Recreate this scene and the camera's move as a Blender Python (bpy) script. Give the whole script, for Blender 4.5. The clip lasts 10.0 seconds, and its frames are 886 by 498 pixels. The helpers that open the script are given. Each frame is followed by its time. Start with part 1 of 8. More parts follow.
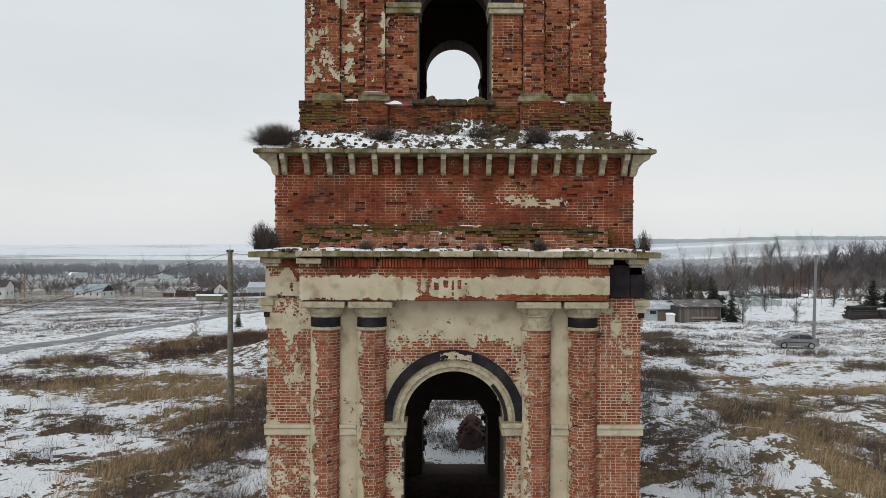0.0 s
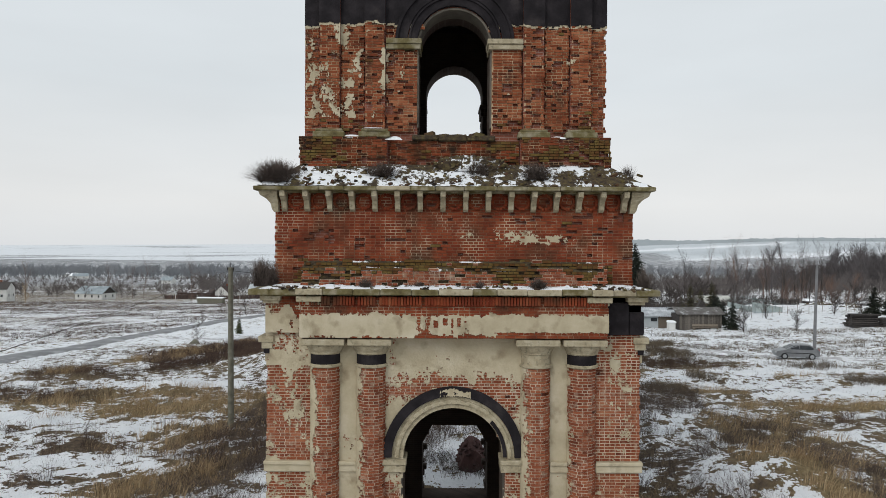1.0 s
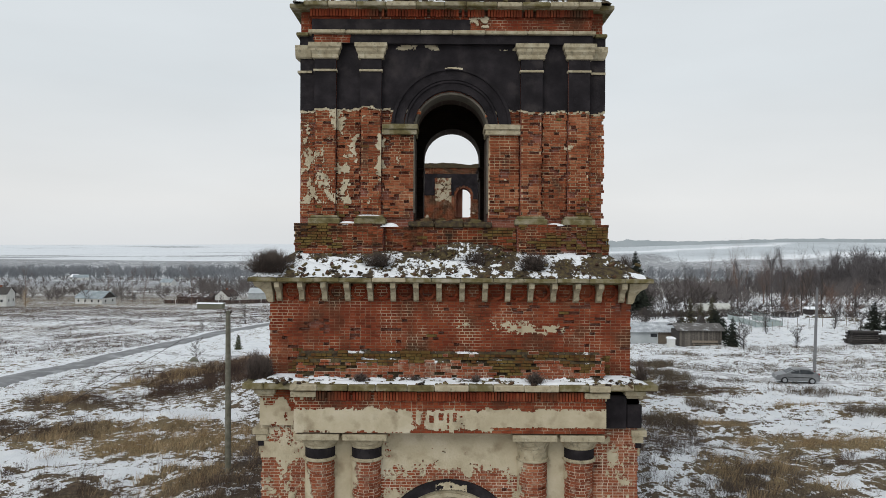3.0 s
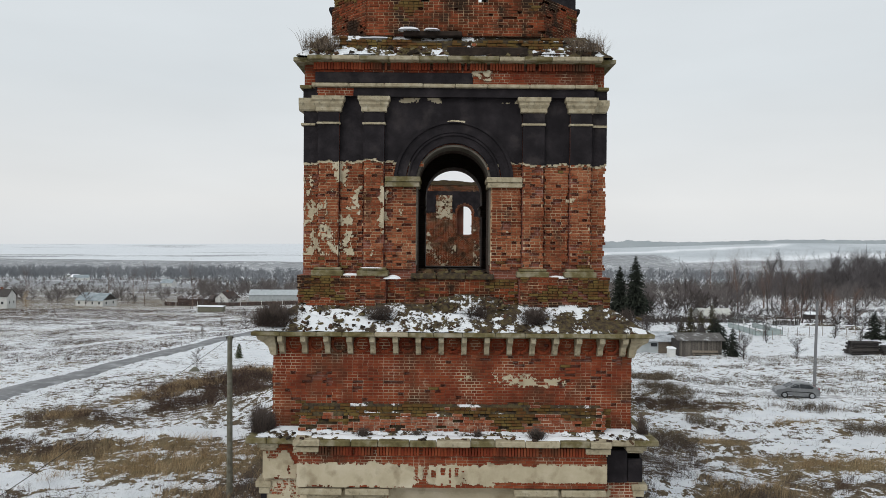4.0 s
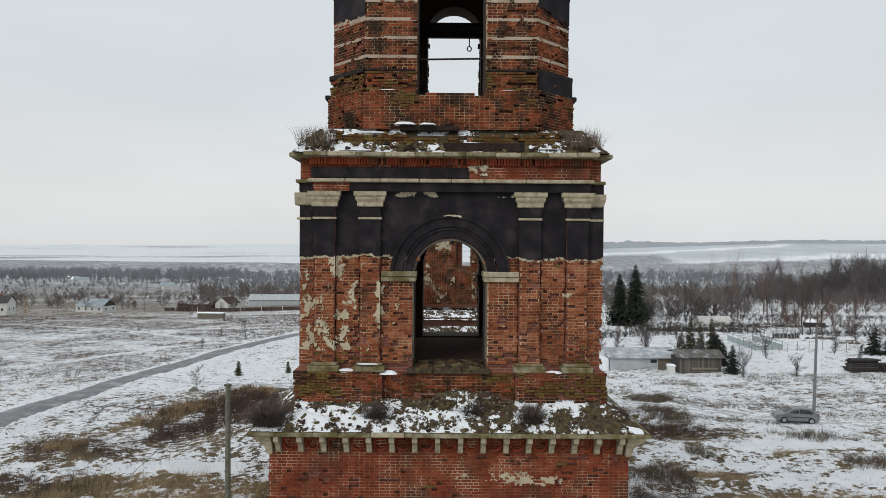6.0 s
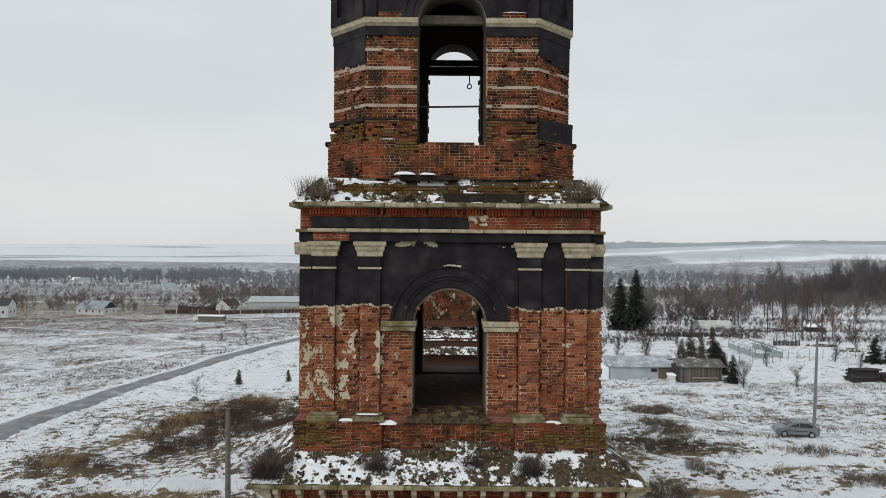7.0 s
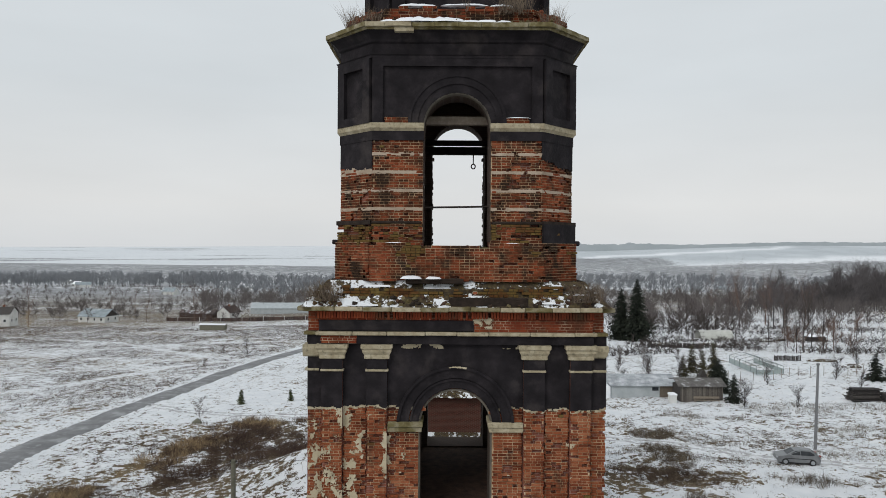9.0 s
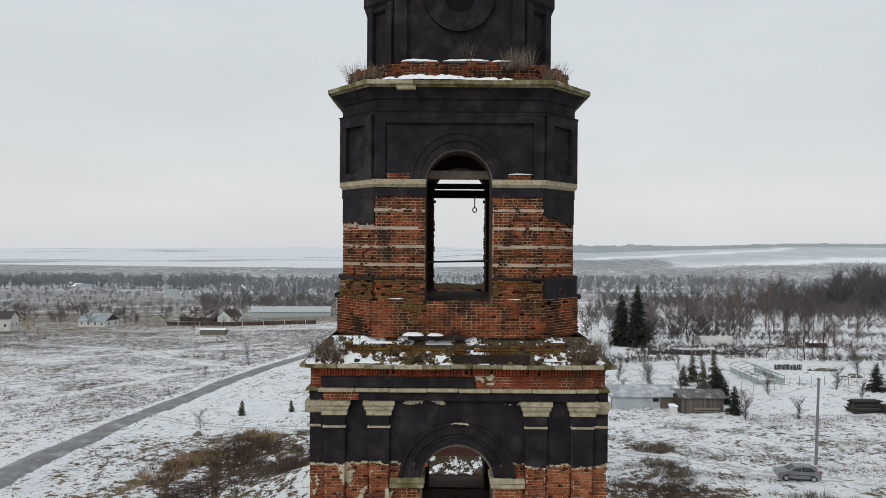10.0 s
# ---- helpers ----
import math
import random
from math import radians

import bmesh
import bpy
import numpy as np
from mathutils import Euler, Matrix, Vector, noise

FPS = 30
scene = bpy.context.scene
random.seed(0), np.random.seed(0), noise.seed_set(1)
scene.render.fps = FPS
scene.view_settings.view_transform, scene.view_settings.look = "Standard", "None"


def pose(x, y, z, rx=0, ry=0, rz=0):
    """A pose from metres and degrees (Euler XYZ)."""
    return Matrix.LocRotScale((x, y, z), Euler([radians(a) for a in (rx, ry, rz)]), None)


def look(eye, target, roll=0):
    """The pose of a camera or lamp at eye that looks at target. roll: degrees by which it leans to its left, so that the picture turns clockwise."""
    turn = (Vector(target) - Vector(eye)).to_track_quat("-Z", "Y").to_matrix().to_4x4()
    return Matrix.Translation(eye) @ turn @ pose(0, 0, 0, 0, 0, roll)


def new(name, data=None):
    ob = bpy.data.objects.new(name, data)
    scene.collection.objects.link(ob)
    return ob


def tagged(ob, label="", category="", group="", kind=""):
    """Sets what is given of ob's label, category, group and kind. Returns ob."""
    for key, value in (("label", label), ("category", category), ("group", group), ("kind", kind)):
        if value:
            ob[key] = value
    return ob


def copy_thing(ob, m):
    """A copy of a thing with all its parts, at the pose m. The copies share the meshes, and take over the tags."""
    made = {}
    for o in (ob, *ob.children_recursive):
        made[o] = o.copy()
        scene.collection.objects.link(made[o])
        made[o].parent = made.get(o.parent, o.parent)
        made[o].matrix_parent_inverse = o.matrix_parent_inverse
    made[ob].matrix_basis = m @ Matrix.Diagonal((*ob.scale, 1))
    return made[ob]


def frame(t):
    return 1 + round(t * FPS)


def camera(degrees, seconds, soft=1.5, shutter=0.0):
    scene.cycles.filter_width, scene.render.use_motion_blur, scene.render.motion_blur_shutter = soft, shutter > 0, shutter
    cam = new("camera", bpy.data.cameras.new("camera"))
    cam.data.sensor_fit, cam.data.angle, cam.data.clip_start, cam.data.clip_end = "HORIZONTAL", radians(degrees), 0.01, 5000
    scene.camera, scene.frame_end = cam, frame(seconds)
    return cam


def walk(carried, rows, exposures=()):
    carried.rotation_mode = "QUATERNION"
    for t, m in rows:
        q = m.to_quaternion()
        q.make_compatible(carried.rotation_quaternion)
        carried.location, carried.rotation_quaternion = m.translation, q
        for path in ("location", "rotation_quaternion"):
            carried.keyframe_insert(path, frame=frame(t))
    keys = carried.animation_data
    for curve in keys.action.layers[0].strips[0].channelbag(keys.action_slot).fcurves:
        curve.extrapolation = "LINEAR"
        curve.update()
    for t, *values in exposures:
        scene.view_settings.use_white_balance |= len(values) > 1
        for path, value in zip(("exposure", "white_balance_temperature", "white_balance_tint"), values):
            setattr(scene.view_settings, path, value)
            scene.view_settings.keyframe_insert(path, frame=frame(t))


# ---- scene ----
cam = camera(66.3, 10.0, soft=0.7)
METRES, EYE, TILT, LEAN, TURN = 8.0, 1.5, 0.0, 0.0, 0.0
PATH = [
    (0, (-0.333, -17.487, 8.27), (-0.329, -15.487, 8.262), 0.2),
    (0.5, (-0.33, -17.515, 8.761), (-0.327, -15.515, 8.751), 0.3),
    (1, (-0.3, -17.515, 9.216), (-0.299, -15.515, 9.21), 0.3),
    (1.5, (-0.261, -17.477, 9.699), (-0.259, -15.477, 9.695), 0.3),
    (2, (-0.208, -17.414, 10.22), (-0.206, -15.414, 10.219), 0.3),
    (2.5, (-0.19, -17.336, 10.877), (-0.189, -15.336, 10.872), 0.3),
    (4, (-0.264, -17.459, 13.001), (-0.265, -15.459, 12.994), 0.5),
    (4.5, (-0.283, -17.513, 13.687), (-0.284, -15.513, 13.68), 0.4),
    (5, (-0.221, -17.468, 14.347), (-0.223, -15.468, 14.338), 0.4),
    (5.5, (-0.194, -17.411, 14.942), (-0.195, -15.411, 14.935), 0.4),
    (7, (-0.172, -17.395, 16.939), (-0.175, -15.395, 16.931), 0.5),
    (7.5, (-0.2, -17.461, 17.61), (-0.203, -15.461, 17.604), 0.4),
    (8, (-0.216, -17.482, 18.34), (-0.22, -15.482, 18.333), 0.5),
    (8.5, (-0.271, -17.599, 19.046), (-0.277, -15.599, 19.042), 0.5),
    (9, (-0.327, -17.709, 19.724), (-0.332, -15.709, 19.72), 0.4),
    (9.5, (-0.338, -17.751, 20.482), (-0.345, -15.751, 20.479), 0.4),
    (10, (-0.382, -17.765, 21.262), (-0.388, -15.765, 21.261), 0.4),
]
walk(cam, [(t, look(eye, target, roll)) for t, eye, target, roll in PATH], exposures=[(0.0, 0.0), (5.5, -0.05), (10.0, -0.12)])

# ---- light: overcast winter day ----
SUN_EL, SUN_AZ = radians(38), radians(215)
world = bpy.data.worlds.new("overcast_sky")
scene.world = world
world.use_nodes = True
wn, wl = world.node_tree.nodes, world.node_tree.links
wn.clear()
w_out = wn.new("ShaderNodeOutputWorld")
w_bg = wn.new("ShaderNodeBackground")
w_sky = wn.new("ShaderNodeTexSky")
w_sky.sky_type, w_sky.sun_disc = "NISHITA", False
w_sky.sun_elevation, w_sky.sun_rotation = SUN_EL, SUN_AZ
w_bw = wn.new("ShaderNodeHueSaturation")
w_bw.inputs["Saturation"].default_value = 0.12
w_bw.inputs["Value"].default_value = 0.06
w_tc = wn.new("ShaderNodeTexCoord")
w_sep = wn.new("ShaderNodeSeparateXYZ")
w_noise = wn.new("ShaderNodeTexNoise")
w_noise.inputs["Scale"].default_value = 2.2
w_noise.inputs["Detail"].default_value = 4.0
w_map = wn.new("ShaderNodeMapping")
w_map.inputs["Scale"].default_value = (1.0, 1.0, 4.0)
w_ramp = wn.new("ShaderNodeValToRGB")
cr = w_ramp.color_ramp
cr.elements[0].position, cr.elements[0].color = 0.0, (0.70, 0.72, 0.735, 1)
cr.elements[1].position, cr.elements[1].color = 0.9, (0.72, 0.78, 0.83, 1)
e = cr.elements.new(0.06); e.color = (0.735, 0.745, 0.745, 1)
e = cr.elements.new(0.22); e.color = (0.66, 0.705, 0.735, 1)
w_mix = wn.new("ShaderNodeMix"); w_mix.data_type = "RGBA"; w_mix.inputs[0].default_value = 0.10
w_var = wn.new("ShaderNodeMix"); w_var.data_type = "RGBA"; w_var.blend_type = "MULTIPLY"; w_var.inputs[0].default_value = 1.0
w_nr = wn.new("ShaderNodeMapRange")
w_nr.inputs[1].default_value, w_nr.inputs[2].default_value = 0.3, 0.7
w_nr.inputs[3].default_value, w_nr.inputs[4].default_value = 0.96, 1.04
wl.new(w_tc.outputs["Generated"], w_sep.inputs[0])
wl.new(w_tc.outputs["Generated"], w_map.inputs[0])
wl.new(w_map.outputs[0], w_noise.inputs["Vector"])
wl.new(w_noise.outputs["Fac"], w_nr.inputs[0])
wl.new(w_sep.outputs["Z"], w_ramp.inputs[0])
wl.new(w_sky.outputs[0], w_bw.inputs["Color"])
wl.new(w_ramp.outputs[0], w_mix.inputs[6])
wl.new(w_bw.outputs[0], w_mix.inputs[7])
wl.new(w_mix.outputs[2], w_var.inputs[6])
wl.new(w_nr.outputs[0], w_var.inputs[7])
wl.new(w_var.outputs[2], w_bg.inputs[0])
w_bg.inputs[1].default_value = 1.12
wl.new(w_bg.outputs[0], w_out.inputs[0])
sun = new("sun", bpy.data.lights.new("sun", "SUN"))
sun.data.energy, sun.data.angle, sun.data.color = 1.1, radians(30), (1.0, 0.97, 0.93)
sun.matrix_world = look((0, 0, 60), (0 + 20 * math.sin(SUN_AZ) * -1, 0 - 20 * math.cos(SUN_AZ), 60 - 20 * math.tan(SUN_EL)))


# ---- materials ----
def mat(name, stops, scale=3.0, rough=0.9, bump=0.3, bump_scale=40.0, island=0.0, detail=6.0, second=None, metallic=0.0):
    """A node material: noise runs through colour stops; island shifts the ramp from piece to piece; second adds blotches (colour, scale, lo, hi)."""
    m = bpy.data.materials.new(name)
    m.use_nodes = True
    n, l = m.node_tree.nodes, m.node_tree.links
    b = n["Principled BSDF"]
    b.inputs["Roughness"].default_value = rough
    b.inputs["Metallic"].default_value = metallic
    b.inputs["Specular IOR Level"].default_value = 0.25
    geo = n.new("ShaderNodeNewGeometry")
    noi = n.new("ShaderNodeTexNoise")
    noi.inputs["Scale"].default_value, noi.inputs["Detail"].default_value, noi.inputs["Roughness"].default_value = scale, detail, 0.6
    l.new(geo.outputs["Position"], noi.inputs["Vector"])
    fac = noi.outputs["Fac"]
    if island:
        oi = n.new("ShaderNodeObjectInfo")
        add = n.new("ShaderNodeMath"); add.operation = "ADD"
        fr = n.new("ShaderNodeMath"); fr.operation = "FRACT"
        l.new(oi.outputs["Random"], add.inputs[0]); l.new(geo.outputs["Random Per Island"], add.inputs[1])
        l.new(add.outputs[0], fr.inputs[0])
        sub = n.new("ShaderNodeMath"); sub.operation = "SUBTRACT"; sub.inputs[1].default_value = 0.5
        l.new(fr.outputs[0], sub.inputs[0])
        mul = n.new("ShaderNodeMath"); mul.operation = "MULTIPLY_ADD"; mul.inputs[1].default_value = island
        l.new(sub.outputs[0], mul.inputs[0]); l.new(fac, mul.inputs[2])
        fac = mul.outputs[0]
    ramp = n.new("ShaderNodeValToRGB")
    r = ramp.color_ramp
    while len(r.elements) < len(stops):
        r.elements.new(0.5)
    for el, (p, c) in zip(r.elements, stops):
        el.position, el.color = p, (*c, 1)
    l.new(fac, ramp.inputs[0])
    col = ramp.outputs[0]
    if second:
        c2, s2, lo, hi = second
        n2 = n.new("ShaderNodeTexNoise")
        n2.inputs["Scale"].default_value, n2.inputs["Detail"].default_value = s2, 8.0
        l.new(geo.outputs["Position"], n2.inputs["Vector"])
        mr = n.new("ShaderNodeMapRange")
        mr.inputs[1].default_value, mr.inputs[2].default_value = lo, hi
        l.new(n2.outputs["Fac"], mr.inputs[0])
        mx = n.new("ShaderNodeMix"); mx.data_type = "RGBA"
        mx.inputs[7].default_value = (*c2, 1)
        l.new(mr.outputs[0], mx.inputs[0]); l.new(col, mx.inputs[6])
        col = mx.outputs[2]
    l.new(col, b.inputs["Base Color"])
    if bump:
        nb = n.new("ShaderNodeTexNoise")
        nb.inputs["Scale"].default_value, nb.inputs["Detail"].default_value = bump_scale, 6.0
        l.new(geo.outputs["Position"], nb.inputs["Vector"])
        bp = n.new("ShaderNodeBump")
        bp.inputs["Strength"].default_value, bp.inputs["Distance"].default_value = bump, 0.03
        l.new(nb.outputs["Fac"], bp.inputs["Height"])
        l.new(bp.outputs[0], b.inputs["Normal"])
    return m


def masonry(name, brick_a, brick_b, mortar, joint=0.007):
    """Coursed brickwork for faces that are never seen close: one texture across walls of any direction."""
    m = mat(name, [(0.3, brick_a), (0.7, brick_b)], 1.2, 0.92, 0.4, 25)
    n, l = m.node_tree.nodes, m.node_tree.links
    b = n["Principled BSDF"]
    geo = [x for x in n if x.type == "NEW_GEOMETRY"][0]
    sep = n.new("ShaderNodeSeparateXYZ"); l.new(geo.outputs["Position"], sep.inputs[0])
    add = n.new("ShaderNodeMath"); l.new(sep.outputs["X"], add.inputs[0]); l.new(sep.outputs["Y"], add.inputs[1])
    com = n.new("ShaderNodeCombineXYZ"); l.new(add.outputs[0], com.inputs[0]); l.new(sep.outputs["Z"], com.inputs[1])
    bt = n.new("ShaderNodeTexBrick")
    bt.inputs["Scale"].default_value, bt.inputs["Mortar Size"].default_value = 1.0, joint
    bt.inputs["Brick Width"].default_value, bt.inputs["Row Height"].default_value = 0.26, 0.077
    bt.inputs["Color1"].default_value, bt.inputs["Color2"].default_value, bt.inputs["Mortar"].default_value = (*brick_a, 1), (*brick_b, 1), (*mortar, 1)
    l.new(com.outputs[0], bt.inputs["Vector"])
    old = b.inputs["Base Color"].links[0].from_socket
    mx = n.new("ShaderNodeMix"); mx.data_type = "RGBA"; mx.inputs[0].default_value = 0.65
    l.new(old, mx.inputs[6]); l.new(bt.outputs["Color"], mx.inputs[7])
    l.new(mx.outputs[2], b.inputs["Base Color"])
    return m


M_BRICK = mat("red_brick", [(0.14, (0.085, 0.028, 0.017)), (0.36, (0.205, 0.058, 0.030)), (0.62, (0.300, 0.092, 0.045)), (0.9, (0.41, 0.175, 0.095))], 1.1, 0.9, 0.6, 60, island=0.34, second=((0.40, 0.29, 0.21), 6.0, 0.52, 0.78))
M_BRICK_DEEP = mat("deep_red_brick", [(0.12, (0.070, 0.018, 0.010)), (0.38, (0.182, 0.037, 0.018)), (0.62, (0.256, 0.060, 0.026)), (0.9, (0.330, 0.125, 0.060))], 0.8, 0.92, 0.6, 60, island=0.30, second=((0.073, 0.041, 0.024), 1.3, 0.48, 0.72))
M_BRICK_MOSS = mat("mossy_brick", [(0.20, (0.055, 0.028, 0.014)), (0.38, (0.125, 0.056, 0.022)), (0.52, (0.135, 0.082, 0.028)), (0.78, (0.190, 0.137, 0.045))], 2.6, 0.95, 0.8, 60, island=0.22)
M_MOSS_JOINT = mat("mossy_dark_joint", [(0.3, (0.035, 0.024, 0.014)), (0.7, (0.09, 0.068, 0.03))], 3.0, 0.95, 0.5, 60)
M_BRICK_AGED = mat("weathered_dark_brick", [(0.18, (0.030, 0.014, 0.008)), (0.38, (0.105, 0.031, 0.013)), (0.62, (0.230, 0.054, 0.023)), (0.88, (0.345, 0.112, 0.052))], 1.3, 0.9, 0.6, 60, island=0.32, second=((0.035, 0.020, 0.013), 1.7, 0.46, 0.62))
M_BRICK_WORN = mat("worn_red_brick", [(0.14, (0.050, 0.019, 0.010)), (0.34, (0.165, 0.043, 0.020)), (0.58, (0.270, 0.080, 0.036)), (0.84, (0.40, 0.165, 0.085))], 1.3, 0.9, 0.6, 60, island=0.34, second=((0.060, 0.030, 0.020), 1.9, 0.55, 0.72))
M_MORTAR = mat("lime_mortar", [(0.32, (0.170, 0.091, 0.049)), (0.47, (0.403, 0.267, 0.158)), (0.68, (0.594, 0.455, 0.298))], 1.6, 0.95, 0.4, 70, second=((0.117, 0.062, 0.035), 1.7, 0.56, 0.74))
M_MORTAR_PALE = mat("pale_lime_mortar", [(0.30, (0.30, 0.215, 0.145)), (0.42, (0.55, 0.45, 0.335)), (0.68, (0.70, 0.61, 0.49))], 1.6, 0.95, 0.4, 70)
M_MORTAR_DEEP = mat("dirty_mortar", [(0.3, (0.115, 0.045, 0.026)), (0.48, (0.24, 0.130, 0.080)), (0.62, (0.50, 0.40, 0.285))], 1.6, 0.95, 0.4, 70)
M_CORE = masonry("weathered_brickwork", (0.17, 0.055, 0.035), (0.27, 0.095, 0.06), (0.32, 0.26, 0.22))
for m_ in (M_BRICK, M_BRICK_WORN, M_BRICK_DEEP, M_BRICK_AGED, M_BRICK_MOSS, M_MORTAR, M_MORTAR_DEEP):
    m_.node_tree.nodes["Principled BSDF"].inputs["Specular IOR Level"].default_value = 0.10
M_BAND = mat("tan_plaster_band", [(0.3, (0.30, 0.225, 0.165)), (0.6, (0.43, 0.345, 0.265))], 2.0, 0.93, 0.4, 30)
# darker copy of the plaster for jambs and soffits, their shade in the colour
M_DIM = mat("shade_dimmed_plaster", [(0.3, (0.10, 0.088, 0.072)), (0.7, (0.20, 0.178, 0.145))], 1.5, 0.93, 0.4, 20)
M_PLASTER = mat("old_lime_plaster", [(0.25, (0.347, 0.288, 0.189)), (0.5, (0.479, 0.413, 0.288)), (0.75, (0.592, 0.528, 0.404))], 1.1, 0.93, 0.4, 18, second=((0.255, 0.202, 0.129), 2.4, 0.54, 0.74))
M_STONE = mat("white_limestone", [(0.25, (0.26, 0.215, 0.138)), (0.5, (0.385, 0.33, 0.225)), (0.75, (0.49, 0.435, 0.320))], 5.0, 0.9, 0.45, 30, second=((0.20, 0.175, 0.115), 11.0, 0.54, 0.72))
M_STONE_MOSS = mat("mossy_limestone", [(0.3, (0.085, 0.066, 0.030)), (0.46, (0.150, 0.125, 0.055)), (0.58, (0.24, 0.210, 0.135)), (0.74, (0.36, 0.32, 0.24))], 3.4, 0.92, 0.5, 40)
M_BLACK = mat("black_bitumen_coat", [(0.28, (0.0095, 0.0080, 0.0092)), (0.5, (0.0185, 0.0158, 0.0178)), (0.8, (0.040, 0.034, 0.037))], 2.2, 0.78, 0.55, 14, detail=10.0, second=((0.052, 0.044, 0.041), 1.1, 0.56, 0.80))
M_BLACK.node_tree.nodes["Principled BSDF"].inputs["Specular IOR Level"].default_value = 0.12
M_SNOW = mat("snow", [(0.3, (0.78, 0.80, 0.83)), (0.7, (0.86, 0.87, 0.88))], 2.0, 0.75, 0.5, 14)
M_RUBBLE = mat("mossy_rubble", [(0.25, (0.018, 0.014, 0.011)), (0.45, (0.055, 0.040, 0.027)), (0.6, (0.095, 0.072, 0.034)), (0.8, (0.15, 0.12, 0.055))], 9.0, 0.95, 1.0, 22)


def snow_over(m):
    """Lets snow lie on a material where the mesh's attribute 'snow' says so, broken up by two noises."""
    n, l = m.node_tree.nodes, m.node_tree.links
    b = n["Principled BSDF"]
    geo = [x for x in n if x.type == "NEW_GEOMETRY"][0]
    at_ = n.new("ShaderNodeAttribute"); at_.attribute_name = "snow"
    fac = at_.outputs["Fac"]
    for scale, amount in ((1.7, 1.25), (5.5, 0.65), (17.0, 0.5)):
        k = n.new("ShaderNodeTexNoise")
        k.inputs["Scale"].default_value, k.inputs["Detail"].default_value = scale, 7.0
        l.new(geo.outputs["Position"], k.inputs["Vector"])
        ma = n.new("ShaderNodeMath"); ma.operation = "MULTIPLY_ADD"
        ma.inputs[1].default_value = amount
        l.new(k.outputs["Fac"], ma.inputs[0]); l.new(fac, ma.inputs[2])
        fac = ma.outputs[0]
    mr = n.new("ShaderNodeMapRange")
    mr.inputs[1].default_value, mr.inputs[2].default_value = 1.655, 1.73
    l.new(fac, mr.inputs[0])
    old = b.inputs["Base Color"].links[0].from_socket
    mx = n.new("ShaderNodeMix"); mx.data_type = "RGBA"
    mx.inputs[7].default_value = (0.80, 0.82, 0.84, 1)
    l.new(mr.outputs[0], mx.inputs[0]); l.new(old, mx.inputs[6])
    l.new(mx.outputs[2], b.inputs["Base Color"])


snow_over(M_RUBBLE)
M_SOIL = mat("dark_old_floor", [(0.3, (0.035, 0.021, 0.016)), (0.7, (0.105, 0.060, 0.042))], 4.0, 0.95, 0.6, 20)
# inner faces of the tower: brick darkened to carry the shade of the hollow
M_INNER_SHADE = masonry("shade_dark_inner_brickwork", (0.060, 0.044, 0.036), (0.092, 0.064, 0.050), (0.11, 0.092, 0.076))
M_DRY = mat("dry_twigs", [(0.3, (0.09, 0.068, 0.052)), (0.7, (0.21, 0.16, 0.115))], 3.0, 0.9, 0.0, island=0.6)
M_DARKTWIG = mat("dark_twigs", [(0.3, (0.06, 0.048, 0.042)), (0.7, (0.13, 0.10, 0.085))], 3.0, 0.9, 0.0, island=0.6)
M_STRAW = mat("dry_grass", [(0.25, (0.23, 0.155, 0.085)), (0.5, (0.37, 0.265, 0.150)), (0.8, (0.50, 0.385, 0.235))], 0.25, 0.9, 0.0, island=0.7)
M_WEED = mat("brown_weeds", [(0.25, (0.065, 0.046, 0.038)), (0.6, (0.14, 0.10, 0.075)), (0.85, (0.22, 0.165, 0.115))], 0.3, 0.9, 0.0, island=0.7)
M_SCRUB = mat("red_brown_scrub_twigs", [(0.25, (0.040, 0.027, 0.024)), (0.55, (0.085, 0.055, 0.043)), (0.85, (0.15, 0.10, 0.072))], 0.3, 0.9, 0.0, island=0.7)
M_PALEGRASS = mat("bleached_grass", [(0.25, (0.10, 0.078, 0.050)), (0.55, (0.19, 0.15, 0.095)), (0.85, (0.30, 0.25, 0.165))], 0.25, 0.9, 0.0, island=0.7)
M_WEEDMIX = mat("grey_brown_weeds", [(0.25, (0.060, 0.046, 0.036)), (0.55, (0.125, 0.098, 0.070)), (0.85, (0.23, 0.185, 0.125))], 0.3, 0.9, 0.0, island=0.8)
M_WOOD = mat("grey_weathered_wood", [(0.3, (0.14, 0.115, 0.09)), (0.7, (0.26, 0.22, 0.175))], 6.0, 0.85, 0.4, 40, island=0.4)
M_DARKWOOD = mat("dark_old_wood", [(0.3, (0.030, 0.027, 0.026)), (0.7, (0.075, 0.067, 0.062))], 5.0, 0.85, 0.4, 40, island=0.4)
M_ROT = mat("rotten_black_brown_timber", [(0.3, (0.012, 0.008, 0.006)), (0.7, (0.040, 0.027, 0.020))], 5.0, 0.9, 0.6, 30)
M_IRON = mat("rusty_black_iron", [(0.3, (0.02, 0.018, 0.018)), (0.7, (0.05, 0.038, 0.03))], 9.0, 0.6, 0.2, 40, metallic=0.4)
M_CONCRETE = mat("old_concrete", [(0.3, (0.11, 0.105, 0.075)), (0.6, (0.18, 0.172, 0.135)), (0.8, (0.26, 0.255, 0.225))], 4.0, 0.9, 0.4, 30)


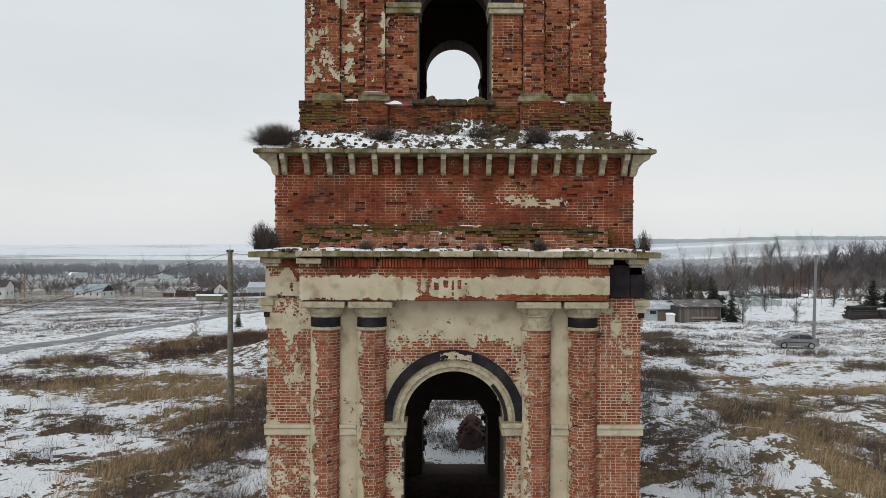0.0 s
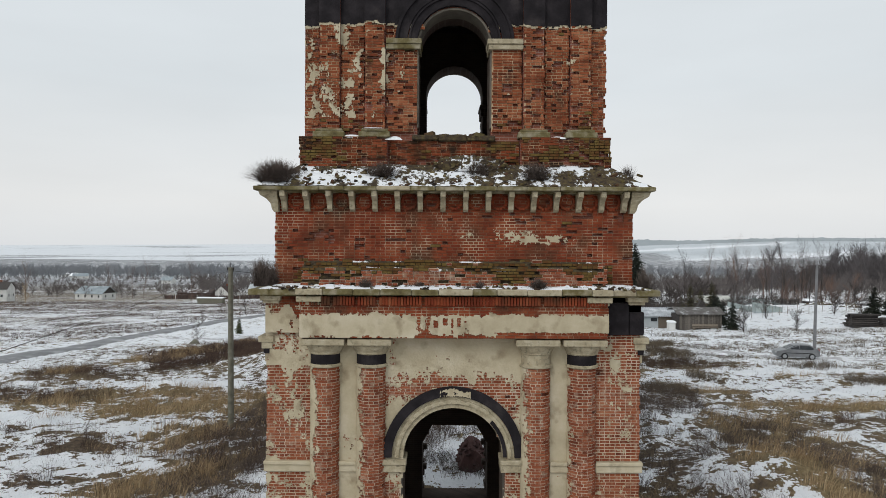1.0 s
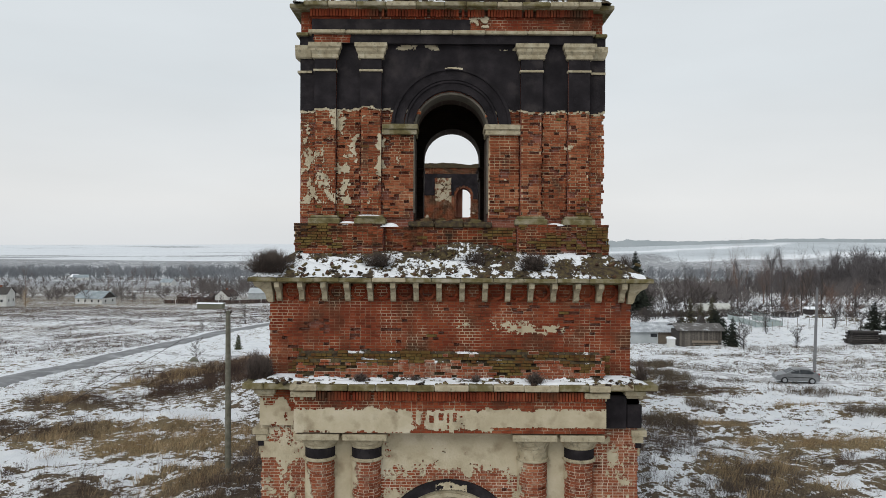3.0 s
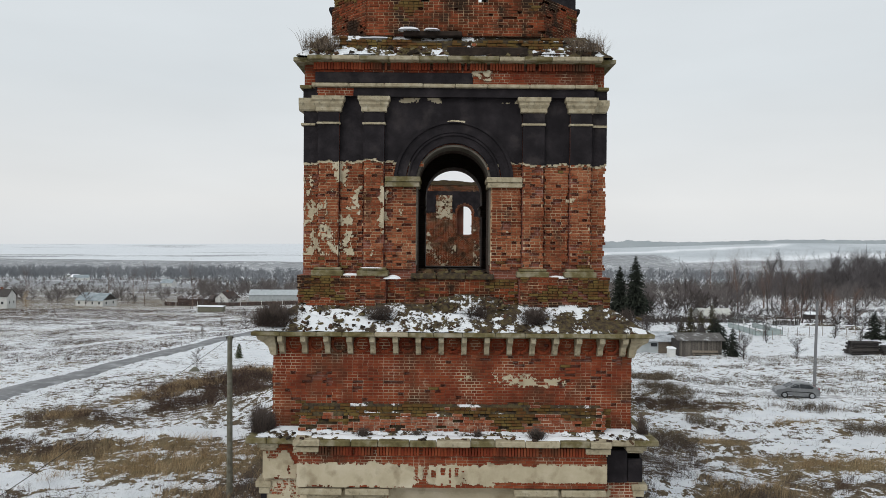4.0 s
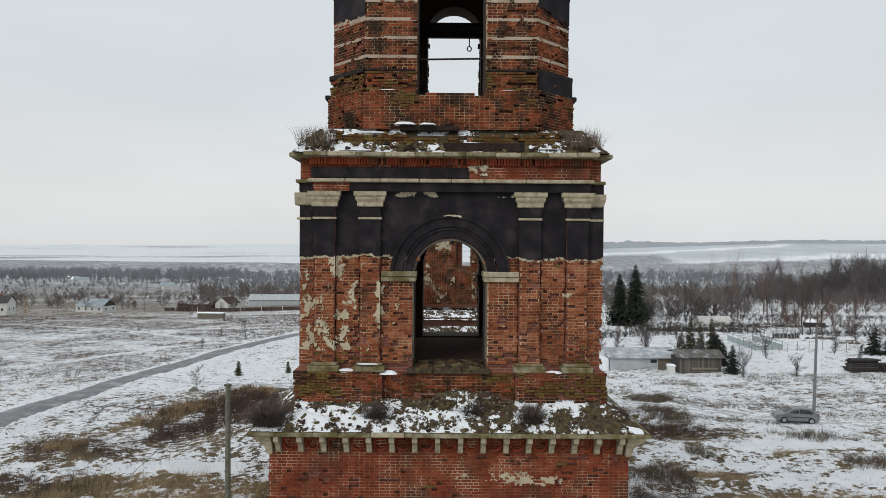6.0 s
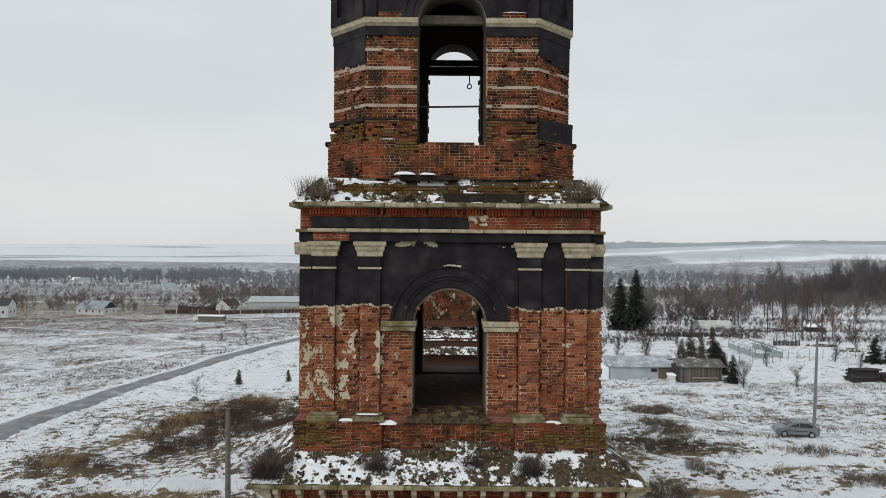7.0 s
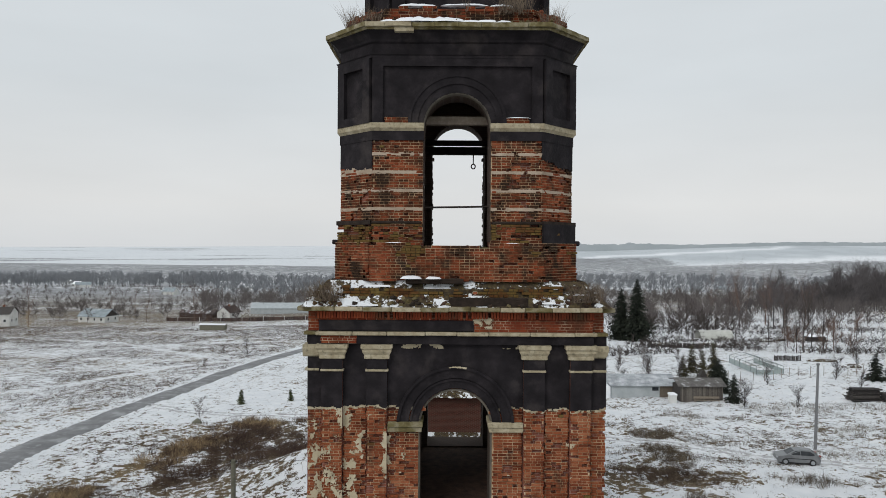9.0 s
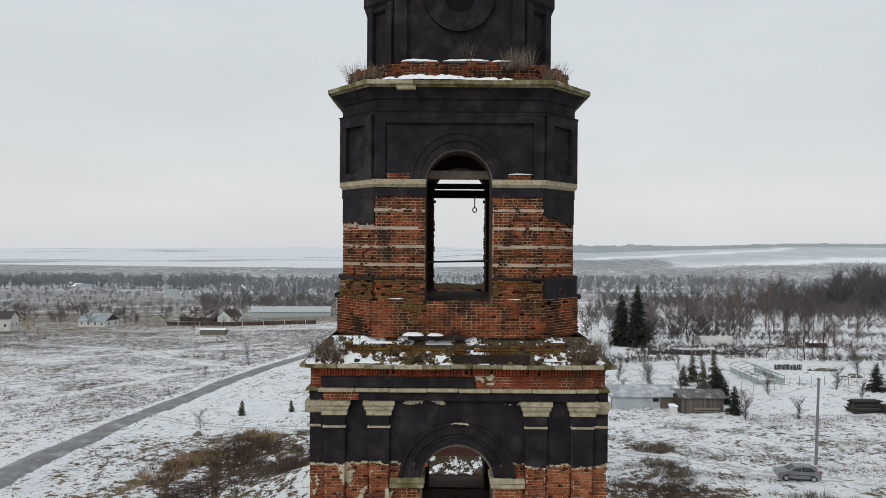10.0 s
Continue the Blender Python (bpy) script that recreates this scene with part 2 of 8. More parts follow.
# ---- builders ----
def mesh_object(name, verts, faces, mats, index=None, parent=None, smooth=False):
    me = bpy.data.meshes.new(name)
    me.from_pydata(verts, [], faces)
    for m in mats if isinstance(mats, (list, tuple)) else [mats]:
        me.materials.append(m)
    if index is not None:
        me.polygons.foreach_set("material_index", np.asarray(index, dtype=np.int32))
    if smooth:
        me.polygons.foreach_set("use_smooth", [True] * len(me.polygons))
    me.update()
    ob = new(name, me)
    ob.parent = parent
    return ob


def thing(name, label, category, group="", kind="", at=(0, 0, 0)):
    ob = new(name)
    ob.location = at
    ob.empty_display_size = 0.3
    return tagged(ob, label, category, group, kind)


def part(name, bm, material, parent, label="", smooth=False):
    me = bpy.data.meshes.new(name)
    bmesh.ops.recalc_face_normals(bm, faces=bm.faces)
    bm.to_mesh(me)
    bm.free()
    for m in material if isinstance(material, (list, tuple)) else [material]:
        me.materials.append(m)
    if smooth:
        me.polygons.foreach_set("use_smooth", [True] * len(me.polygons))
    ob = new(name, me)
    ob.parent = parent
    if label:
        tagged(ob, label)
    return ob


def box(bm, x0, x1, y0, y1, z0, z1, bevel=0.0):
    vs = [bm.verts.new((x, y, z)) for z in (z0, z1) for y in (y0, y1) for x in (x0, x1)]
    fs = [bm.faces.new([vs[i] for i in q]) for q in ((0, 2, 3, 1), (4, 5, 7, 6), (0, 1, 5, 4), (1, 3, 7, 5), (3, 2, 6, 7), (2, 0, 4, 6))]
    if bevel:
        bmesh.ops.bevel(bm, geom=list({ed for f in fs for ed in f.edges}), offset=bevel, segments=1, affect="EDGES")
    return bm


def boxes(*dims, bevel=0.0):
    bm = bmesh.new()
    for d in dims:
        box(bm, *d, bevel=bevel)
    return bm


def tube(bm, pts, radii, sides=6):
    rings = []
    for i, p in enumerate(pts):
        d = (Vector(pts[min(i + 1, len(pts) - 1)]) - Vector(pts[max(i - 1, 0)]))
        d = d.normalized() if d.length > 1e-6 else Vector((0, 0, 1))
        a = d.orthogonal().normalized()
        b = d.cross(a)
        rings.append([bm.verts.new(Vector(p) + (a * math.cos(2 * math.pi * k / sides) + b * math.sin(2 * math.pi * k / sides)) * radii[i]) for k in range(sides)])
    for r0, r1 in zip(rings, rings[1:]):
        for k in range(sides):
            bm.faces.new((r0[k], r0[(k + 1) % sides], r1[(k + 1) % sides], r1[k]))
    bm.faces.new(rings[0][::-1])
    bm.faces.new(rings[-1])
    return bm


def lathe(bm, profile, cx, cy, sides=28, a0=0.0, a1=2 * math.pi):
    """Turns (radius, z) pairs about an upright axis."""
    full = abs(a1 - a0 - 2 * math.pi) < 1e-6
    n = sides if full else sides + 1
    rings = [[bm.verts.new((cx + r * math.cos(a0 + (a1 - a0) * k / sides), cy + r * math.sin(a0 + (a1 - a0) * k / sides), z)) for k in range(n)] for r, z in profile]
    for r0, r1 in zip(rings, rings[1:]):
        for k in range(sides):
            j = (k + 1) % n
            bm.faces.new((r0[k], r0[j], r1[j], r1[k]))
    if full:
        bm.faces.new(rings[0][::-1]); bm.faces.new(rings[-1])
    return bm


def plan_prism(bm, plan, z0, z1, plan_top=None):
    """A prism on a closed plan of (x, y) points, with another plan on top if given."""
    lo = [bm.verts.new((x, y, z0)) for x, y in plan]
    hi = [bm.verts.new((x, y, z1)) for x, y in (plan_top or plan)]
    n = len(lo)
    for k in range(n):
        bm.faces.new((lo[k], lo[(k + 1) % n], hi[(k + 1) % n], hi[k]))
    bm.faces.new(lo[::-1]); bm.faces.new(hi)
    return bm


def stack(bm, plans):
    """Skins a list of (plan, z) rings of equal count, closed at both ends."""
    rings = [[bm.verts.new((x, y, z)) for x, y in plan] for plan, z in plans]
    n = len(rings[0])
    for r0, r1 in zip(rings, rings[1:]):
        for k in range(n):
            bm.faces.new((r0[k], r0[(k + 1) % n], r1[(k + 1) % n], r1[k]))
    bm.faces.new(rings[0][::-1]); bm.faces.new(rings[-1])
    return bm


def arch_wall(bm, hw, y0, y1, z0, z1, ow, sill, spring, segs=20):
    """An upright wall across x, from y0 to y1, pierced by a round-headed opening of half width ow."""
    arc = [(ow * math.cos(math.pi * k / segs), spring + ow * math.sin(math.pi * k / segs)) for k in range(segs + 1)]
    inner = [(ow, sill)] + arc + [(-ow, sill)]
    for y, flip in ((y0, False), (y1, True)):
        def face(pts):
            bm.faces.new([bm.verts.new((x, y, z)) for x, z in (pts[::-1] if flip else pts)])
        face([(-hw, z0), (-ow, z0), (-ow, sill), (-hw, sill)]); face([(ow, z0), (hw, z0), (hw, sill), (ow, sill)])
        if sill > z0 + 1e-4:
            face([(-ow, z0), (ow, z0), (ow, sill), (-ow, sill)])
        face([(-hw, sill), (-ow, sill), (-ow, spring), (-hw, spring)]); face([(ow, sill), (hw, sill), (hw, spring), (ow, spring)])
        face([(-hw, spring), (-ow, spring), (-ow, z1), (-hw, z1)]); face([(ow, spring), (hw, spring), (hw, z1), (ow, z1)])
        for (xa, za), (xb, zb) in zip(arc, arc[1:]):
            face([(xb, zb), (xa, za), (xa, z1), (xb, z1)])
    def strip(a, b):
        bm.faces.new([bm.verts.new((a[0], y0, a[1])), bm.verts.new((b[0], y0, b[1])), bm.verts.new((b[0], y1, b[1])), bm.verts.new((a[0], y1, a[1]))])
    for a, b in zip(inner, inner[1:]):
        strip(a, b)
    if sill > z0 + 1e-4:
        strip((-ow, sill), (ow, sill))
    for a, b in (((-hw, z0), (-hw, z1)), ((-hw, z1), (hw, z1)), ((hw, z1), (hw, z0)), ((hw, z0), (-hw, z0))):
        strip(a, b)
    bmesh.ops.remove_doubles(bm, verts=bm.verts, dist=1e-4)
    return bm


def ring(bm, cx, cz, r0, r1, y0, y1, a0=0.0, a1=math.pi, segs=28, profile=None):
    """A half ring of rectangular section standing in the x-z plane, facing -y."""
    prev = None
    for k in range(segs + 1):
        a = a0 + (a1 - a0) * k / segs
        c, s = math.cos(a), math.sin(a)
        now = [bm.verts.new((cx + r * c, y, cz + r * s)) for r, y in ((r0, y1), (r0, y0), (r1, y0), (r1, y1))]
        if prev:
            for i in range(4):
                bm.faces.new((prev[i], prev[(i + 1) % 4], now[(i + 1) % 4], now[i]))
        else:
            bm.faces.new(now)
        prev = now
    bm.faces.new(prev[::-1])
    return bm


# value noise on arrays, for ragged outlines of plaster, coats and wear
_LAT = np.random.RandomState(7).rand(256, 256)


def vnoise(u, v):
    iu, iv = np.floor(u).astype(int), np.floor(v).astype(int)
    fu, fv = u - iu, v - iv
    fu, fv = fu * fu * (3 - 2 * fu), fv * fv * (3 - 2 * fv)
    g = lambda a, b: _LAT[a % 256, b % 256]
    return (g(iu, iv) * (1 - fu) + g(iu + 1, iv) * fu) * (1 - fv) + (g(iu, iv + 1) * (1 - fu) + g(iu + 1, iv + 1) * fu) * fv


def fbm(u, v, s=1.0, seed=0, octaves=5):
    u, v = np.asarray(u, float) * s + seed * 17.31, np.asarray(v, float) * s + seed * 9.77
    t, a, w = 0.0, 0.5, 0.0
    for _ in range(octaves):
        t, w = t + a * vnoise(u, v), w + a
        u, v, a = u * 2.03 + 5.2, v * 2.03 + 1.3, a * 0.55
    return t / w


def flat_map(y, x0=0.0):
    """Face looking to -y: u is x, n is towards the viewer."""
    return lambda u, n, z: (u + x0, y - n + 0 * u, z)


def slant_map(ox, oy, ang):
    """Upright face whose u runs along ang in plan, starting at (ox, oy); its outward side is to the right of u."""
    c, s = math.cos(ang), math.sin(ang)
    return lambda u, n, z: (ox + u * c + n * s, oy + u * s - n * c, z)


def round_map(cx, cy, r):
    """Upright cylinder: u is arc length from the side facing -y."""
    return lambda u, n, z: (cx + (r + n) * np.sin(u / r), cy - (r + n) * np.cos(u / r), z)


COURSE, LONG, SHORT, JOINT = 0.078, 0.268, 0.137, 0.018
BRICK_BOX = [(0, 1, 5, 4), (1, 2, 6, 5), (2, 3, 7, 6), (3, 0, 4, 7), (4, 5, 6, 7)]


def brick_rows(u0, u1, z0, z1, rng):
    rows = max(1, round((z1 - z0) / COURSE))
    h = (z1 - z0) / rows
    for i in range(rows):
        header = i % 2
        u = u0 - (0.0 if header else rng.random() * 0.04) - (SHORT / 2 if header else 0)
        while u < u1 - 0.03:
            w = SHORT if header or rng.random() < 0.12 else LONG
            a, b = max(u, u0), min(u + w, u1)
            if u1 - b < 0.06:
                b = u1
            if b - a > 0.04:
                yield a, b, z0 + i * h, z0 + (i + 1) * h
            u += w


def brickwork(name, parent, mp, u0, u1, z0, z1, hide=None, gone=None, moss=None, mats=None, seed=1, depth=0.10, rough=0.005, label="", single=None, edge=None):
    """Laid bricks with recessed joints on a mapped face. hide: no brick is laid there; gone: chance that a brick is missing."""
    rng = random.Random(seed)
    cells = np.array(list(brick_rows(u0, u1, z0, z1, rng)))
    if edge is not None:
        under = cells[:, 3] <= edge[1]
        cells[:, 0] = np.where(under & (cells[:, 0] < edge[0]) & (cells[:, 1] > edge[0]), edge[0], cells[:, 0])
        cells[:, 1] = np.where(under & (cells[:, 0] < -edge[0]) & (cells[:, 1] > -edge[0]), -edge[0], cells[:, 1])
    cu, cz = (cells[:, 0] + cells[:, 1]) / 2, (cells[:, 2] + cells[:, 3]) / 2
    keep = np.ones(len(cells), bool)
    if hide is not None:
        keep &= ~hide(cu, cz)
    rs = np.random.RandomState(seed)
    if gone is not None:
        keep &= rs.rand(len(cells)) > gone(cu, cz)
    mossy = (0.30 * rs.rand(len(cells)) + 0.70 * np.clip((fbm(cu * 0.8, cz * 1.5, 1.4, seed % 7 + 400) - 0.5) * 2.4 + 0.5, 0, 1) < moss(cu, cz)) if moss is not None else np.zeros(len(cells), bool)
    verts, faces, idx, alone = [], [], [], []
    j = JOINT / 2
    for k in np.nonzero(keep)[0]:
        a, b, c, d = cells[k]
        lone = single and len(alone) < 300 and single[0] < a and b < single[1] and single[2] < c and d < single[3] and min(abs(b - a - LONG), abs(b - a - SHORT)) < 1e-6
        n = rs.uniform(-rough, rough) + (0.006 if mossy[k] else 0)
        t = rs.uniform(-0.003, 0.003, 4)
        worn_a, worn_b = (rs.uniform(0.0, 0.045) if abs(q - e_) < 1e-4 and abs(q) > 1.5 else 0.0 for q, e_ in ((a, u0), (b, u1)))
        a, b = a + worn_a, b - worn_b
        ua, ub, za, zb = a + j * (worn_a == 0), b - j * (worn_b == 0), c + j + t[0], d - j + t[1]
        if lone:
            alone.append((b - a > 0.2, (a + b) / 2, (c + d) / 2, n, mossy[k], rs.uniform(-0.6, 0.6)))
        elif ub - ua > 0.03:
            o = len(verts)
            uu = np.array([ua, ub, ub, ua]); zz = np.array([za, za, zb, zb])
            for nn in (-depth, n):
                p = mp(uu, np.full(4, nn) + (t * 1.3 if nn > -depth else 0), zz)
                verts.extend(zip(*[np.broadcast_to(q, 4) for q in p]))
            faces.extend(tuple(o + i for i in q) for q in BRICK_BOX)
            idx.extend([2 if mossy[k] else 0] * 5)
        o = len(verts)
        p = mp(np.array([a, b, b, a]), np.full(4, -0.006 - rough), np.array([c, c, d, d]))
        verts.extend(zip(*[np.broadcast_to(q, 4) for q in p]))
        faces.append((o, o + 1, o + 2, o + 3)); idx.append(3 if mossy[k] else 1)
    m = (*(mats or (M_BRICK, M_MORTAR, M_BRICK_MOSS)), M_MOSS_JOINT)
    ob = mesh_object(name, verts, faces, list(m), idx, parent)
    h = (cells[0, 3] - cells[0, 2]) / 2 - j
    unit = {}
    for wide, u, z, n, green, tilt in alone:
        if (wide, green) not in unit:
            w = (LONG if wide else SHORT) / 2 - j
            unit[wide, green] = part("brick", box(bmesh.new(), -w, w, 0, depth, -h, h, bevel=0.004), m[2] if green else m[0], parent)
            piece = unit[wide, green]
        else:
            piece = new("brick", unit[wide, green].data)
            piece.parent = parent
        px, py, pz = mp(u, n, z)
        piece.location = (float(px), float(py), float(pz))
        piece.rotation_euler = (0, radians(tilt), 0)
    return tagged(ob, label, kind="stuff")


def within(f):
    """Holds where a whole brick lies under the skin f."""
    return lambda u, z: f(u, z) & f(u - 0.13, z) & f(u + 0.13, z) & f(u - 0.13, z + 0.045) & f(u + 0.13, z + 0.045) & f(u - 0.13, z - 0.045) & f(u + 0.13, z - 0.045) & f(u, z + 0.045) & f(u, z - 0.045) & f(u - 0.06, z) & f(u + 0.06, z)


def coat(name, parent, mp, u0, u1, z0, z1, mask, material, cell=0.03, thick=0.014, label=""):
    """A skin of plaster or paint with a ragged edge: the cells of a fine grid where mask holds, with their edges turned in."""
    nu, nz = max(1, round((u1 - u0) / cell)), max(1, round((z1 - z0) / cell))
    us, zs = np.linspace(u0, u1, nu + 1), np.linspace(z0, z1, nz + 1)
    cu, cz = np.meshgrid((us[:-1] + us[1:]) / 2, (zs[:-1] + zs[1:]) / 2)
    m = mask(cu, cz)
    if not m.any():
        return None
    gu, gz = np.meshgrid(us, zs)
    shake = np.random.RandomState(int(abs(u0 * 37 + z0 * 11)) + 5)
    gu[1:-1, 1:-1] += shake.uniform(-0.42, 0.42, gu[1:-1, 1:-1].shape) * cell
    gz[1:-1, 1:-1] += shake.uniform(-0.42, 0.42, gz[1:-1, 1:-1].shape) * cell
    n = thick + (fbm(gu, gz, 1.7, 3) - 0.5) * 0.02
    front = np.stack([np.broadcast_to(q, gu.shape).ravel() for q in mp(gu, n, gz)], 1)
    back = np.stack([np.broadcast_to(q, gu.shape).ravel() for q in mp(gu, n * 0 - 0.012, gz)], 1)
    total = front.shape[0]
    vid = np.arange(total).reshape(gu.shape)
    a, b, c, d = vid[:-1, :-1], vid[:-1, 1:], vid[1:, 1:], vid[1:, :-1]
    faces = [np.stack([a[m], b[m], c[m], d[m]], 1)]
    pad = np.pad(m, 1)
    for other, p, q in ((pad[1:-1, :-2], d, a), (pad[1:-1, 2:], b, c), (pad[:-2, 1:-1], a, b), (pad[2:, 1:-1], c, d)):
        s = m & ~other
        faces.append(np.stack([q[s], p[s], p[s] + total, q[s] + total], 1))
    f = np.concatenate(faces)
    used, inv = np.unique(f, return_inverse=True)
    verts = np.concatenate([front, back])[used]
    ob = mesh_object(name, verts.tolist(), inv.reshape(f.shape).tolist(), material, None, parent)
    return tagged(ob, label, kind="stuff")


def outline(plan, p):
    """A convex plan, counter-clockwise, moved outwards by p."""
    n, out = len(plan), []
    for k in range(n):
        a, b, c = (Vector(plan[(k + d) % n]) for d in (-1, 0, 1))
        d1, d2 = (b - a).normalized(), (c - b).normalized()
        n1, n2 = Vector((d1.y, -d1.x)), Vector((d2.y, -d2.x))
        m = (n1 + n2) / (1 + n1.dot(n2))
        out.append(tuple(b + m * p))
    return out


def square(hx, y0, y1):
    return [(-hx, y0), (hx, y0), (hx, y1), (-hx, y1)]


def cut_square(w, a, cy):
    """A square of half width w about (0, cy), its corners cut so that each face keeps the half width a."""
    return [(-a, cy - w), (a, cy - w), (w, cy - a), (w, cy + a), (a, cy + w), (-a, cy + w), (-w, cy + a), (-w, cy - a)]


# ---- bell tower ----
M_GLOOM = mat("unlit_hollow", [(0.3, (0.004, 0.004, 0.004)), (0.7, (0.008, 0.007, 0.007))], 2.0, 1.0, 0.0)
CY = 5.05
tower = thing("bell_tower", "abandoned red brick bell tower, plaster peeling, upper walls coated black", "bell tower")

# lower tier
T1, F1 = 4.88, 0.17
lower = part("lower_tier", arch_wall(bmesh.new(), T1, F1 + 0.11, F1 + 1.5, -0.9, 7.95, 1.36, -0.4, 3.72), M_CORE, tower, "brick lower tier with a round-arched gateway")
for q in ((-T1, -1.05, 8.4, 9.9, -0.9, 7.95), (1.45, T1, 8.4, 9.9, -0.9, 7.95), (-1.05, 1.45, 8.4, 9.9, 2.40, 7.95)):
    part("rear_wall", boxes(q), M_INNER_SHADE, lower)
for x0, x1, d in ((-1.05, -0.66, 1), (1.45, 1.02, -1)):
    part("rear_haunch", plan_prism(bmesh.new(), [(x0, 8.4), (x0, 9.9), (x0 + 0.02 * d, 9.9), (x0 + 0.02 * d, 8.4)], 1.75, 2.41, [(x0, 8.4), (x0, 9.9), (x1, 9.9), (x1, 8.4)]), M_INNER_SHADE, lower)
part("threshold", boxes((-1.05, 1.45, 8.4, 9.75, -0.9, -0.48)), M_INNER_SHADE, lower)
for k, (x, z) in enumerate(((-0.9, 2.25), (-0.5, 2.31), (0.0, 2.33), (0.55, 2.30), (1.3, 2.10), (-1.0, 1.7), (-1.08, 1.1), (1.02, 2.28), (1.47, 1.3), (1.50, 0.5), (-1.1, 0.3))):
    part("broken_brick", boxes((x - 0.2, x + 0.2, 9.6, 9.88, z, z + 0.2), bevel=0.03), M_INNER_SHADE, lower)
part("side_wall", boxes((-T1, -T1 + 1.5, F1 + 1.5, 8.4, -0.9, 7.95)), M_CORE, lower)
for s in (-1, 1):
    part("passage_lining", boxes((min(s * 3.36, s * 3.38), max(s * 3.36, s * 3.38), F1 + 1.5, 8.4, -0.4, 6.2)), M_INNER_SHADE, lower)
    part("jamb_plaster", boxes((min(s * 1.335, s * 1.37), max(s * 1.335, s * 1.37), F1 + 0.13, F1 + 0.62, -0.4, 3.36)), M_DIM, lower, "shade-dark plaster on the gateway jamb")
    part("jamb_lining", boxes((min(s * 1.335, s * 1.37), max(s * 1.335, s * 1.37), F1 + 0.62, F1 + 1.52, -0.4, 3.72)), M_INNER_SHADE, lower)
part("vault_lining", ring(bmesh.new(), 0, 3.72, 1.325, 1.37, F1 + 0.5, F1 + 1.52), M_INNER_SHADE, lower)
part("inner_lining", boxes((-3.36, -1.4, F1 + 1.5, F1 + 1.52, -0.4, 6.2), (1.4, 3.36, F1 + 1.5, F1 + 1.52, -0.4, 6.2)), M_INNER_SHADE, lower)
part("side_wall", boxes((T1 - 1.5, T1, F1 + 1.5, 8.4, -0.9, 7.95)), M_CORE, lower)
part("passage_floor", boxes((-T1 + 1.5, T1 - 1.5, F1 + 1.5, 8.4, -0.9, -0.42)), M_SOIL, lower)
part("passage_ceiling", boxes((-T1 + 1.5, T1 - 1.5, F1 + 1.5, 8.4, 6.2, 6.6)), M_INNER_SHADE, lower)
A1 = 1.36                       # gateway half width at the face


def in_arch(u, z, hw, spring, r):
    return ((np.abs(u) < hw) & (z < spring)) | ((u * u + (z - spring) ** 2 < r * r) & (z >= spring))


f1 = flat_map(F1)


def plaster1(u, z):
    """Where the lime plaster still holds on the lower tier's front."""
    n = fbm(u, z, 1.5, 1) * 0.38 + fbm(u, z, 5.5, 2) * 0.37 + fbm(u, z, 19.0, 4, 2) * 0.25
    keep = 0.47 + 0.0 * u
    keep = np.where((np.abs(u) < 1.75), 0.36, keep)                                    # over the gateway
    keep = np.where((z > 4.6) & (z < 6.0) & (np.abs(u) < 2.0), 0.36 + 0.22 * (1 - np.abs(z - 5.45) / 0.75), keep)
    keep = np.where((np.abs(u) > 2.5) & (np.abs(u) < 3.0), 0.33, keep)                 # between the columns
    keep = np.where(u > 3.7, 0.62, keep)
    keep = np.where(u < -3.7, 0.565, keep)
    keep = np.where(z > 6.1, np.minimum(keep, 0.38 + 0.25 * (u > 3.6)), keep)
    keep = np.where((z < 3.4) & (np.abs(u) < 2.0), 0.54, keep)
    out = (n > keep) & ~in_arch(u, z, 1.30, 3.72, 1.62)
    return out


def erosion(u, z, amount, seed):
    return np.clip((fbm(u, z, 2.2, seed) - 0.60) * 6, 0, 1) * amount + 0.012


RED = (M_BRICK, M_MORTAR_PALE, M_BRICK_MOSS)
AGED = (M_BRICK_AGED, M_MORTAR, M_BRICK_MOSS)
WORN = (M_BRICK_WORN, M_MORTAR, M_BRICK_MOSS)
DEEP = (M_BRICK_DEEP, M_MORTAR_DEEP, M_BRICK_MOSS)
brickwork("brickwork", lower, f1, -T1, T1, -0.4, 6.98, hide=lambda u, z: in_arch(u, z, A1, 3.72, 1.36) | within(plaster1)(u, z), gone=lambda u, z: 0.004 + 0 * u, mats=RED, seed=11, edge=(1.36, 3.72), single=(3.7, 4.88, 3.7, 6.5))
coat("plaster", lower, f1, -T1, T1, -0.4, 6.98, plaster1, M_PLASTER, label="flaking cream lime plaster")

# gateway arch: white stone ring, black outer ring, imposts
bm = ring(bmesh.new(), 0, 3.72, 1.30, 1.42, F1 - 0.02, F1 + 0.5)
ring(bm, 0, 3.72, 1.42, 1.52, F1 - 0.07, F1 + 0.1)
ring(bm, 0, 3.72, 1.52, 1.60, F1 - 0.03, F1 + 0.1)
part("archivolt", bm, M_STONE, lower, "cream stone archivolt")
part("arch_band", ring(bmesh.new(), 0, 3.74, 1.60, 1.84, F1 - 0.10, F1 + 0.05, 0.0, 0.5 * math.pi), M_BLACK, lower, "black coated outer arch band")
part("arch_band", ring(bmesh.new(), 0, 3.74, 1.60, 1.84, F1 - 0.10, F1 + 0.05, 0.502 * math.pi, math.pi), M_BLACK, lower, "black coated outer arch band")
coat("bare_patch", lower, flat_map(F1 - 0.10), -0.35, 0.45, 5.28, 5.56, lambda u, z: (np.hypot(u, z - 3.74) > 1.61) & (np.hypot(u, z - 3.74) < 1.70 + 0.16 * fbm(u, z, 5.0, 37)) & (fbm(u, z, 7.0, 38) > 0.42), M_PLASTER, 0.02, 0.008, "bare cream patch of the arch band")
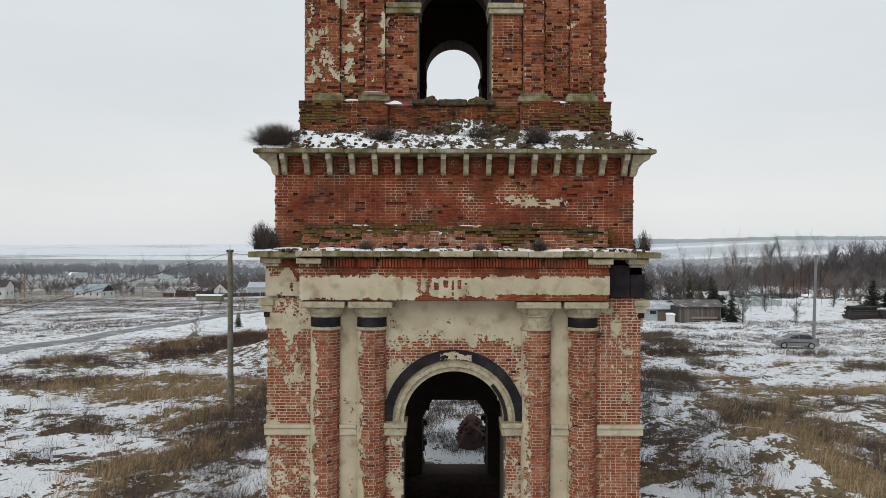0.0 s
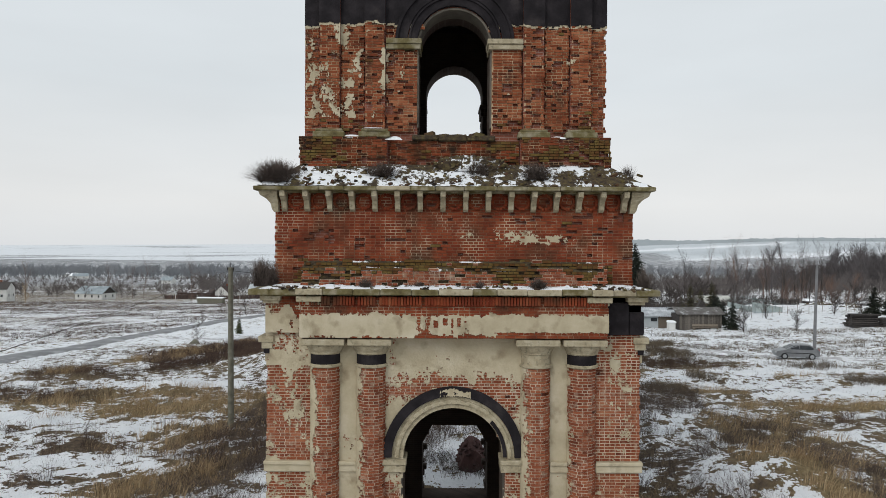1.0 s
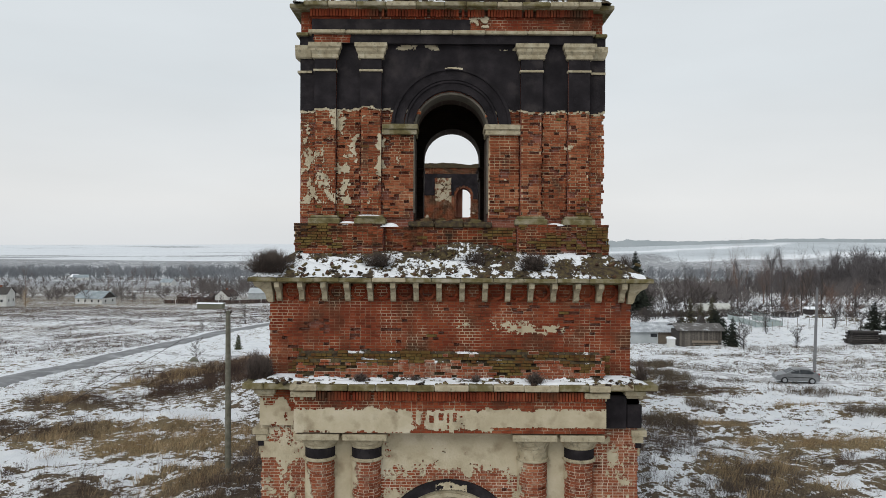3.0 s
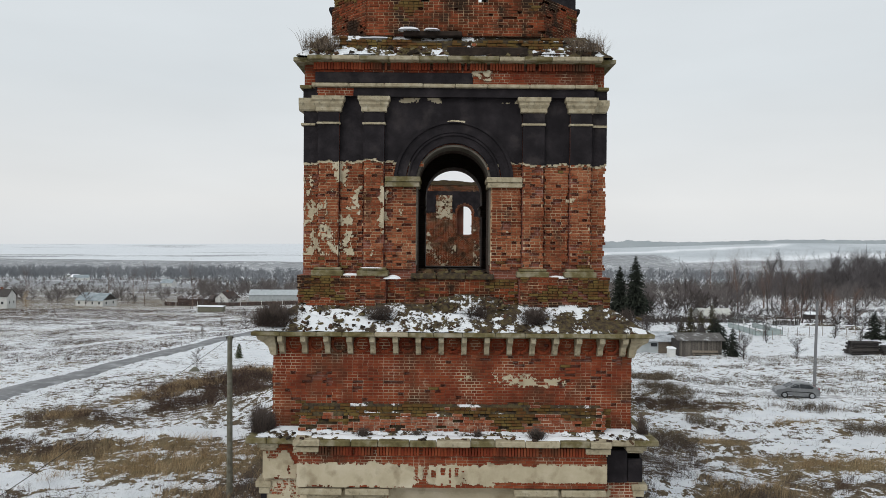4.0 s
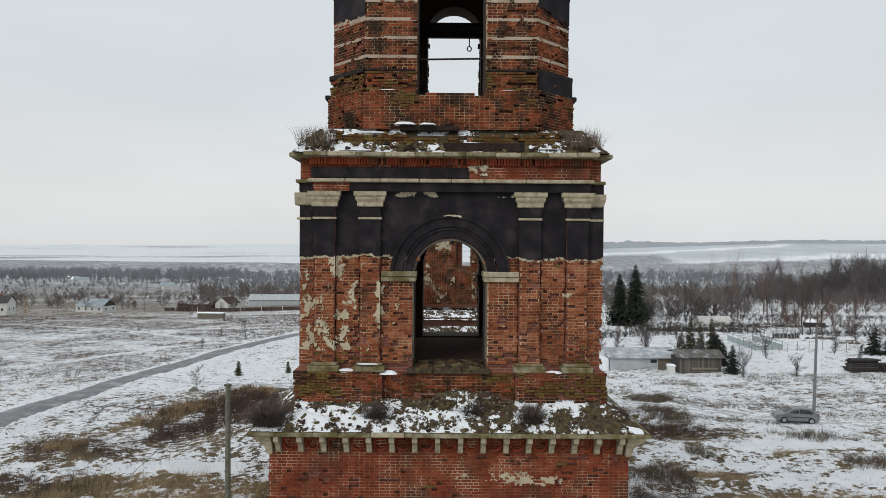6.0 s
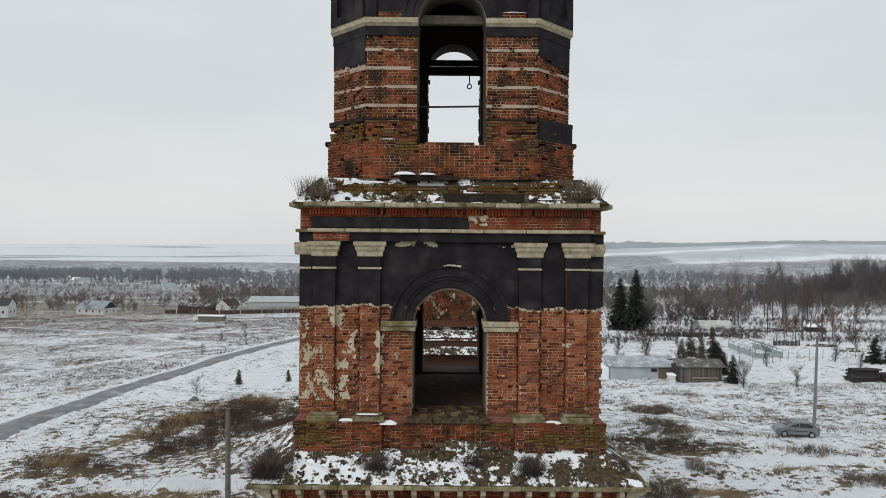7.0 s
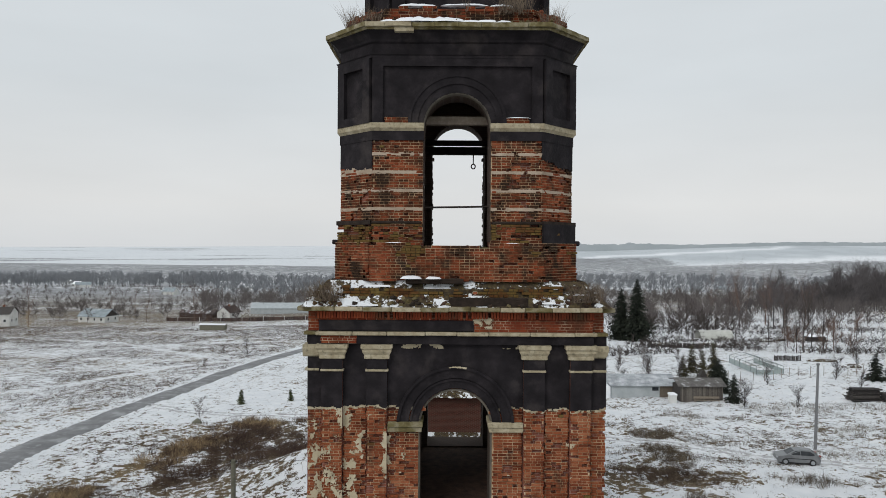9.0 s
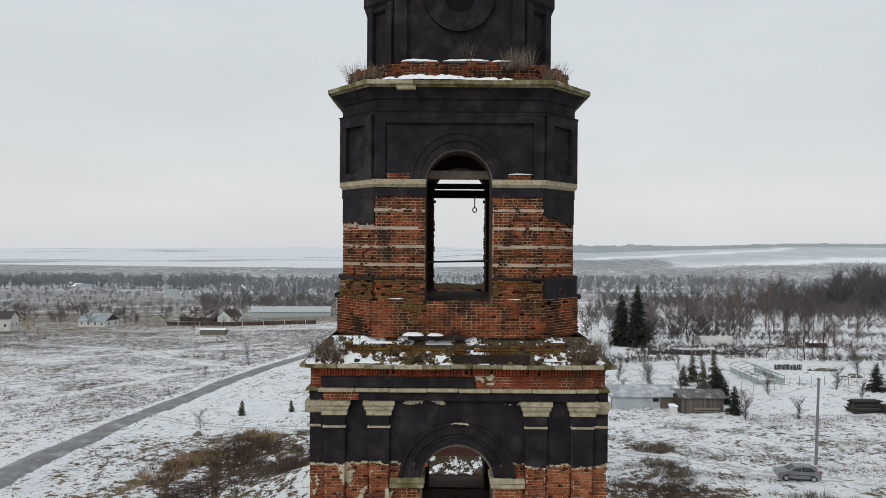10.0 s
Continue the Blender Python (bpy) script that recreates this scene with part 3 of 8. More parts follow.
part("arch_band", ring(bmesh.new(), 0, 3.74, 1.30, 1.40, F1 - 0.035, F1 + 0.04, 0.0, 0.24 * math.pi), M_BLACK, lower, "black inner arch band")
for s in (-1, 1):
    part("impost", boxes((min(s * 1.24, s * 1.86), max(s * 1.24, s * 1.86), F1 - 0.12, F1 + 0.6, 3.36, 3.56), (min(s * 1.22, s * 1.88), max(s * 1.22, s * 1.88), F1 - 0.16, F1 + 0.6, 3.56, 3.69), bevel=0.015), M_STONE, lower, "moss-stained stone impost")
    for xa, xb in ((2.52, 2.97), (3.70, T1 + 0.04)):
        part("string_course", boxes((min(s * xa, s * xb), max(s * xa, s * xb), F1 - 0.08, F1 + 0.1, 3.36, 3.55), (min(s * xa, s * xb), max(s * xa, s * xb), F1 - 0.13, F1 + 0.1, 3.55, 3.64), bevel=0.012), M_PLASTER, lower)
    part("corner_capital", boxes((min(s * 4.72, s * 5.0), max(s * 4.72, s * 5.0), F1 - 0.05, F1 + 1.2, 6.55, 6.72), (min(s * 4.68, s * 5.08), max(s * 4.68, s * 5.08), F1 - 0.08, F1 + 1.2, 6.72, 6.88), (min(s * 4.86, s * 4.93), max(s * 4.86, s * 4.93), F1 + 0.02, F1 + 1.2, 6.2, 6.42), bevel=0.012), M_STONE, lower)
    part("corner_band", boxes((min(s * 4.80, s * 4.95), max(s * 4.80, s * 4.95), F1 - 0.03, F1 + 1.2, 6.42, 6.55)), M_BLACK, lower)

# columns
COL_R, COL_Y = 0.38, 0.20


def column(x, seed, band, bare):
    c = part("column", lathe(bmesh.new(), [(0.46, -0.6), (0.46, 0.5), (COL_R - 0.10, 0.55), (COL_R - 0.10, 6.1)], x, COL_Y), M_CORE, tower, "engaged round brick column")
    mp = round_map(x, COL_Y, COL_R)
    half = COL_R * math.radians(100)

    def left_on(u, z):
        n = fbm(u + x, z, 1.6, seed) * 0.35 + fbm(u + x, z, 6.0, seed + 1) * 0.40 + fbm(u + x, z, 19.0, 4, 2) * 0.25
        return n > 0.53 + bare + np.clip((u + 0.22) * 0.8, -0.2, 0.4)
    brickwork("brickwork", c, mp, -half, half, 0.6, 6.10, hide=within(left_on), gone=lambda u, z: 0.004 + 0 * u, mats=RED, seed=seed)
    coat("plaster", c, mp, -half, half, 0.6, 6.10, left_on, M_PLASTER, 0.025, 0.012)
    part("astragal", lathe(bmesh.new(), [(0.40, 6.10), (0.435, 6.12), (0.435, 6.17), (0.40, 6.19)], x, COL_Y), M_STONE, c)
    part("neck", lathe(bmesh.new(), [(0.388, 6.19), (0.388, 6.44)], x, COL_Y), M_STONE if band else M_BLACK, c, "bare stone neck" if band else "black coated neck")
    bm = lathe(bmesh.new(), [(0.39, 6.44), (0.42, 6.47), (0.42, 6.50), (0.47, 6.58), (0.50, 6.66), (0.50, 6.70)], x, COL_Y)
    box(bm, x - 0.56, x + 0.56, COL_Y - 0.56, COL_Y + 0.3, 6.70, 6.86, bevel=0.015)
    part("capital", bm, M_STONE, c, "cream stone capital")


column(-3.34, 21, False, 0.02)
column(-2.14, 23, False, 0.0)
column(2.14, 25, True, 0.04)
column(3.34, 27, False, 0.20)

# entablature: plastered frieze, soldier-course band, stone cornice
FZ = -0.34
part("frieze_core", boxes((-3.92, 3.92, FZ + 0.11, F1 + 0.2, 6.88, 7.94), (-T1, T1, F1 - 0.02, F1 + 0.2, 6.98, 7.94)), M_CORE, tower)


def plaster_fz(u, z):
    n = fbm(u, z, 1.8, 31) * 0.42 + fbm(u * 2.2, z * 0.6, 4.0, 32) * 0.40 + fbm(u, z, 19.0, 4, 2) * 0.18
    k = 0.30 + np.clip((z - 7.42) * 2.6, 0, 0.6) + np.clip((7.05 - z) * 1.6, 0, 0.3) + 0.10 * (np.abs(u + 0.1) < 0.9)
    k = k + 0.5 * (u > 0.95 + 0.5 * (fbm(u, z, 2.0, 39) - 0.5)) * (z < 7.06 + 0.12 * (fbm(u, z, 3.0, 40) - 0.5))
    for a, w, lo, hi in ((-0.47, 0.05, 7.16, 7.35), (-0.24, 0.06, 7.22, 7.42), (-0.05, 0.035, 7.17, 7.42), (0.11, 0.045, 7.19, 7.42), (0.30, 0.03, 7.28, 7.36), (-0.05, 0.03, 7.02, 7.10), (-0.75, 0.05, 7.0, 7.12)):
        k = k + 0.6 * (np.abs(u - a) < w) * (z > lo) * (z < hi)
    return n > k


fz = flat_map(FZ)
brickwork("frieze_brickwork", tower, fz, -3.92, 3.92, 6.90, 7.92, hide=within(plaster_fz), mats=DEEP, seed=33)
coat("frieze_plaster", tower, fz, -3.92, 3.92, 6.90, 7.92, plaster_fz, M_PLASTER, label="peeling cream frieze plaster")
for s in (-1, 1):
    m = flat_map(F1 - 0.12)
    lo, hi = min(s * 3.93, s * T1), max(s * 3.93, s * T1)
    part("frieze_end", boxes((lo, hi, F1 - 0.02, F1 + 0.3, 6.98, 7.92)), M_CORE, tower)
    if s < 0:
        coat("frieze_plaster", tower, m, lo, hi, 6.98, 7.92, lambda u, z: (z < 7.68 + 0.14 * (fbm(u, z, 5.0, 34) - 0.5)) & (fbm(u, z, 6.0, 36) > 0.33), M_PLASTER)
        brickwork("frieze_brickwork", tower, m, lo, hi, 6.98, 7.92, mats=DEEP, seed=35)
    else:
        part("black_patch", boxes((lo + 0.02, hi - 0.35, F1 - 0.16, F1, 6.95, 7.80), (hi - 0.33, hi + 0.06, F1 - 0.10, F1 + 0.5, 6.95, 7.55), bevel=0.02), M_BLACK, tower, "black coated entablature corner")
# vertical soldier bricks under the slab
rng = random.Random(5)


def soldiers(x0, x1, y, z, h, parent):
    """Upright bricks side by side, some of them lost."""
    unit, x = None, x0
    while x < x1 - 0.05:
        if rng.random() > 0.06:
            if unit is None:
                unit = piece = part("upright_brick", box(bmesh.new(), -0.031, 0.031, 0, 0.22, 0, h, bevel=0.004), M_BRICK_DEEP, parent)
            else:
                piece = new("upright_brick", unit.data)
                piece.parent = parent
            piece.location = (x + 0.038, y + rng.uniform(-0.01, 0.01), z + rng.uniform(-0.008, 0.008))
        x += 0.077


soldiers(-3.9, 3.9, FZ - 0.10, 7.74, 0.215, bpy.data.objects["frieze_core"])
for s in (-1, 1):
    for xa, xb, d in ((3.35, 3.98, 0.0), (4.45, T1 + 0.10, 0.35)):
        part("stone_corbel", boxes((min(s * xa, s * xb), max(s * xa, s * xb), FZ - 0.16 + d, FZ + 0.5 + d, 7.82, 7.96), (min(s * (xa + 0.06), s * (xb - 0.06)), max(s * (xa + 0.06), s * (xb - 0.06)), FZ - 0.08 + d, FZ + 0.5 + d, 7.74, 7.82), bevel=0.015), M_STONE, tower, "layered cream cornice stone")


def slab_row(name, x0, x1, y0, y1, z0, z1, mats, step, seed, parent, tilt=0.01):
    """Cornice slabs laid end to end, each a piece of its own."""
    r = random.Random(seed)
    x = x0
    while x < x1 - 0.05:
        b = min(x1, x + step * r.uniform(0.8, 1.25))
        if x1 - b < 0.25:
            b = x1
        dz, dy = r.uniform(-tilt, tilt), r.uniform(-0.02, 0.02)
        bm = box(bmesh.new(), x + 0.004, b - 0.004, y0 + dy, y1, z0 + dz, z1 + dz, bevel=0.018)
        part(name, bm, r.choice(mats), parent)
        x = b


cornice1 = part("lower_cornice", boxes((-4.95, 4.95, -0.2, 10.1, 7.94, 8.06)), M_STONE_MOSS, tower, "mossy stone cornice with snow and rubble")
MS = (M_STONE_MOSS, M_STONE_MOSS, M_STONE)
slab_row("slab", -3.98, 3.98, -0.60, 0.3, 8.0, 8.15, MS, 0.75, 3, cornice1)
slab_row("slab", -5.24, -3.98, -0.33, 0.4, 7.98, 8.13, MS, 0.6, 4, cornice1)
slab_row("slab", 3.98, 5.24, -0.33, 0.4, 7.98, 8.13, MS, 0.6, 5, cornice1)
for s in (-1, 1):
    part("slab", boxes((min(s * 4.7, s * 5.24), max(s * 4.7, s * 5.24), 0.41, 10.3, 7.98, 8.13), bevel=0.02), M_STONE_MOSS, cornice1)

# attic storey
F2, T2 = 0.47, 4.76
attic = part("attic_wall", boxes((-T2, T2, F2 + 0.11, 2 * CY - F2, 8.06, 10.70)), M_CORE, tower, "deep red brick attic band")
f2 = flat_map(F2)
pale = lambda u, z: fbm(u, z, 2.0, 41) * 0.25 + fbm(u, z * 2.0, 6, 42) * 0.45 + fbm(u, z, 14, 43) * 0.35 > 0.85 - sum(0.39 * np.exp(-((u - a) / p) ** 2 - ((z - c) / q) ** 2) for a, c, p, q in ((0.33, 9.5, 0.3, 0.2), (1.5, 9.52, 0.6, 0.26), (2.4, 9.42, 0.8, 0.2)))
brickwork("brickwork", attic, f2, -T2, T2, 8.12, 10.68, gone=lambda u, z: 0.012 + erosion(u, z, 0.40, 43), moss=lambda u, z: np.clip((9.05 - z) * 1.6, 0.02, 0.5) * (np.abs(u) < 4.2), mats=DEEP, seed=44, single=(-2.4, 2.4, 9.2, 10.1))
coat("plaster", attic, f2, -1.0, T2, 8.9, 10.2, pale, M_PLASTER, 0.02, 0.004, "last flakes of pale plaster")
# battered plinth of the attic, mossy and broken
part("attic_plinth", stack(bmesh.new(), [(square(3.98, 0.20, 1.0), 8.06), (square(3.98, 0.20, 1.0), 8.62), (square(3.90, 0.40, 1.0), 8.76)]), M_RUBBLE, tower)
brickwork("plinth_brickwork", tower, flat_map(0.12), -4.0, 4.0, 8.12, 8.74, hide=lambda u, z: fbm(u, u * 0, 2.0, 47) * 0.30 + 8.54 < z, gone=lambda u, z: 0.04 + erosion(u, z, 0.5, 48), moss=lambda u, z: np.clip((z - 8.32) * 2.0 + (fbm(u, z, 1.1, 49) - 0.5) * 1.6, 0.05, 0.80), mats=RED, seed=46, rough=0.02, label="mossy eroded plinth bricks")

# brackets of the upper cornice: curved stone consoles
bracket_profile = [(0.47, 10.14), (0.40, 10.145), (0.32, 10.20), (0.29, 10.30), (0.24, 10.40), (0.12, 10.48), (0.04, 10.52), (0.03, 10.66), (0.47, 10.66)]


def bracket(x, w):
    bm = bmesh.new()
    a = [bm.verts.new((x - w / 2, y, z)) for y, z in bracket_profile]
    b = [bm.verts.new((x + w / 2, y, z)) for y, z in bracket_profile]
    n = len(a)
    for k in range(n):
        bm.faces.new((a[k], a[(k + 1) % n], b[(k + 1) % n], b[k]))
    bm.faces.new(a[::-1]); bm.faces.new(b)
    return bm


for k in range(16):
    part("console", bracket(-4.47 + 0.596 * k, 0.135), M_STONE, tower, "curved pale stone console")
for s in (-1, 1):
    bm = bmesh.new()
    prof = [(4.74, 10.12), (4.78, 10.18), (4.82, 10.34), (4.92, 10.46), (5.06, 10.55), (5.10, 10.66)]
    stack(bm, [([(min(s * 4.62, s * px), 0.30 - (px - 4.76) * 0.6), (max(s * 4.62, s * px), 0.30 - (px - 4.76) * 0.6), (max(s * 4.62, s * px), 1.6), (min(s * 4.62, s * px), 1.6)], pz) for px, pz in prof])
    part("corner_console", bm, M_STONE, tower, "curved stone corner console")
# blind roundels between the consoles
for k in range(15):
    x = -4.47 + 0.596 * (k + 0.5)
    bm = bmesh.new()
    for i in range(14):
        a = 2 * math.pi * i / 14
        m4 = Matrix.Translation((x + 0.185 * math.cos(a), F2 - 0.02, 10.41 + 0.185 * math.sin(a))) @ Matrix.Rotation(-a, 4, "Y")
        bmesh.ops.create_cube(bm, size=1.0, matrix=m4 @ Matrix.Diagonal((0.07, 0.11, 0.072, 1)))
    tagged(part("roundel", bm, M_BRICK_DEEP, tower), kind="stuff")
cornice2 = part("upper_cornice", boxes((-4.9, 4.9, 0.2, 9.9, 10.62, 10.74)), M_STONE_MOSS, tower, "mossy stone cornice on curved consoles")
slab_row("slab", -5.20, 5.20, -0.05, 0.6, 10.67, 10.78, (M_STONE_MOSS, M_STONE_MOSS, M_STONE_MOSS, M_STONE), 0.8, 7, cornice2)
for s in (-1, 1):
    part("slab", boxes((min(s * 4.7, s * 5.20), max(s * 4.7, s * 5.20), 0.61, 10.15, 10.66, 10.80), bevel=0.02), M_STONE_MOSS, cornice2)


def debris(name, parent, plan0, z0, plan1, z1, seed, label, n=150, rows=16, rough=0.07, material=None, snow=None):
    """A sloping skirt of rubble, moss and snow on a cornice, uneven all over."""
    verts, faces = [], []
    per = []
    m = len(plan0)
    for k in range(m):
        a0, b0, a1, b1 = (np.array(p) for p in (plan0[k], plan0[(k + 1) % m], plan1[k], plan1[(k + 1) % m]))
        for i in range(n):
            t = i / n
            per.append((a0 + (b0 - a0) * t, a1 + (b1 - a1) * t))
    P, Q = np.array([p for p, q in per])[:, None, :], np.array([q for p, q in per])[:, None, :]
    T = (np.arange(rows + 1) / rows)[None, :]
    XY = P + (Q - P) * T[:, :, None]
    X, Y = XY[..., 0], XY[..., 1]
    H = ((fbm(X + 3 * Y, Y + X * 0.3, 3.1, seed) - 0.45) * 4 + (fbm(X, Y, 9.0, seed + 1) - 0.5) * 1.3) * rough * np.sin(math.pi * np.minimum(1, T * 1.1 + 0.05))
    verts = np.stack([X, Y, z0 + (z1 - z0) * T + H], 2).reshape(-1, 3).tolist()
    c = len(per)
    for i in range(c):
        for j in range(rows):
            a, b = i * (rows + 1) + j, ((i + 1) % c) * (rows + 1) + j
            faces.append((a, b, b + 1, a + 1))
    ob = mesh_object(name, verts, faces, material or M_RUBBLE, None, parent, True)
    lying = np.full(X.shape, 0.5) if snow is None else snow(X, Y, T)
    at_ = ob.data.attributes.new("snow", "FLOAT", "POINT")
    at_.data.foreach_set("value", (lying + 0.0 * X).astype(np.float32).ravel())
    return tagged(ob, label)


brickwork("plinth_brickwork", tower, flat_map(0.24), -3.96, 3.96, 8.64, 8.88, hide=lambda u, z: z > 8.74 + 0.16 * fbm(u, u * 0, 1.5, 56), gone=lambda u, z: 0.12 + 0 * u, moss=lambda u, z: 0.88 + 0 * u, mats=RED, seed=57, rough=0.025)
debris("plinth_rubble", tower, square(3.99, 0.13, 1.6), 8.58, square(3.9, 0.50, 1.5), 8.86, 55, "mossy plinth top with patches of snow", n=150, rows=10, rough=0.05, snow=lambda x, y, t: 0.30 + 0.10 * np.exp(-((x + 2.6) / 0.8) ** 2) + 0.10 * np.exp(-((x - 0.2) / 0.6) ** 2) + 0.06 * np.exp(-((x - 2.2) / 0.6) ** 2))
debris("ledge_rubble", tower, square(5.12, 0.02, 10.05), 10.79, square(4.15, 0.95, 9.2), 11.45, 51, "snowy mossy rubble slope", n=230, rows=24, rough=0.055, snow=lambda x, y, t: np.where(x < 0.9, 0.465, 0.435) + 0.08 * (t < 0.3) * (x < 0.5) + 0.10 * np.exp(-((x + 3.4) / 0.8) ** 2) + 0.20 * np.exp(-((x - 0.1) / 0.5) ** 2 - ((t - 0.8) / 0.3) ** 2) - 0.05 * (x > 3.6))
debris("ledge_rubble", tower, square(5.0, -0.30, 10.2), 8.13, square(4.5, 0.42, 9.7), 8.24, 52, "snow and rubble on the cornice", rough=0.05, snow=lambda x, y, t: 0.56 + 0 * x)

M_LUMP = mat("mossy_broken_brick", [(0.2, (0.03, 0.022, 0.016)), (0.45, (0.095, 0.050, 0.030)), (0.65, (0.10, 0.078, 0.032)), (0.9, (0.165, 0.13, 0.07))], 2.5, 0.95, 0.6, 40, island=0.8)


def loose(parent, x0, x1, y0, z0, y1, z1, count, seed, size=0.085):
    """Broken bricks lying on a slope, each a piece of its own."""
    r = random.Random(seed)
    units = []
    for k in range(6):
        bm = box(bmesh.new(), -size * r.uniform(0.7, 1.5), size * r.uniform(0.7, 1.5), -size * 0.8, size * 0.8, -size * 0.6, size * r.uniform(0.3, 0.6), bevel=0.007)
        units.append(part("broken_brick", bm, M_LUMP, parent))
    for k in range(count):
        piece = units[k] if k < 6 else new("broken_brick", units[k % 6].data)
        piece.parent = parent
        t = r.random() ** 1.6
        piece.location = (r.uniform(x0, x1), y0 + (y1 - y0) * t, z0 + (z1 - z0) * t + r.uniform(-0.01, 0.035))
        piece.rotation_euler = (r.uniform(-0.6, 0.6), r.uniform(-0.6, 0.6), r.uniform(0, 3.1))
        piece.scale = (r.uniform(0.5, 1.3), r.uniform(0.6, 1.2), r.uniform(0.6, 1.2))


def drift(x0, x1, y, z, w, h, seed, slope=0.0):
    """A bank of snow with an uneven outline, thin at its edges."""
    n_, m_ = max(6, int((x1 - x0) / 0.06)), 7
    verts, faces = [], []
    for i in range(n_ + 1):
        t = i / n_
        x = x0 + (x1 - x0) * t
        k = math.sin(math.pi * t) ** 0.35 * (0.55 + 0.9 * float(fbm(x, y, 2.3, seed)))
        for j in range(m_):
            s_ = j / (m_ - 1)
            verts.append((x, y + (s_ - 0.5) * w * (0.3 + 0.7 * k) + 0.06 * (float(fbm(x, s_, 4.0, seed + 1)) - 0.5), z - 0.02 + slope * (s_ - 0.5) * w * (0.3 + 0.7 * k) + h * k * math.sin(math.pi * s_) * (0.6 + 0.8 * float(fbm(x, s_, 3.0, seed + 2)))))
    for i in range(n_):
        for j in range(m_ - 1):
            a = i * m_ + j
            faces.append((a, a + m_, a + m_ + 1, a + 1))
    ob = mesh_object("snow_bank", verts, faces, M_SNOW, None, None, True)
    return tagged(ob, "thin bank of snow lying on a tower ledge", "snow", "snow on the ledges")


loose(cornice2, -5.0, 5.0, 0.05, 10.80, 0.85, 11.36, 120, 171, 0.055)
loose(cornice1, -4.9, 4.9, -0.5, 8.14, 0.05, 8.16, 70, 172, 0.05)
for x0, x1, y, z, w, h in ((-3.6, -1.6, -0.28, 8.15, 0.5, 0.10), (-1.9, 0.3, -0.30, 8.15, 0.45, 0.09), (0.2, 1.5, -0.25, 8.15, 0.4, 0.07), (1.3, 3.7, -0.30, 8.15, 0.5, 0.10), (-5.0, -4.1, -0.1, 8.14, 0.35, 0.05),
                       (-4.7, -3.4, 0.22, 10.90, 0.35, 0.06), (-3.9, -2.7, 0.66, 11.21, 0.40, 0.08), (-0.35, 0.65, 0.70, 11.24, 0.45, 0.16), (0.7, 1.3, 0.80, 11.32, 0.2, 0.06), (1.2, 2.9, 0.86, 11.36, 0.16, 0.05),
                       (-3.10, -2.45, 0.95, 12.19, 0.2, 0.13), (-1.9, -1.4, 0.95, 12.14, 0.18, 0.10), (2.5, 3.12, 0.98, 12.19, 0.2, 0.09), (-2.5, -1.9, 0.80, 12.43, 0.12, 0.03)):
    drift(x0, x1, y, z, w, h * 0.75, int(abs(x0 * 7 + z * 3)), 0.68 if 10.5 < z < 11.5 else 0.1)

# rubble and snow heaped up below the middle opening
bm = bmesh.new()
bmesh.ops.create_icosphere(bm, subdivisions=5, radius=1.0)
for q in bm.verts:
    k = 0.72 + 0.60 * float(fbm(q.co.x * 2.1 + 4, q.co.y * 2.1 + q.co.z, 2.0, 370)) + 0.22 * (float(fbm(q.co.x * 9, q.co.y * 9 + q.co.z * 7, 1.0, 371)) - 0.5)
    q.co = (0.42 + q.co.x * 0.95 * k, 0.95 + q.co.y * 0.42 * k, 11.28 + max(q.co.z, -0.1) * 0.40 * k)
heap = part("debris_mound", bm, M_RUBBLE, cornice2, "snowy mossy rubble below the opening", True)
at_ = heap.data.attributes.new("snow", "FLOAT", "POINT")
at_.data.foreach_set("value", np.array([0.38 + 0.06 * (v.co.z > 11.5) for v in heap.data.vertices], np.float32))
loose(cornice2, -0.6, 1.4, 0.60, 11.36, 0.85, 11.62, 60, 175, 0.05)

# second tier
F3, T3 = 0.98, 4.12
mid = part("middle_tier", arch_wall(bmesh.new(), T3, F3 + 0.24, F3 + 1.5, 11.2, 18.0, 1.02, 12.25, 14.78), M_CORE, tower, "brick middle tier with black-coated upper half")
part("rear_wall", arch_wall(bmesh.new(), T3, 7.85, 9.12, 11.2, 18.0, 1.05, 12.25, 14.92), M_INNER_SHADE, mid).location.x = 0.11
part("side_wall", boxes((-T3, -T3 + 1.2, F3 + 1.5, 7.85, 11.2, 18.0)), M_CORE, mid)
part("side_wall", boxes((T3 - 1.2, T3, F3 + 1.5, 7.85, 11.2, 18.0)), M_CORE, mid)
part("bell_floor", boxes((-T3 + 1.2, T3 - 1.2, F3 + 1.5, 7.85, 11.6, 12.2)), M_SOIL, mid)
part("chamber_lining", boxes((-T3 + 1.2, -T3 + 1.22, F3 + 1.5, 7.85, 12.2, 17.2), (T3 - 1.22, T3 - 1.2, F3 + 1.5, 7.85, 12.2, 17.2), (-T3 + 1.2, -1.3, F3 + 1.5, F3 + 1.52, 12.2, 17.2), (1.3, T3 - 1.2, F3 + 1.5, F3 + 1.52, 12.2, 17.2)), M_INNER_SHADE, mid)
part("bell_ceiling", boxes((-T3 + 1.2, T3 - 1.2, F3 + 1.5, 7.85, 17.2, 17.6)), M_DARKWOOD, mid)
PIL = [(-3.70, -3.12), (-2.46, -1.89), (1.87, 2.46), (3.16, 3.74)]
FW = F3 + 0.13                 # wall between the pilasters


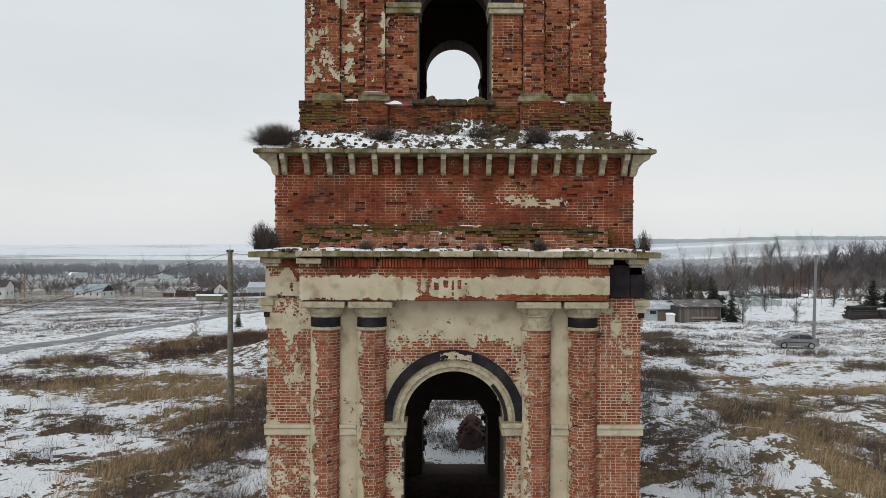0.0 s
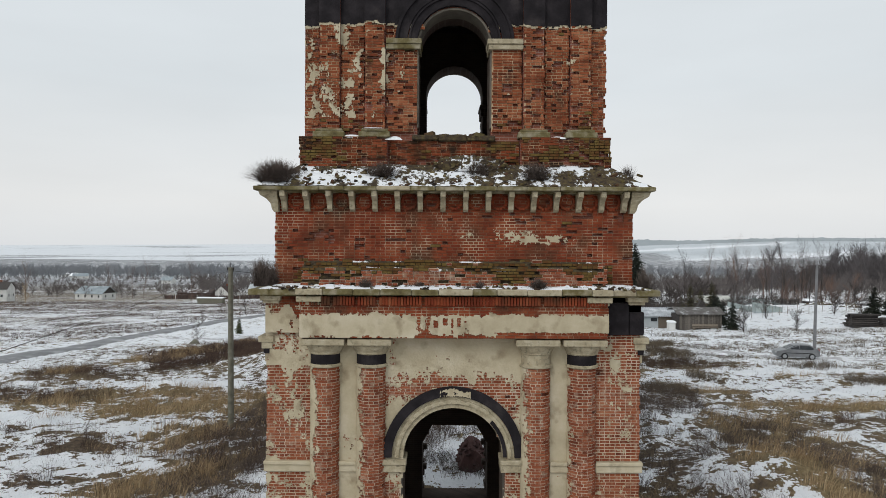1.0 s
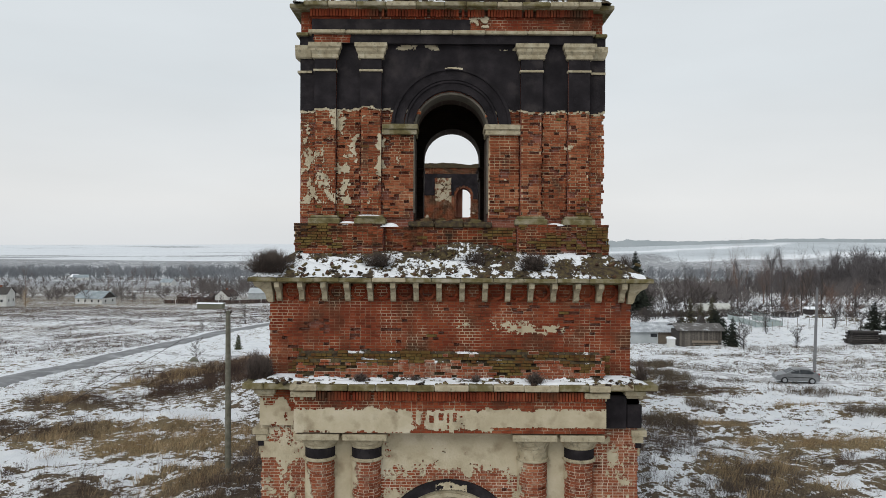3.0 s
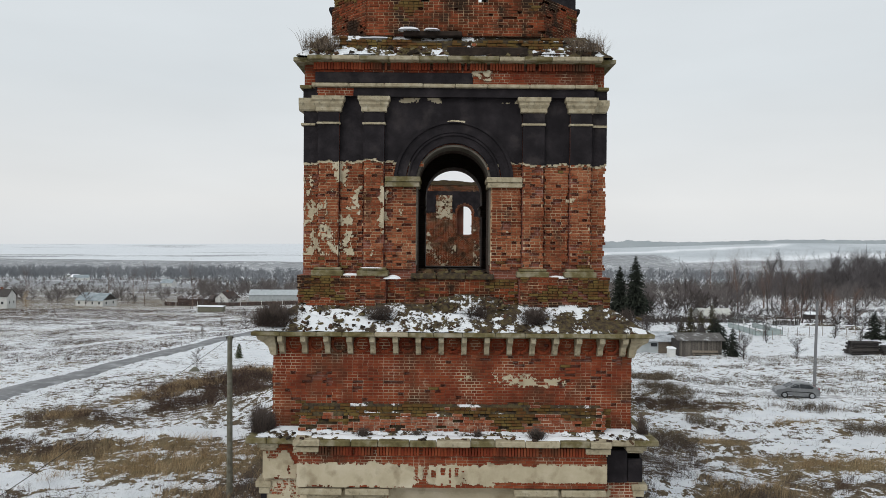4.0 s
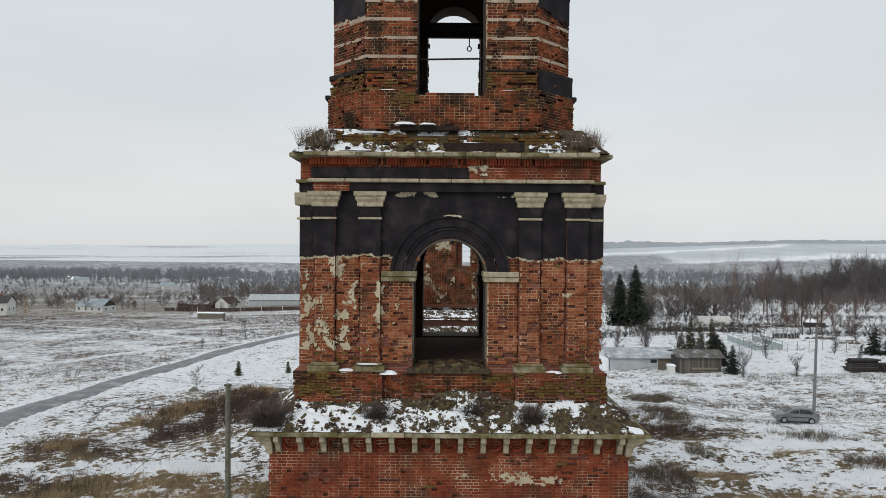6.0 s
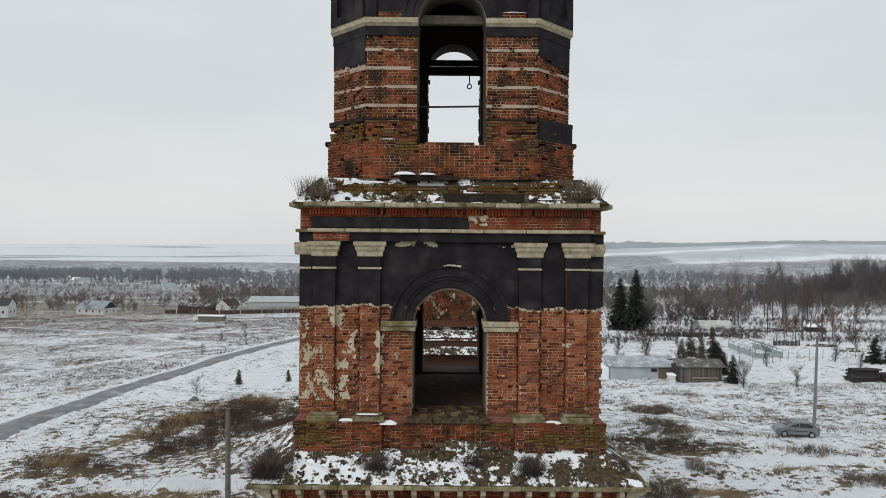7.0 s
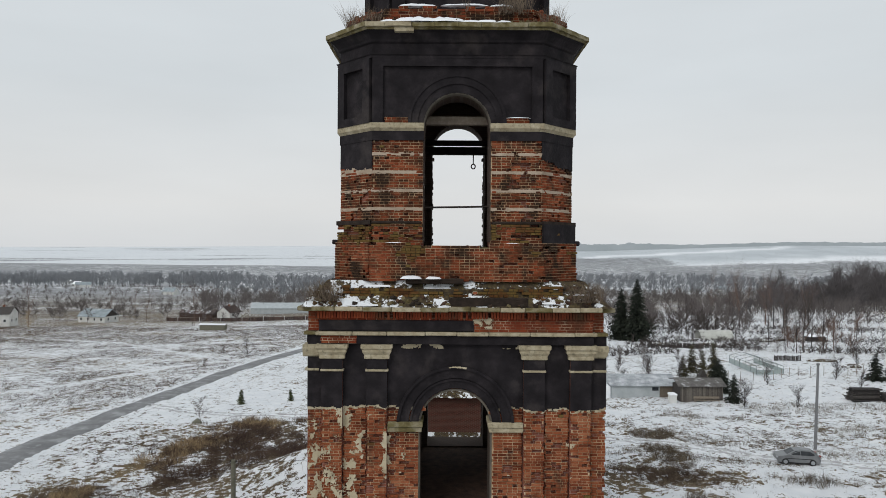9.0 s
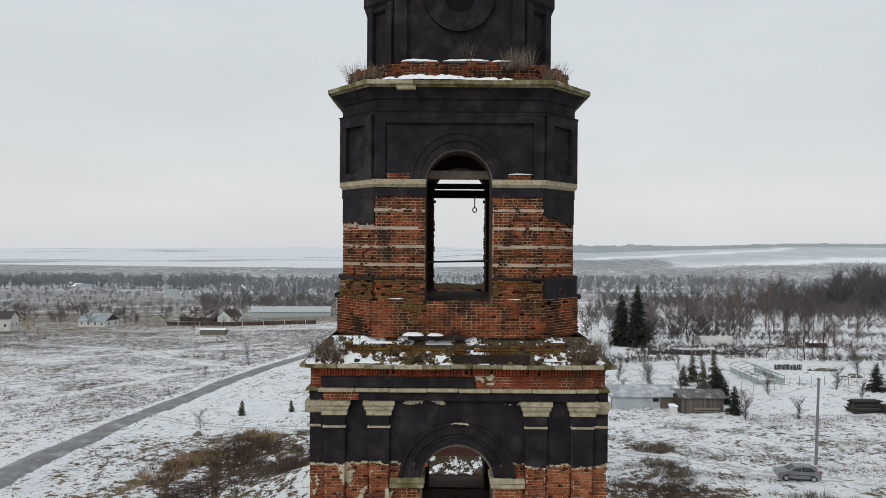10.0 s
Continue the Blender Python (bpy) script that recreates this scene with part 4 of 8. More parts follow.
def plaster2(u, z):
    n = fbm(u * 1.3, z * 0.7, 1.7, 61) * 0.56 + fbm(u, z * 0.8, 6.5, 62) * 0.30 + fbm(u, z, 19.0, 4, 2) * 0.14
    k = np.where(u < -1.9, 0.56, 0.64) + 0.5 * (np.abs(u) < 1.35) + 0.3 * (z < 12.75) + np.where(u > 1.2, 0.12 * np.abs(z - 13.6), 0)
    k = k - 0.07 * np.exp(-((u + 2.85) / 0.3) ** 2)
    return n > k


def coat2_edge(u):
    return 15.28 + (fbm(u, u * 0 + 2.0, 2.0, 63) - 0.5) * 0.34


strips = [(-T3, -3.70, FW + 0.06)] + [(a, b, F3) for a, b in PIL] + [(-3.12, -2.46, FW), (2.46, 3.16, FW), (-1.89, 1.87, FW), (3.74, T3 + 0.07, FW + 0.06)]
for i, (a, b, y) in enumerate(strips):
    mp = flat_map(y)
    brickwork("brickwork", mid, mp, a, b, 12.38, 15.5, hide=lambda u, z: in_arch(u, z, 1.02, 14.78, 1.05) | (z > coat2_edge(u) + 0.08) | within(plaster2)(u, z), gone=lambda u, z: 0.07 + erosion(u, z, 0.6, 64) + 0.28 * (z < 12.6), moss=lambda u, z: 0.01 + 0.2 * (z < 12.7), mats=WORN, seed=70 + i, depth=0.12, rough=0.008, edge=(1.02, 14.70) if i == 7 else None, single=(1.0, 1.9, 12.4, 14.6) if i == 7 else None)
    coat("plaster", mid, mp, a, b, 12.38, 15.3, lambda u, z: plaster2(u, z) & ~in_arch(u, z, 1.0, 14.78, 1.05), M_PLASTER, 0.03)
    coat("black_coat", mid, mp, a, b, 15.1, 17.30, lambda u, z: (z > coat2_edge(u)) & ~in_arch(u, z, 1.0, 14.78, 1.05) & ~((z > 16.93) & (np.abs(u) < 1.75) & (fbm(u, z, 3.2, 66) > 0.58)), M_BLACK, 0.035, 0.02, "black bitumen coat")
    coat("bare_plaster", mid, mp, a, b, 15.0, 17.30, lambda u, z: (np.abs(z - coat2_edge(u) + 0.02) < 0.07 * fbm(u, z, 3.0, 67)) & ~in_arch(u, z, 1.0, 14.78, 1.05) | (z > 16.9), M_PLASTER, 0.035, 0.006)
for a, b in PIL:
    part("pilaster_core", boxes((a + 0.01, b - 0.01, F3 + 0.10, FW + 0.2, 12.3, 17.3)), M_CORE, mid)
    part("pilaster_base", boxes((a - 0.14, b + 0.14, F3 - 0.14, FW + 0.1, 12.18, 12.34), (a - 0.08, b + 0.08, F3 - 0.08, FW + 0.1, 12.34, 12.42), bevel=0.02), M_STONE_MOSS, mid, "mossy stone pilaster base")
    bm = bmesh.new()
    cxm, hwm = (a + b) / 2, (b - a) / 2
    rows_ = [(0.02, 16.64), (0.06, 16.66), (0.06, 16.76), (0.11, 16.84), (0.11, 16.90), (0.15, 16.95), (0.15, 17.05)]
    stack(bm, [([(cxm - hwm - p, F3 - p), (cxm + hwm + p, F3 - p), (cxm + hwm + p, FW + 0.1), (cxm - hwm - p, FW + 0.1)], z) for p, z in rows_])
    part("pilaster_capital", bm, M_STONE, mid, "pale stone pilaster capital")
    part("astragal", boxes((a - 0.03, b + 0.03, F3 - 0.05, FW + 0.05, 16.30, 16.36), bevel=0.01), M_STONE, mid)
for s in (-1, 1):
    lo, hi = min(s * 3.80, s * (T3 + 0.12)), max(s * 3.80, s * (T3 + 0.12))
    part("corner_capital", stack(bmesh.new(), [([(lo, FW - p), (hi + (p - 0.1) * (s > 0), FW - p), (hi + (p - 0.1) * (s > 0), FW + 1.2), (lo - (p - 0.1) * (s < 0), FW + 1.2)], z) for p, z in ((0.0, 16.68), (0.04, 16.72), (0.09, 16.88), (0.09, 17.02))]), M_STONE, mid)
    part("astragal", boxes((lo + (0.05 if s < 0 else 0), hi - (0.05 if s > 0 else 0), FW - 0.0, FW + 1.2, 16.29, 16.35)), M_STONE, mid)
    part("corner_black", boxes((min(s * 3.9, s * (T3 + 0.025)), max(s * 3.9, s * (T3 + 0.025)) + 0.06 * (s > 0), FW + 0.16, 8.8, 15.3, 17.3)), M_BLACK, mid)
    part("impost", boxes((min(s * 0.93, s * 1.88), max(s * 0.93, s * 1.88), FW - 0.10, FW + 0.75, 14.62, 14.76), (min(s * 0.90, s * 1.87), max(s * 0.90, s * 1.87), FW - 0.14, FW + 0.75, 14.76, 14.90), bevel=0.015), M_STONE_MOSS if s < 0 else M_STONE, mid, "stone arch impost")
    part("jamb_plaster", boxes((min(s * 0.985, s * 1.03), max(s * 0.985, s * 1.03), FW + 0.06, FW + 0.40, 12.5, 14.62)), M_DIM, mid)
    part("jamb_lining", boxes((min(s * 0.985, s * 1.03), max(s * 0.985, s * 1.03), FW + 0.40, FW + 1.36, 12.27, 14.62)), M_INNER_SHADE, mid)
bm = ring(bmesh.new(), 0, 14.82, 1.02, 1.22, FW - 0.03, FW + 0.1)
ring(bm, 0, 14.82, 1.22, 1.27, FW - 0.07, FW + 0.1)
ring(bm, 0, 14.82, 1.30, 1.55, FW - 0.05, FW + 0.1)
ring(bm, 0, 14.82, 1.55, 1.63, FW - 0.10, FW + 0.1)
part("archivolt", bm, M_BLACK, mid, "black coated moulded archivolt")
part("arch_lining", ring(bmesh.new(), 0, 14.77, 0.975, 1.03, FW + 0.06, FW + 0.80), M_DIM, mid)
part("arch_lining", ring(bmesh.new(), 0, 14.77, 0.975, 1.03, FW + 0.80, FW + 1.38), M_INNER_SHADE, mid)
coat("archivolt_flake", mid, flat_map(FW - 0.10), -0.34, 0.30, 16.30, 16.48, lambda u, z: (np.abs(np.hypot(u, z - 14.82) - 1.605) < 0.032 * fbm(u, z, 6.0, 69) + 0.008) & (fbm(u, z, 5.0, 68) > 0.42), M_PLASTER, 0.012, 0.006, "white flake on the arch")
# plinth under the middle tier
part("plinth_core", boxes((-4.2, -1.82, 0.96, 1.6, 11.2, 12.2), (1.80, 4.2, 0.96, 1.6, 11.2, 12.2), (-1.82, 1.80, 1.18, 1.6, 11.2, 12.15)), M_CORE, mid)
gone3 = lambda u, z: 0.05 + erosion(u, z, 0.5, 81) + 0.25 * (z < 11.62)
for i, (a, b, y) in enumerate(((-4.22, -1.80, 0.84), (1.80, 4.26, 0.84), (-1.80, 1.80, 1.08))):
    brickwork("plinth_brickwork", mid, flat_map(y), a, b, 11.38, 12.2 if i < 2 else 12.12, gone=gone3, moss=lambda u, z: np.clip(np.where(u > 1.8, 0.55, 0.28) + (fbm(u, z, 1.0, 84) - 0.5) * 2.0, 0.03, 0.95) * (z > 11.5), mats=AGED, seed=82 + i, rough=0.02)
part("sill", boxes((-1.15, -0.45, 0.95, 2.3, 12.12, 12.27), (-0.44, 0.35, 1.0, 2.3, 12.10, 12.28), (0.36, 1.12, 0.97, 2.3, 12.11, 12.26), bevel=0.03), M_RUBBLE, mid, "mossy worn stone sill")
# entablature of the middle tier
part("architrave", boxes((-3.78, 3.80, F3 - 0.02, FW + 0.2, 17.06, 17.30), (-T3 - 0.02, T3 + 0.02, FW + 0.05, FW + 0.4, 17.06, 17.30)), M_BLACK, mid, "black coated architrave")
brickwork("architrave_repair", mid, flat_map(F3 - 0.035), -3.74, -2.72, 17.07, 17.29, mats=DEEP, seed=95, label="bare red brick patch")
slab_row("string_slab", -3.86, 3.88, F3 - 0.12, F3 + 0.3, 17.30, 17.40, (M_STONE,), 1.0, 9, mid, 0.004)
for s in (-1, 1):
    part("string_slab", boxes((min(s * 3.89, s * (T3 + 0.1)), max(s * 3.89, s * (T3 + 0.1)), FW - 0.06, 9.2, 17.29, 17.38), bevel=0.015), M_STONE_MOSS, mid)
part("frieze_core", boxes((-3.78, 3.80, F3 + 0.10, FW + 0.3, 17.40, 17.98), (-T3, T3, FW + 0.16, 9.1, 17.40, 17.98)), M_CORE, mid)
brickwork("frieze_brickwork", mid, flat_map(F3), -3.78, 3.80, 17.40, 17.78, hide=lambda u, z: (u < 0.45) & (z < 17.72), mats=DEEP, seed=91)
for s in (-1, 1):
    brickwork("frieze_brickwork", mid, flat_map(FW + 0.05), min(s * 3.80, s * T3), max(s * 3.80, s * T3), 17.40, 17.96, mats=DEEP, seed=92 + s)
part("frieze_coat", boxes((-3.78, 0.50, F3 - 0.03, F3 + 0.11, 17.41, 17.72), bevel=0.02), M_BLACK, mid, "black coated frieze band")
coat("frieze_flake", mid, flat_map(F3), -1.5, 1.0, 17.5, 17.8, lambda u, z: fbm(u, z, 3.0, 93) * 0.6 + 0.4 * fbm(u, z, 9, 94) > 0.58 + 0.10 * (u < 0.45) - 0.16 * np.exp(-((u - 0.68) / 0.16) ** 2 - ((z - 17.62) / 0.09) ** 2), M_PLASTER, 0.02, 0.02)
soldiers(-3.82, 3.82, F3 - 0.10, 17.77, 0.19, mid)
cornice3 = part("tier_cornice", boxes((-T3 - 0.1, T3 + 0.1, F3 - 0.1, 9.4, 17.96, 18.02)), M_STONE_MOSS, tower, "mossy stone cornice of the middle tier")
slab_row("slab", -3.95, 3.97, 0.66, 1.4, 17.98, 18.10, (M_STONE_MOSS, M_STONE_MOSS, M_STONE), 0.7, 13, cornice3)
for s in (-1, 1):
    part("slab", boxes((min(s * 3.97, s * 4.36), max(s * 3.97, s * 4.36), 0.86, 9.4, 17.97, 18.09), bevel=0.02), M_STONE_MOSS, cornice3)
debris("ledge_rubble", tower, square(4.25, 0.72, 9.3), 18.09, square(3.6, 1.30, 8.7), 18.80, 53, "snowy mossy rubble slope", rough=0.06, snow=lambda x, y, t: 0.47 - 0.12 * (x > 0.5))

# third tier: a square with cut corners
F4, T4, A4 = 1.285, 3.41, 2.38
CY4 = F4 + T4
body = cut_square(T4, A4, CY4)
top3 = part("bell_tier", arch_wall(bmesh.new(), A4, F4 + 0.13, F4 + 1.2, 18.6, 25.6, 0.95, 19.70, 23.12), M_CORE, tower, "cut-cornered brick bell tier with pale plaster bands")
part("rear_wall", arch_wall(bmesh.new(), A4, CY4 + T4 - 1.0, CY4 + T4, 18.6, 25.6, 0.96, 19.60, 23.28), M_INNER_SHADE, top3).location.x = 0.15
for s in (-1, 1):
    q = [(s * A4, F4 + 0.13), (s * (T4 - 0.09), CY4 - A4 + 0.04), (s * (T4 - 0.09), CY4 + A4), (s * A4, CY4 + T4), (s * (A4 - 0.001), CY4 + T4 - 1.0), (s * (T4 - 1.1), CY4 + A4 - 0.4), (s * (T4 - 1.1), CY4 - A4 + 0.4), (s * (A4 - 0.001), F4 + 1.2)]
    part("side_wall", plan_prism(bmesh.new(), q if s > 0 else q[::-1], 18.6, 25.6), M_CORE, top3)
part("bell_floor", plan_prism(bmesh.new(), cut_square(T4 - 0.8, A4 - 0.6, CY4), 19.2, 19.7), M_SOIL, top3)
# dark sheets on the jambs, the inside's shade painted on the reveals
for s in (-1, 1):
    part("jamb_lining", boxes((min(s * 0.925, s * 0.96), max(s * 0.925, s * 0.96), F4 + 0.08, F4 + 1.2, 19.9, 23.12)), M_INNER_SHADE, top3)
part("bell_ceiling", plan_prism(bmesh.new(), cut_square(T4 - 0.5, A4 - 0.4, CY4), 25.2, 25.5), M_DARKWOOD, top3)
CH = math.sqrt(2) * (T4 - A4)
chamfers = [slant_map(A4, F4, math.pi / 4), slant_map(-T4, CY4 - A4, -math.pi / 4)]
faces4 = [(flat_map(F4), -A4, A4, 0.0)] + [(m, 0.0, CH, 3.0 + 2 * i) for i, m in enumerate(chamfers)]
BANDS = (20.80, 21.32, 21.83, 22.34)
for i, (mp, a, b, off) in enumerate(faces4):
    arch = (lambda u, z: in_arch(u, z, 0.95, 23.12, 0.95)) if i == 0 else (lambda u, z: np.zeros(np.shape(u), bool))
    low = 22.98 if i == 0 else 22.2
    cut = (lambda u: 22.72 + 0 * u) if i == 0 else (lambda u, off=off, i=i: 21.93 + (0.16 * (u * (1 if i == 1 else -1) + (0.0 if i == 1 else 1.4)) * -1 if i == 1 else 0.02) + (0.28 if i == 1 else 0) + (fbm(u + off, u * 0, 2.5, 101) - 0.5) * 0.3)
    brickwork("brickwork", top3, mp, a, b, 20.38, 22.74, hide=lambda u, z: arch(u, z) | (z > cut(u) + 0.06), gone=lambda u, z: 0.03 + erosion(u + off, z, 0.45, 102), moss=lambda u, z: 0.008 + 0 * u, mats=AGED, seed=110 + i, rough=0.008, edge=(0.95, 23.0) if i == 0 else None, single=(0.95, 2.4, 20.4, 22.7) if i == 0 else None)
    for zb in BANDS:
        coat("plaster_band", top3, mp, a, b, zb - 0.06, zb + 0.06, lambda u, z: ~arch(u, z) & (z < cut(u)) & (np.abs(z - zb) < 0.043 + 0.04 * (fbm(u + off, z, 5.0, 103) - 0.5)) & (fbm(u + off, z, 2.0, 104 + int(zb * 7)) > 0.27), M_BAND, 0.015, 0.006)
    coat("bare_plaster", top3, mp, a, b, 21.6, 22.75, lambda u, z: (i > 1) & (np.abs(z - cut(u) + 0.03) < 0.16 * fbm(u + off, z, 3.0, 105)), M_BAND, 0.03, 0.008)
    coat("black_coat", top3, mp, a, b, 21.6, 25.5, lambda u, z: (z > cut(u)) & ~arch(u, z), M_BLACK, 0.04, 0.015, "black bitumen coat")
    # mossy base stages
    brickwork("base_brickwork", top3, (flat_map(F4 - 0.08), slant_map(A4 + 0.033, F4 - 0.08, math.pi / 4), slant_map(-T4 - 0.08, CY4 - A4 - 0.033, -math.pi / 4))[i], a, b + (0.066 if i else 0), 19.86, 20.38, edge=(0.95, 23.0) if i == 0 else None, hide=lambda u, z: in_arch(u, z, 0.95, 23.12, 0.95) if i == 0 else np.zeros(np.shape(u), bool), gone=lambda u, z: 0.06 + erosion(u + off, z, 0.4, 106), moss=lambda u, z: np.clip(0.72 + (fbm(u + off, z, 1.2, 108) - 0.5) * 2.0, 0.1, 0.97), mats=AGED, seed=120 + i, rough=0.02)
    brickwork("plinth_brickwork", top3, (flat_map(F4 - 0.15), slant_map(A4 + 0.062, F4 - 0.15, math.pi / 4), slant_map(-T4 - 0.15, CY4 - A4 - 0.062, -math.pi / 4))[i], a - (0.062 if i == 0 else 0), b + (0.124 if i else 0.062), 18.78, 19.86, hide=(lambda u, z: (np.abs(u) < 0.97) & (z > 19.74 + 0.22 * (fbm(u, u * 0, 4.0, 109) - 0.4))) if i == 0 else None, gone=lambda u, z: 0.02 + erosion(u + off, z, 0.3, 107), moss=lambda u, z: np.clip((fbm(u + off, z, 0.9, 114) - 0.45) * 1.6 + 0.25 * (z > 19.5), 0.02, 0.6), mats=AGED, seed=130 + i, rough=0.012)
part("base_core", plan_prism(bmesh.new(), outline(cut_square(T4, A4, CY4), -0.01), 18.6, 19.66), M_CORE, top3)
for s in (-1, 1):
    part("base_strip", boxes((min(s * 0.98, s * (A4 + 0.03)), max(s * 0.98, s * (A4 + 0.03)), F4 - 0.06, F4 + 0.1, 20.37, 20.46), bevel=0.03), M_ROT, top3, "blackened base moulding")
for s in (-1, 1):
    bm = plan_prism(bmesh.new(), [(s * (A4 + 0.03), F4 - 0.11), (s * (T4 + 0.12), CY4 - A4 - 0.03), (s * (T4 + 0.12), CY4 + A4), (s * T4, CY4 + A4), (s * T4, CY4 - A4 + 0.05), (s * A4, F4 + 0.02)][::1 if s > 0 else -1], 20.36, 20.48)
    part("base_strip", bm, M_ROT, top3)
    part("base_corner", boxes((min(s * (T4 + 0.0), s * (T4 + 0.24)), max(s * (T4 + 0.0), s * (T4 + 0.24)), CY4 - A4 - 0.05, CY4 + A4, 19.80, 19.94), bevel=0.03), M_BLACK, top3, "black coated base ledge end")
part("base_coat", plan_prism(bmesh.new(), [(A4 + 0.05, F4 - 0.10), (T4 + 0.105, CY4 - A4 - 0.05), (T4 - 0.1, CY4 - A4 + 0.05), (A4 - 0.1, F4 + 0.1)], 19.80, 20.40), M_BLACK, top3, "black coated base corner")
# rough brick step in front of the plinth, with stones and boards
part("step_core", boxes((-3.1, 2.9, 0.98, 1.3, 18.05, 18.58)), M_RUBBLE, top3)
brickwork("step_brickwork", top3, flat_map(0.92), -3.15, 2.95, 18.12, 18.68, hide=lambda u, z: 18.40 + 0.42 * fbm(u, u * 0, 1.6, 141) < z, gone=lambda u, z: 0.08 + erosion(u, z, 0.4, 142), moss=lambda u, z: 0.75 + 0 * u, mats=RED, seed=143, rough=0.03)
loose(cornice3, -3.9, 3.9, 0.75, 18.14, 1.2, 18.62, 110, 173, 0.075)
part("board", boxes((-0.2, 1.95, 0.74, 0.86, 18.12, 18.36), bevel=0.02), M_ROT, cornice3, "dark rotten board")
part("board", boxes((-1.4, 0.2, 0.98, 1.2, 18.72, 18.86), bevel=0.02), M_ROT, cornice3, "dark rotten board")
for x0, x1, y, z, w, h in ((-1.55, -0.95, 0.95, 18.88, 0.3, 0.09), (-0.85, -0.4, 0.95, 18.88, 0.28, 0.08), (-2.6, -1.7, 1.0, 18.66, 0.2, 0.05), (-3.0, -1.9, 0.78, 18.15, 0.2, 0.05), (2.3, 3.0, 0.85, 18.22, 0.25, 0.06), (3.1, 3.6, 1.1, 18.45, 0.3, 0.07), (-2.0, -1.5, 1.16, 19.865, 0.09, 0.025), (1.35, 1.75, 1.16, 19.865, 0.08, 0.02)):
    drift(x0, x1, y, z, w, h, int(abs(x0 * 9 + z)))

# impost ring, fascia
for s in (-1, 1):
    xs = [(s * 0.93, F4 - 0.10), (s * (A4 + 0.041), F4 - 0.10), (s * (T4 + 0.10), CY4 - A4 - 0.041), (s * (T4 + 0.10), CY4 + A4), (s * (T4 - 0.3), CY4 + A4), (s * (T4 - 0.3), CY4 - A4 + 0.2), (s * (A4 - 0.2), F4 + 0.25), (s * 0.93, F4 + 0.5)]
    sm = [(s * 0.93, F4 - 0.03), (s * (A4 + 0.012), F4 - 0.03), (s * (T4 + 0.03), CY4 - A4 - 0.012)] + xs[3:]
    d = 1 if s > 0 else -1
    part("fascia", plan_prism(bmesh.new(), sm[::d], 22.72, 22.98), M_BLACK, top3)
    part("impost_course", stack(bmesh.new(), [(sm[::d], 22.98), (xs[::d], 23.06), (xs[::d], 23.20)]), M_STONE, top3, "pale moss-edged impost course")
    brickwork("broken_ledge", top3, flat_map(F4 - 0.06), min(s * 1.35, s * 2.05), max(s * 1.35, s * 2.05), 23.20, 23.36, mats=AGED, seed=160 + s, label="bare brick ledge over the impost")
bm = ring(bmesh.new(), 0, 23.12, 0.95, 1.10, F4 - 0.02, F4 + 0.2)
ring(bm, 0, 23.2, 1.10, 1.30, F4 - 0.05, F4 + 0.1)
ring(bm, 0, 23.2, 1.30, 1.38, F4 - 0.08, F4 + 0.1)
part("archivolt", bm, M_BLACK, top3, "black coated moulded archivolt")
part("arch_lining", ring(bmesh.new(), 0, 23.12, 0.915, 0.955, F4 + 0.02, F4 + 0.30), M_DIM, top3)
part("arch_lining", ring(bmesh.new(), 0, 23.12, 0.915, 0.955, F4 + 0.30, F4 + 1.15), M_INNER_SHADE, top3)
# raised frames round the sunk panels
for q in ((-A4, -2.08, F4 - 0.10, F4 + 0.05, 23.2, 25.0), (2.08, A4, F4 - 0.10, F4 + 0.05, 23.2, 25.0), (-2.08, 2.08, F4 - 0.10, F4 + 0.05, 24.78, 25.0)):
    part("panel_frame", boxes(q), M_BLACK, top3)
for i, m in enumerate(chamfers):
    def slab(bm, u0, u1, z0, z1, n):
        pts = [m(u, k, z) for k in (-0.05, n) for u, z in ((u0, z0), (u1, z0), (u1, z1), (u0, z1))]
        vs = [bm.verts.new(p) for p in pts]
        for q in BRICK_BOX + [(3, 2, 1, 0)]:
            bm.faces.new([vs[k] for k in q])
    bm = bmesh.new()
    slab(bm, 0.0, 0.30, 23.2, 25.0, 0.13); slab(bm, CH - 0.30, CH, 23.2, 25.0, 0.13); slab(bm, 0.30, CH - 0.30, 24.75, 25.0, 0.13); slab(bm, 0.30, CH - 0.30, 23.2, 23.42, 0.13)
    part("panel_frame", bm, M_BLACK, top3)
part("frieze", stack(bmesh.new(), [(outline(body, 0.11), 25.0), (outline(body, 0.11), 25.06), (outline(body, 0.14), 25.09), (outline(body, 0.02), 25.12), (outline(body, 0.02), 25.42), (outline(body, 0.08), 25.46), (outline(body, 0.10), 25.52), (outline(body, 0.22), 25.66), (outline(body, 0.32), 25.72)]), M_BLACK, top3, "black coated frieze and hollow moulding")
cornice4 = part("bell_cornice", plan_prism(bmesh.new(), outline(body, 0.36), 25.72, 25.78), M_STONE_MOSS, tower, "mossy stone cornice of the bell tier")
cop = outline(body, 0.44)
rng = random.Random(17)
for k in range(8):
    a, b = Vector(cop[k]), Vector(cop[(k + 1) % 8])
    n = max(2, round((b - a).length / 0.62))
    d = (b - a) / n
    inw = Vector((-d.y, d.x)).normalized() * 0.5
    for i in range(n):
        p, q = a + d * (i + 0.008), a + d * (i + 0.992)
        dz = rng.uniform(-0.012, 0.012)
        part("slab", plan_prism(bmesh.new(), [tuple(p), tuple(q), tuple(q + inw), tuple(p + inw)], 25.78 + dz, 25.90 + dz), rng.choice((M_STONE_MOSS, M_STONE, M_STONE_MOSS)), cornice4)
part("loose_stone", boxes((-1.75, -1.22, 0.90, 1.2, 25.66, 25.78)), M_STONE, cornice4)
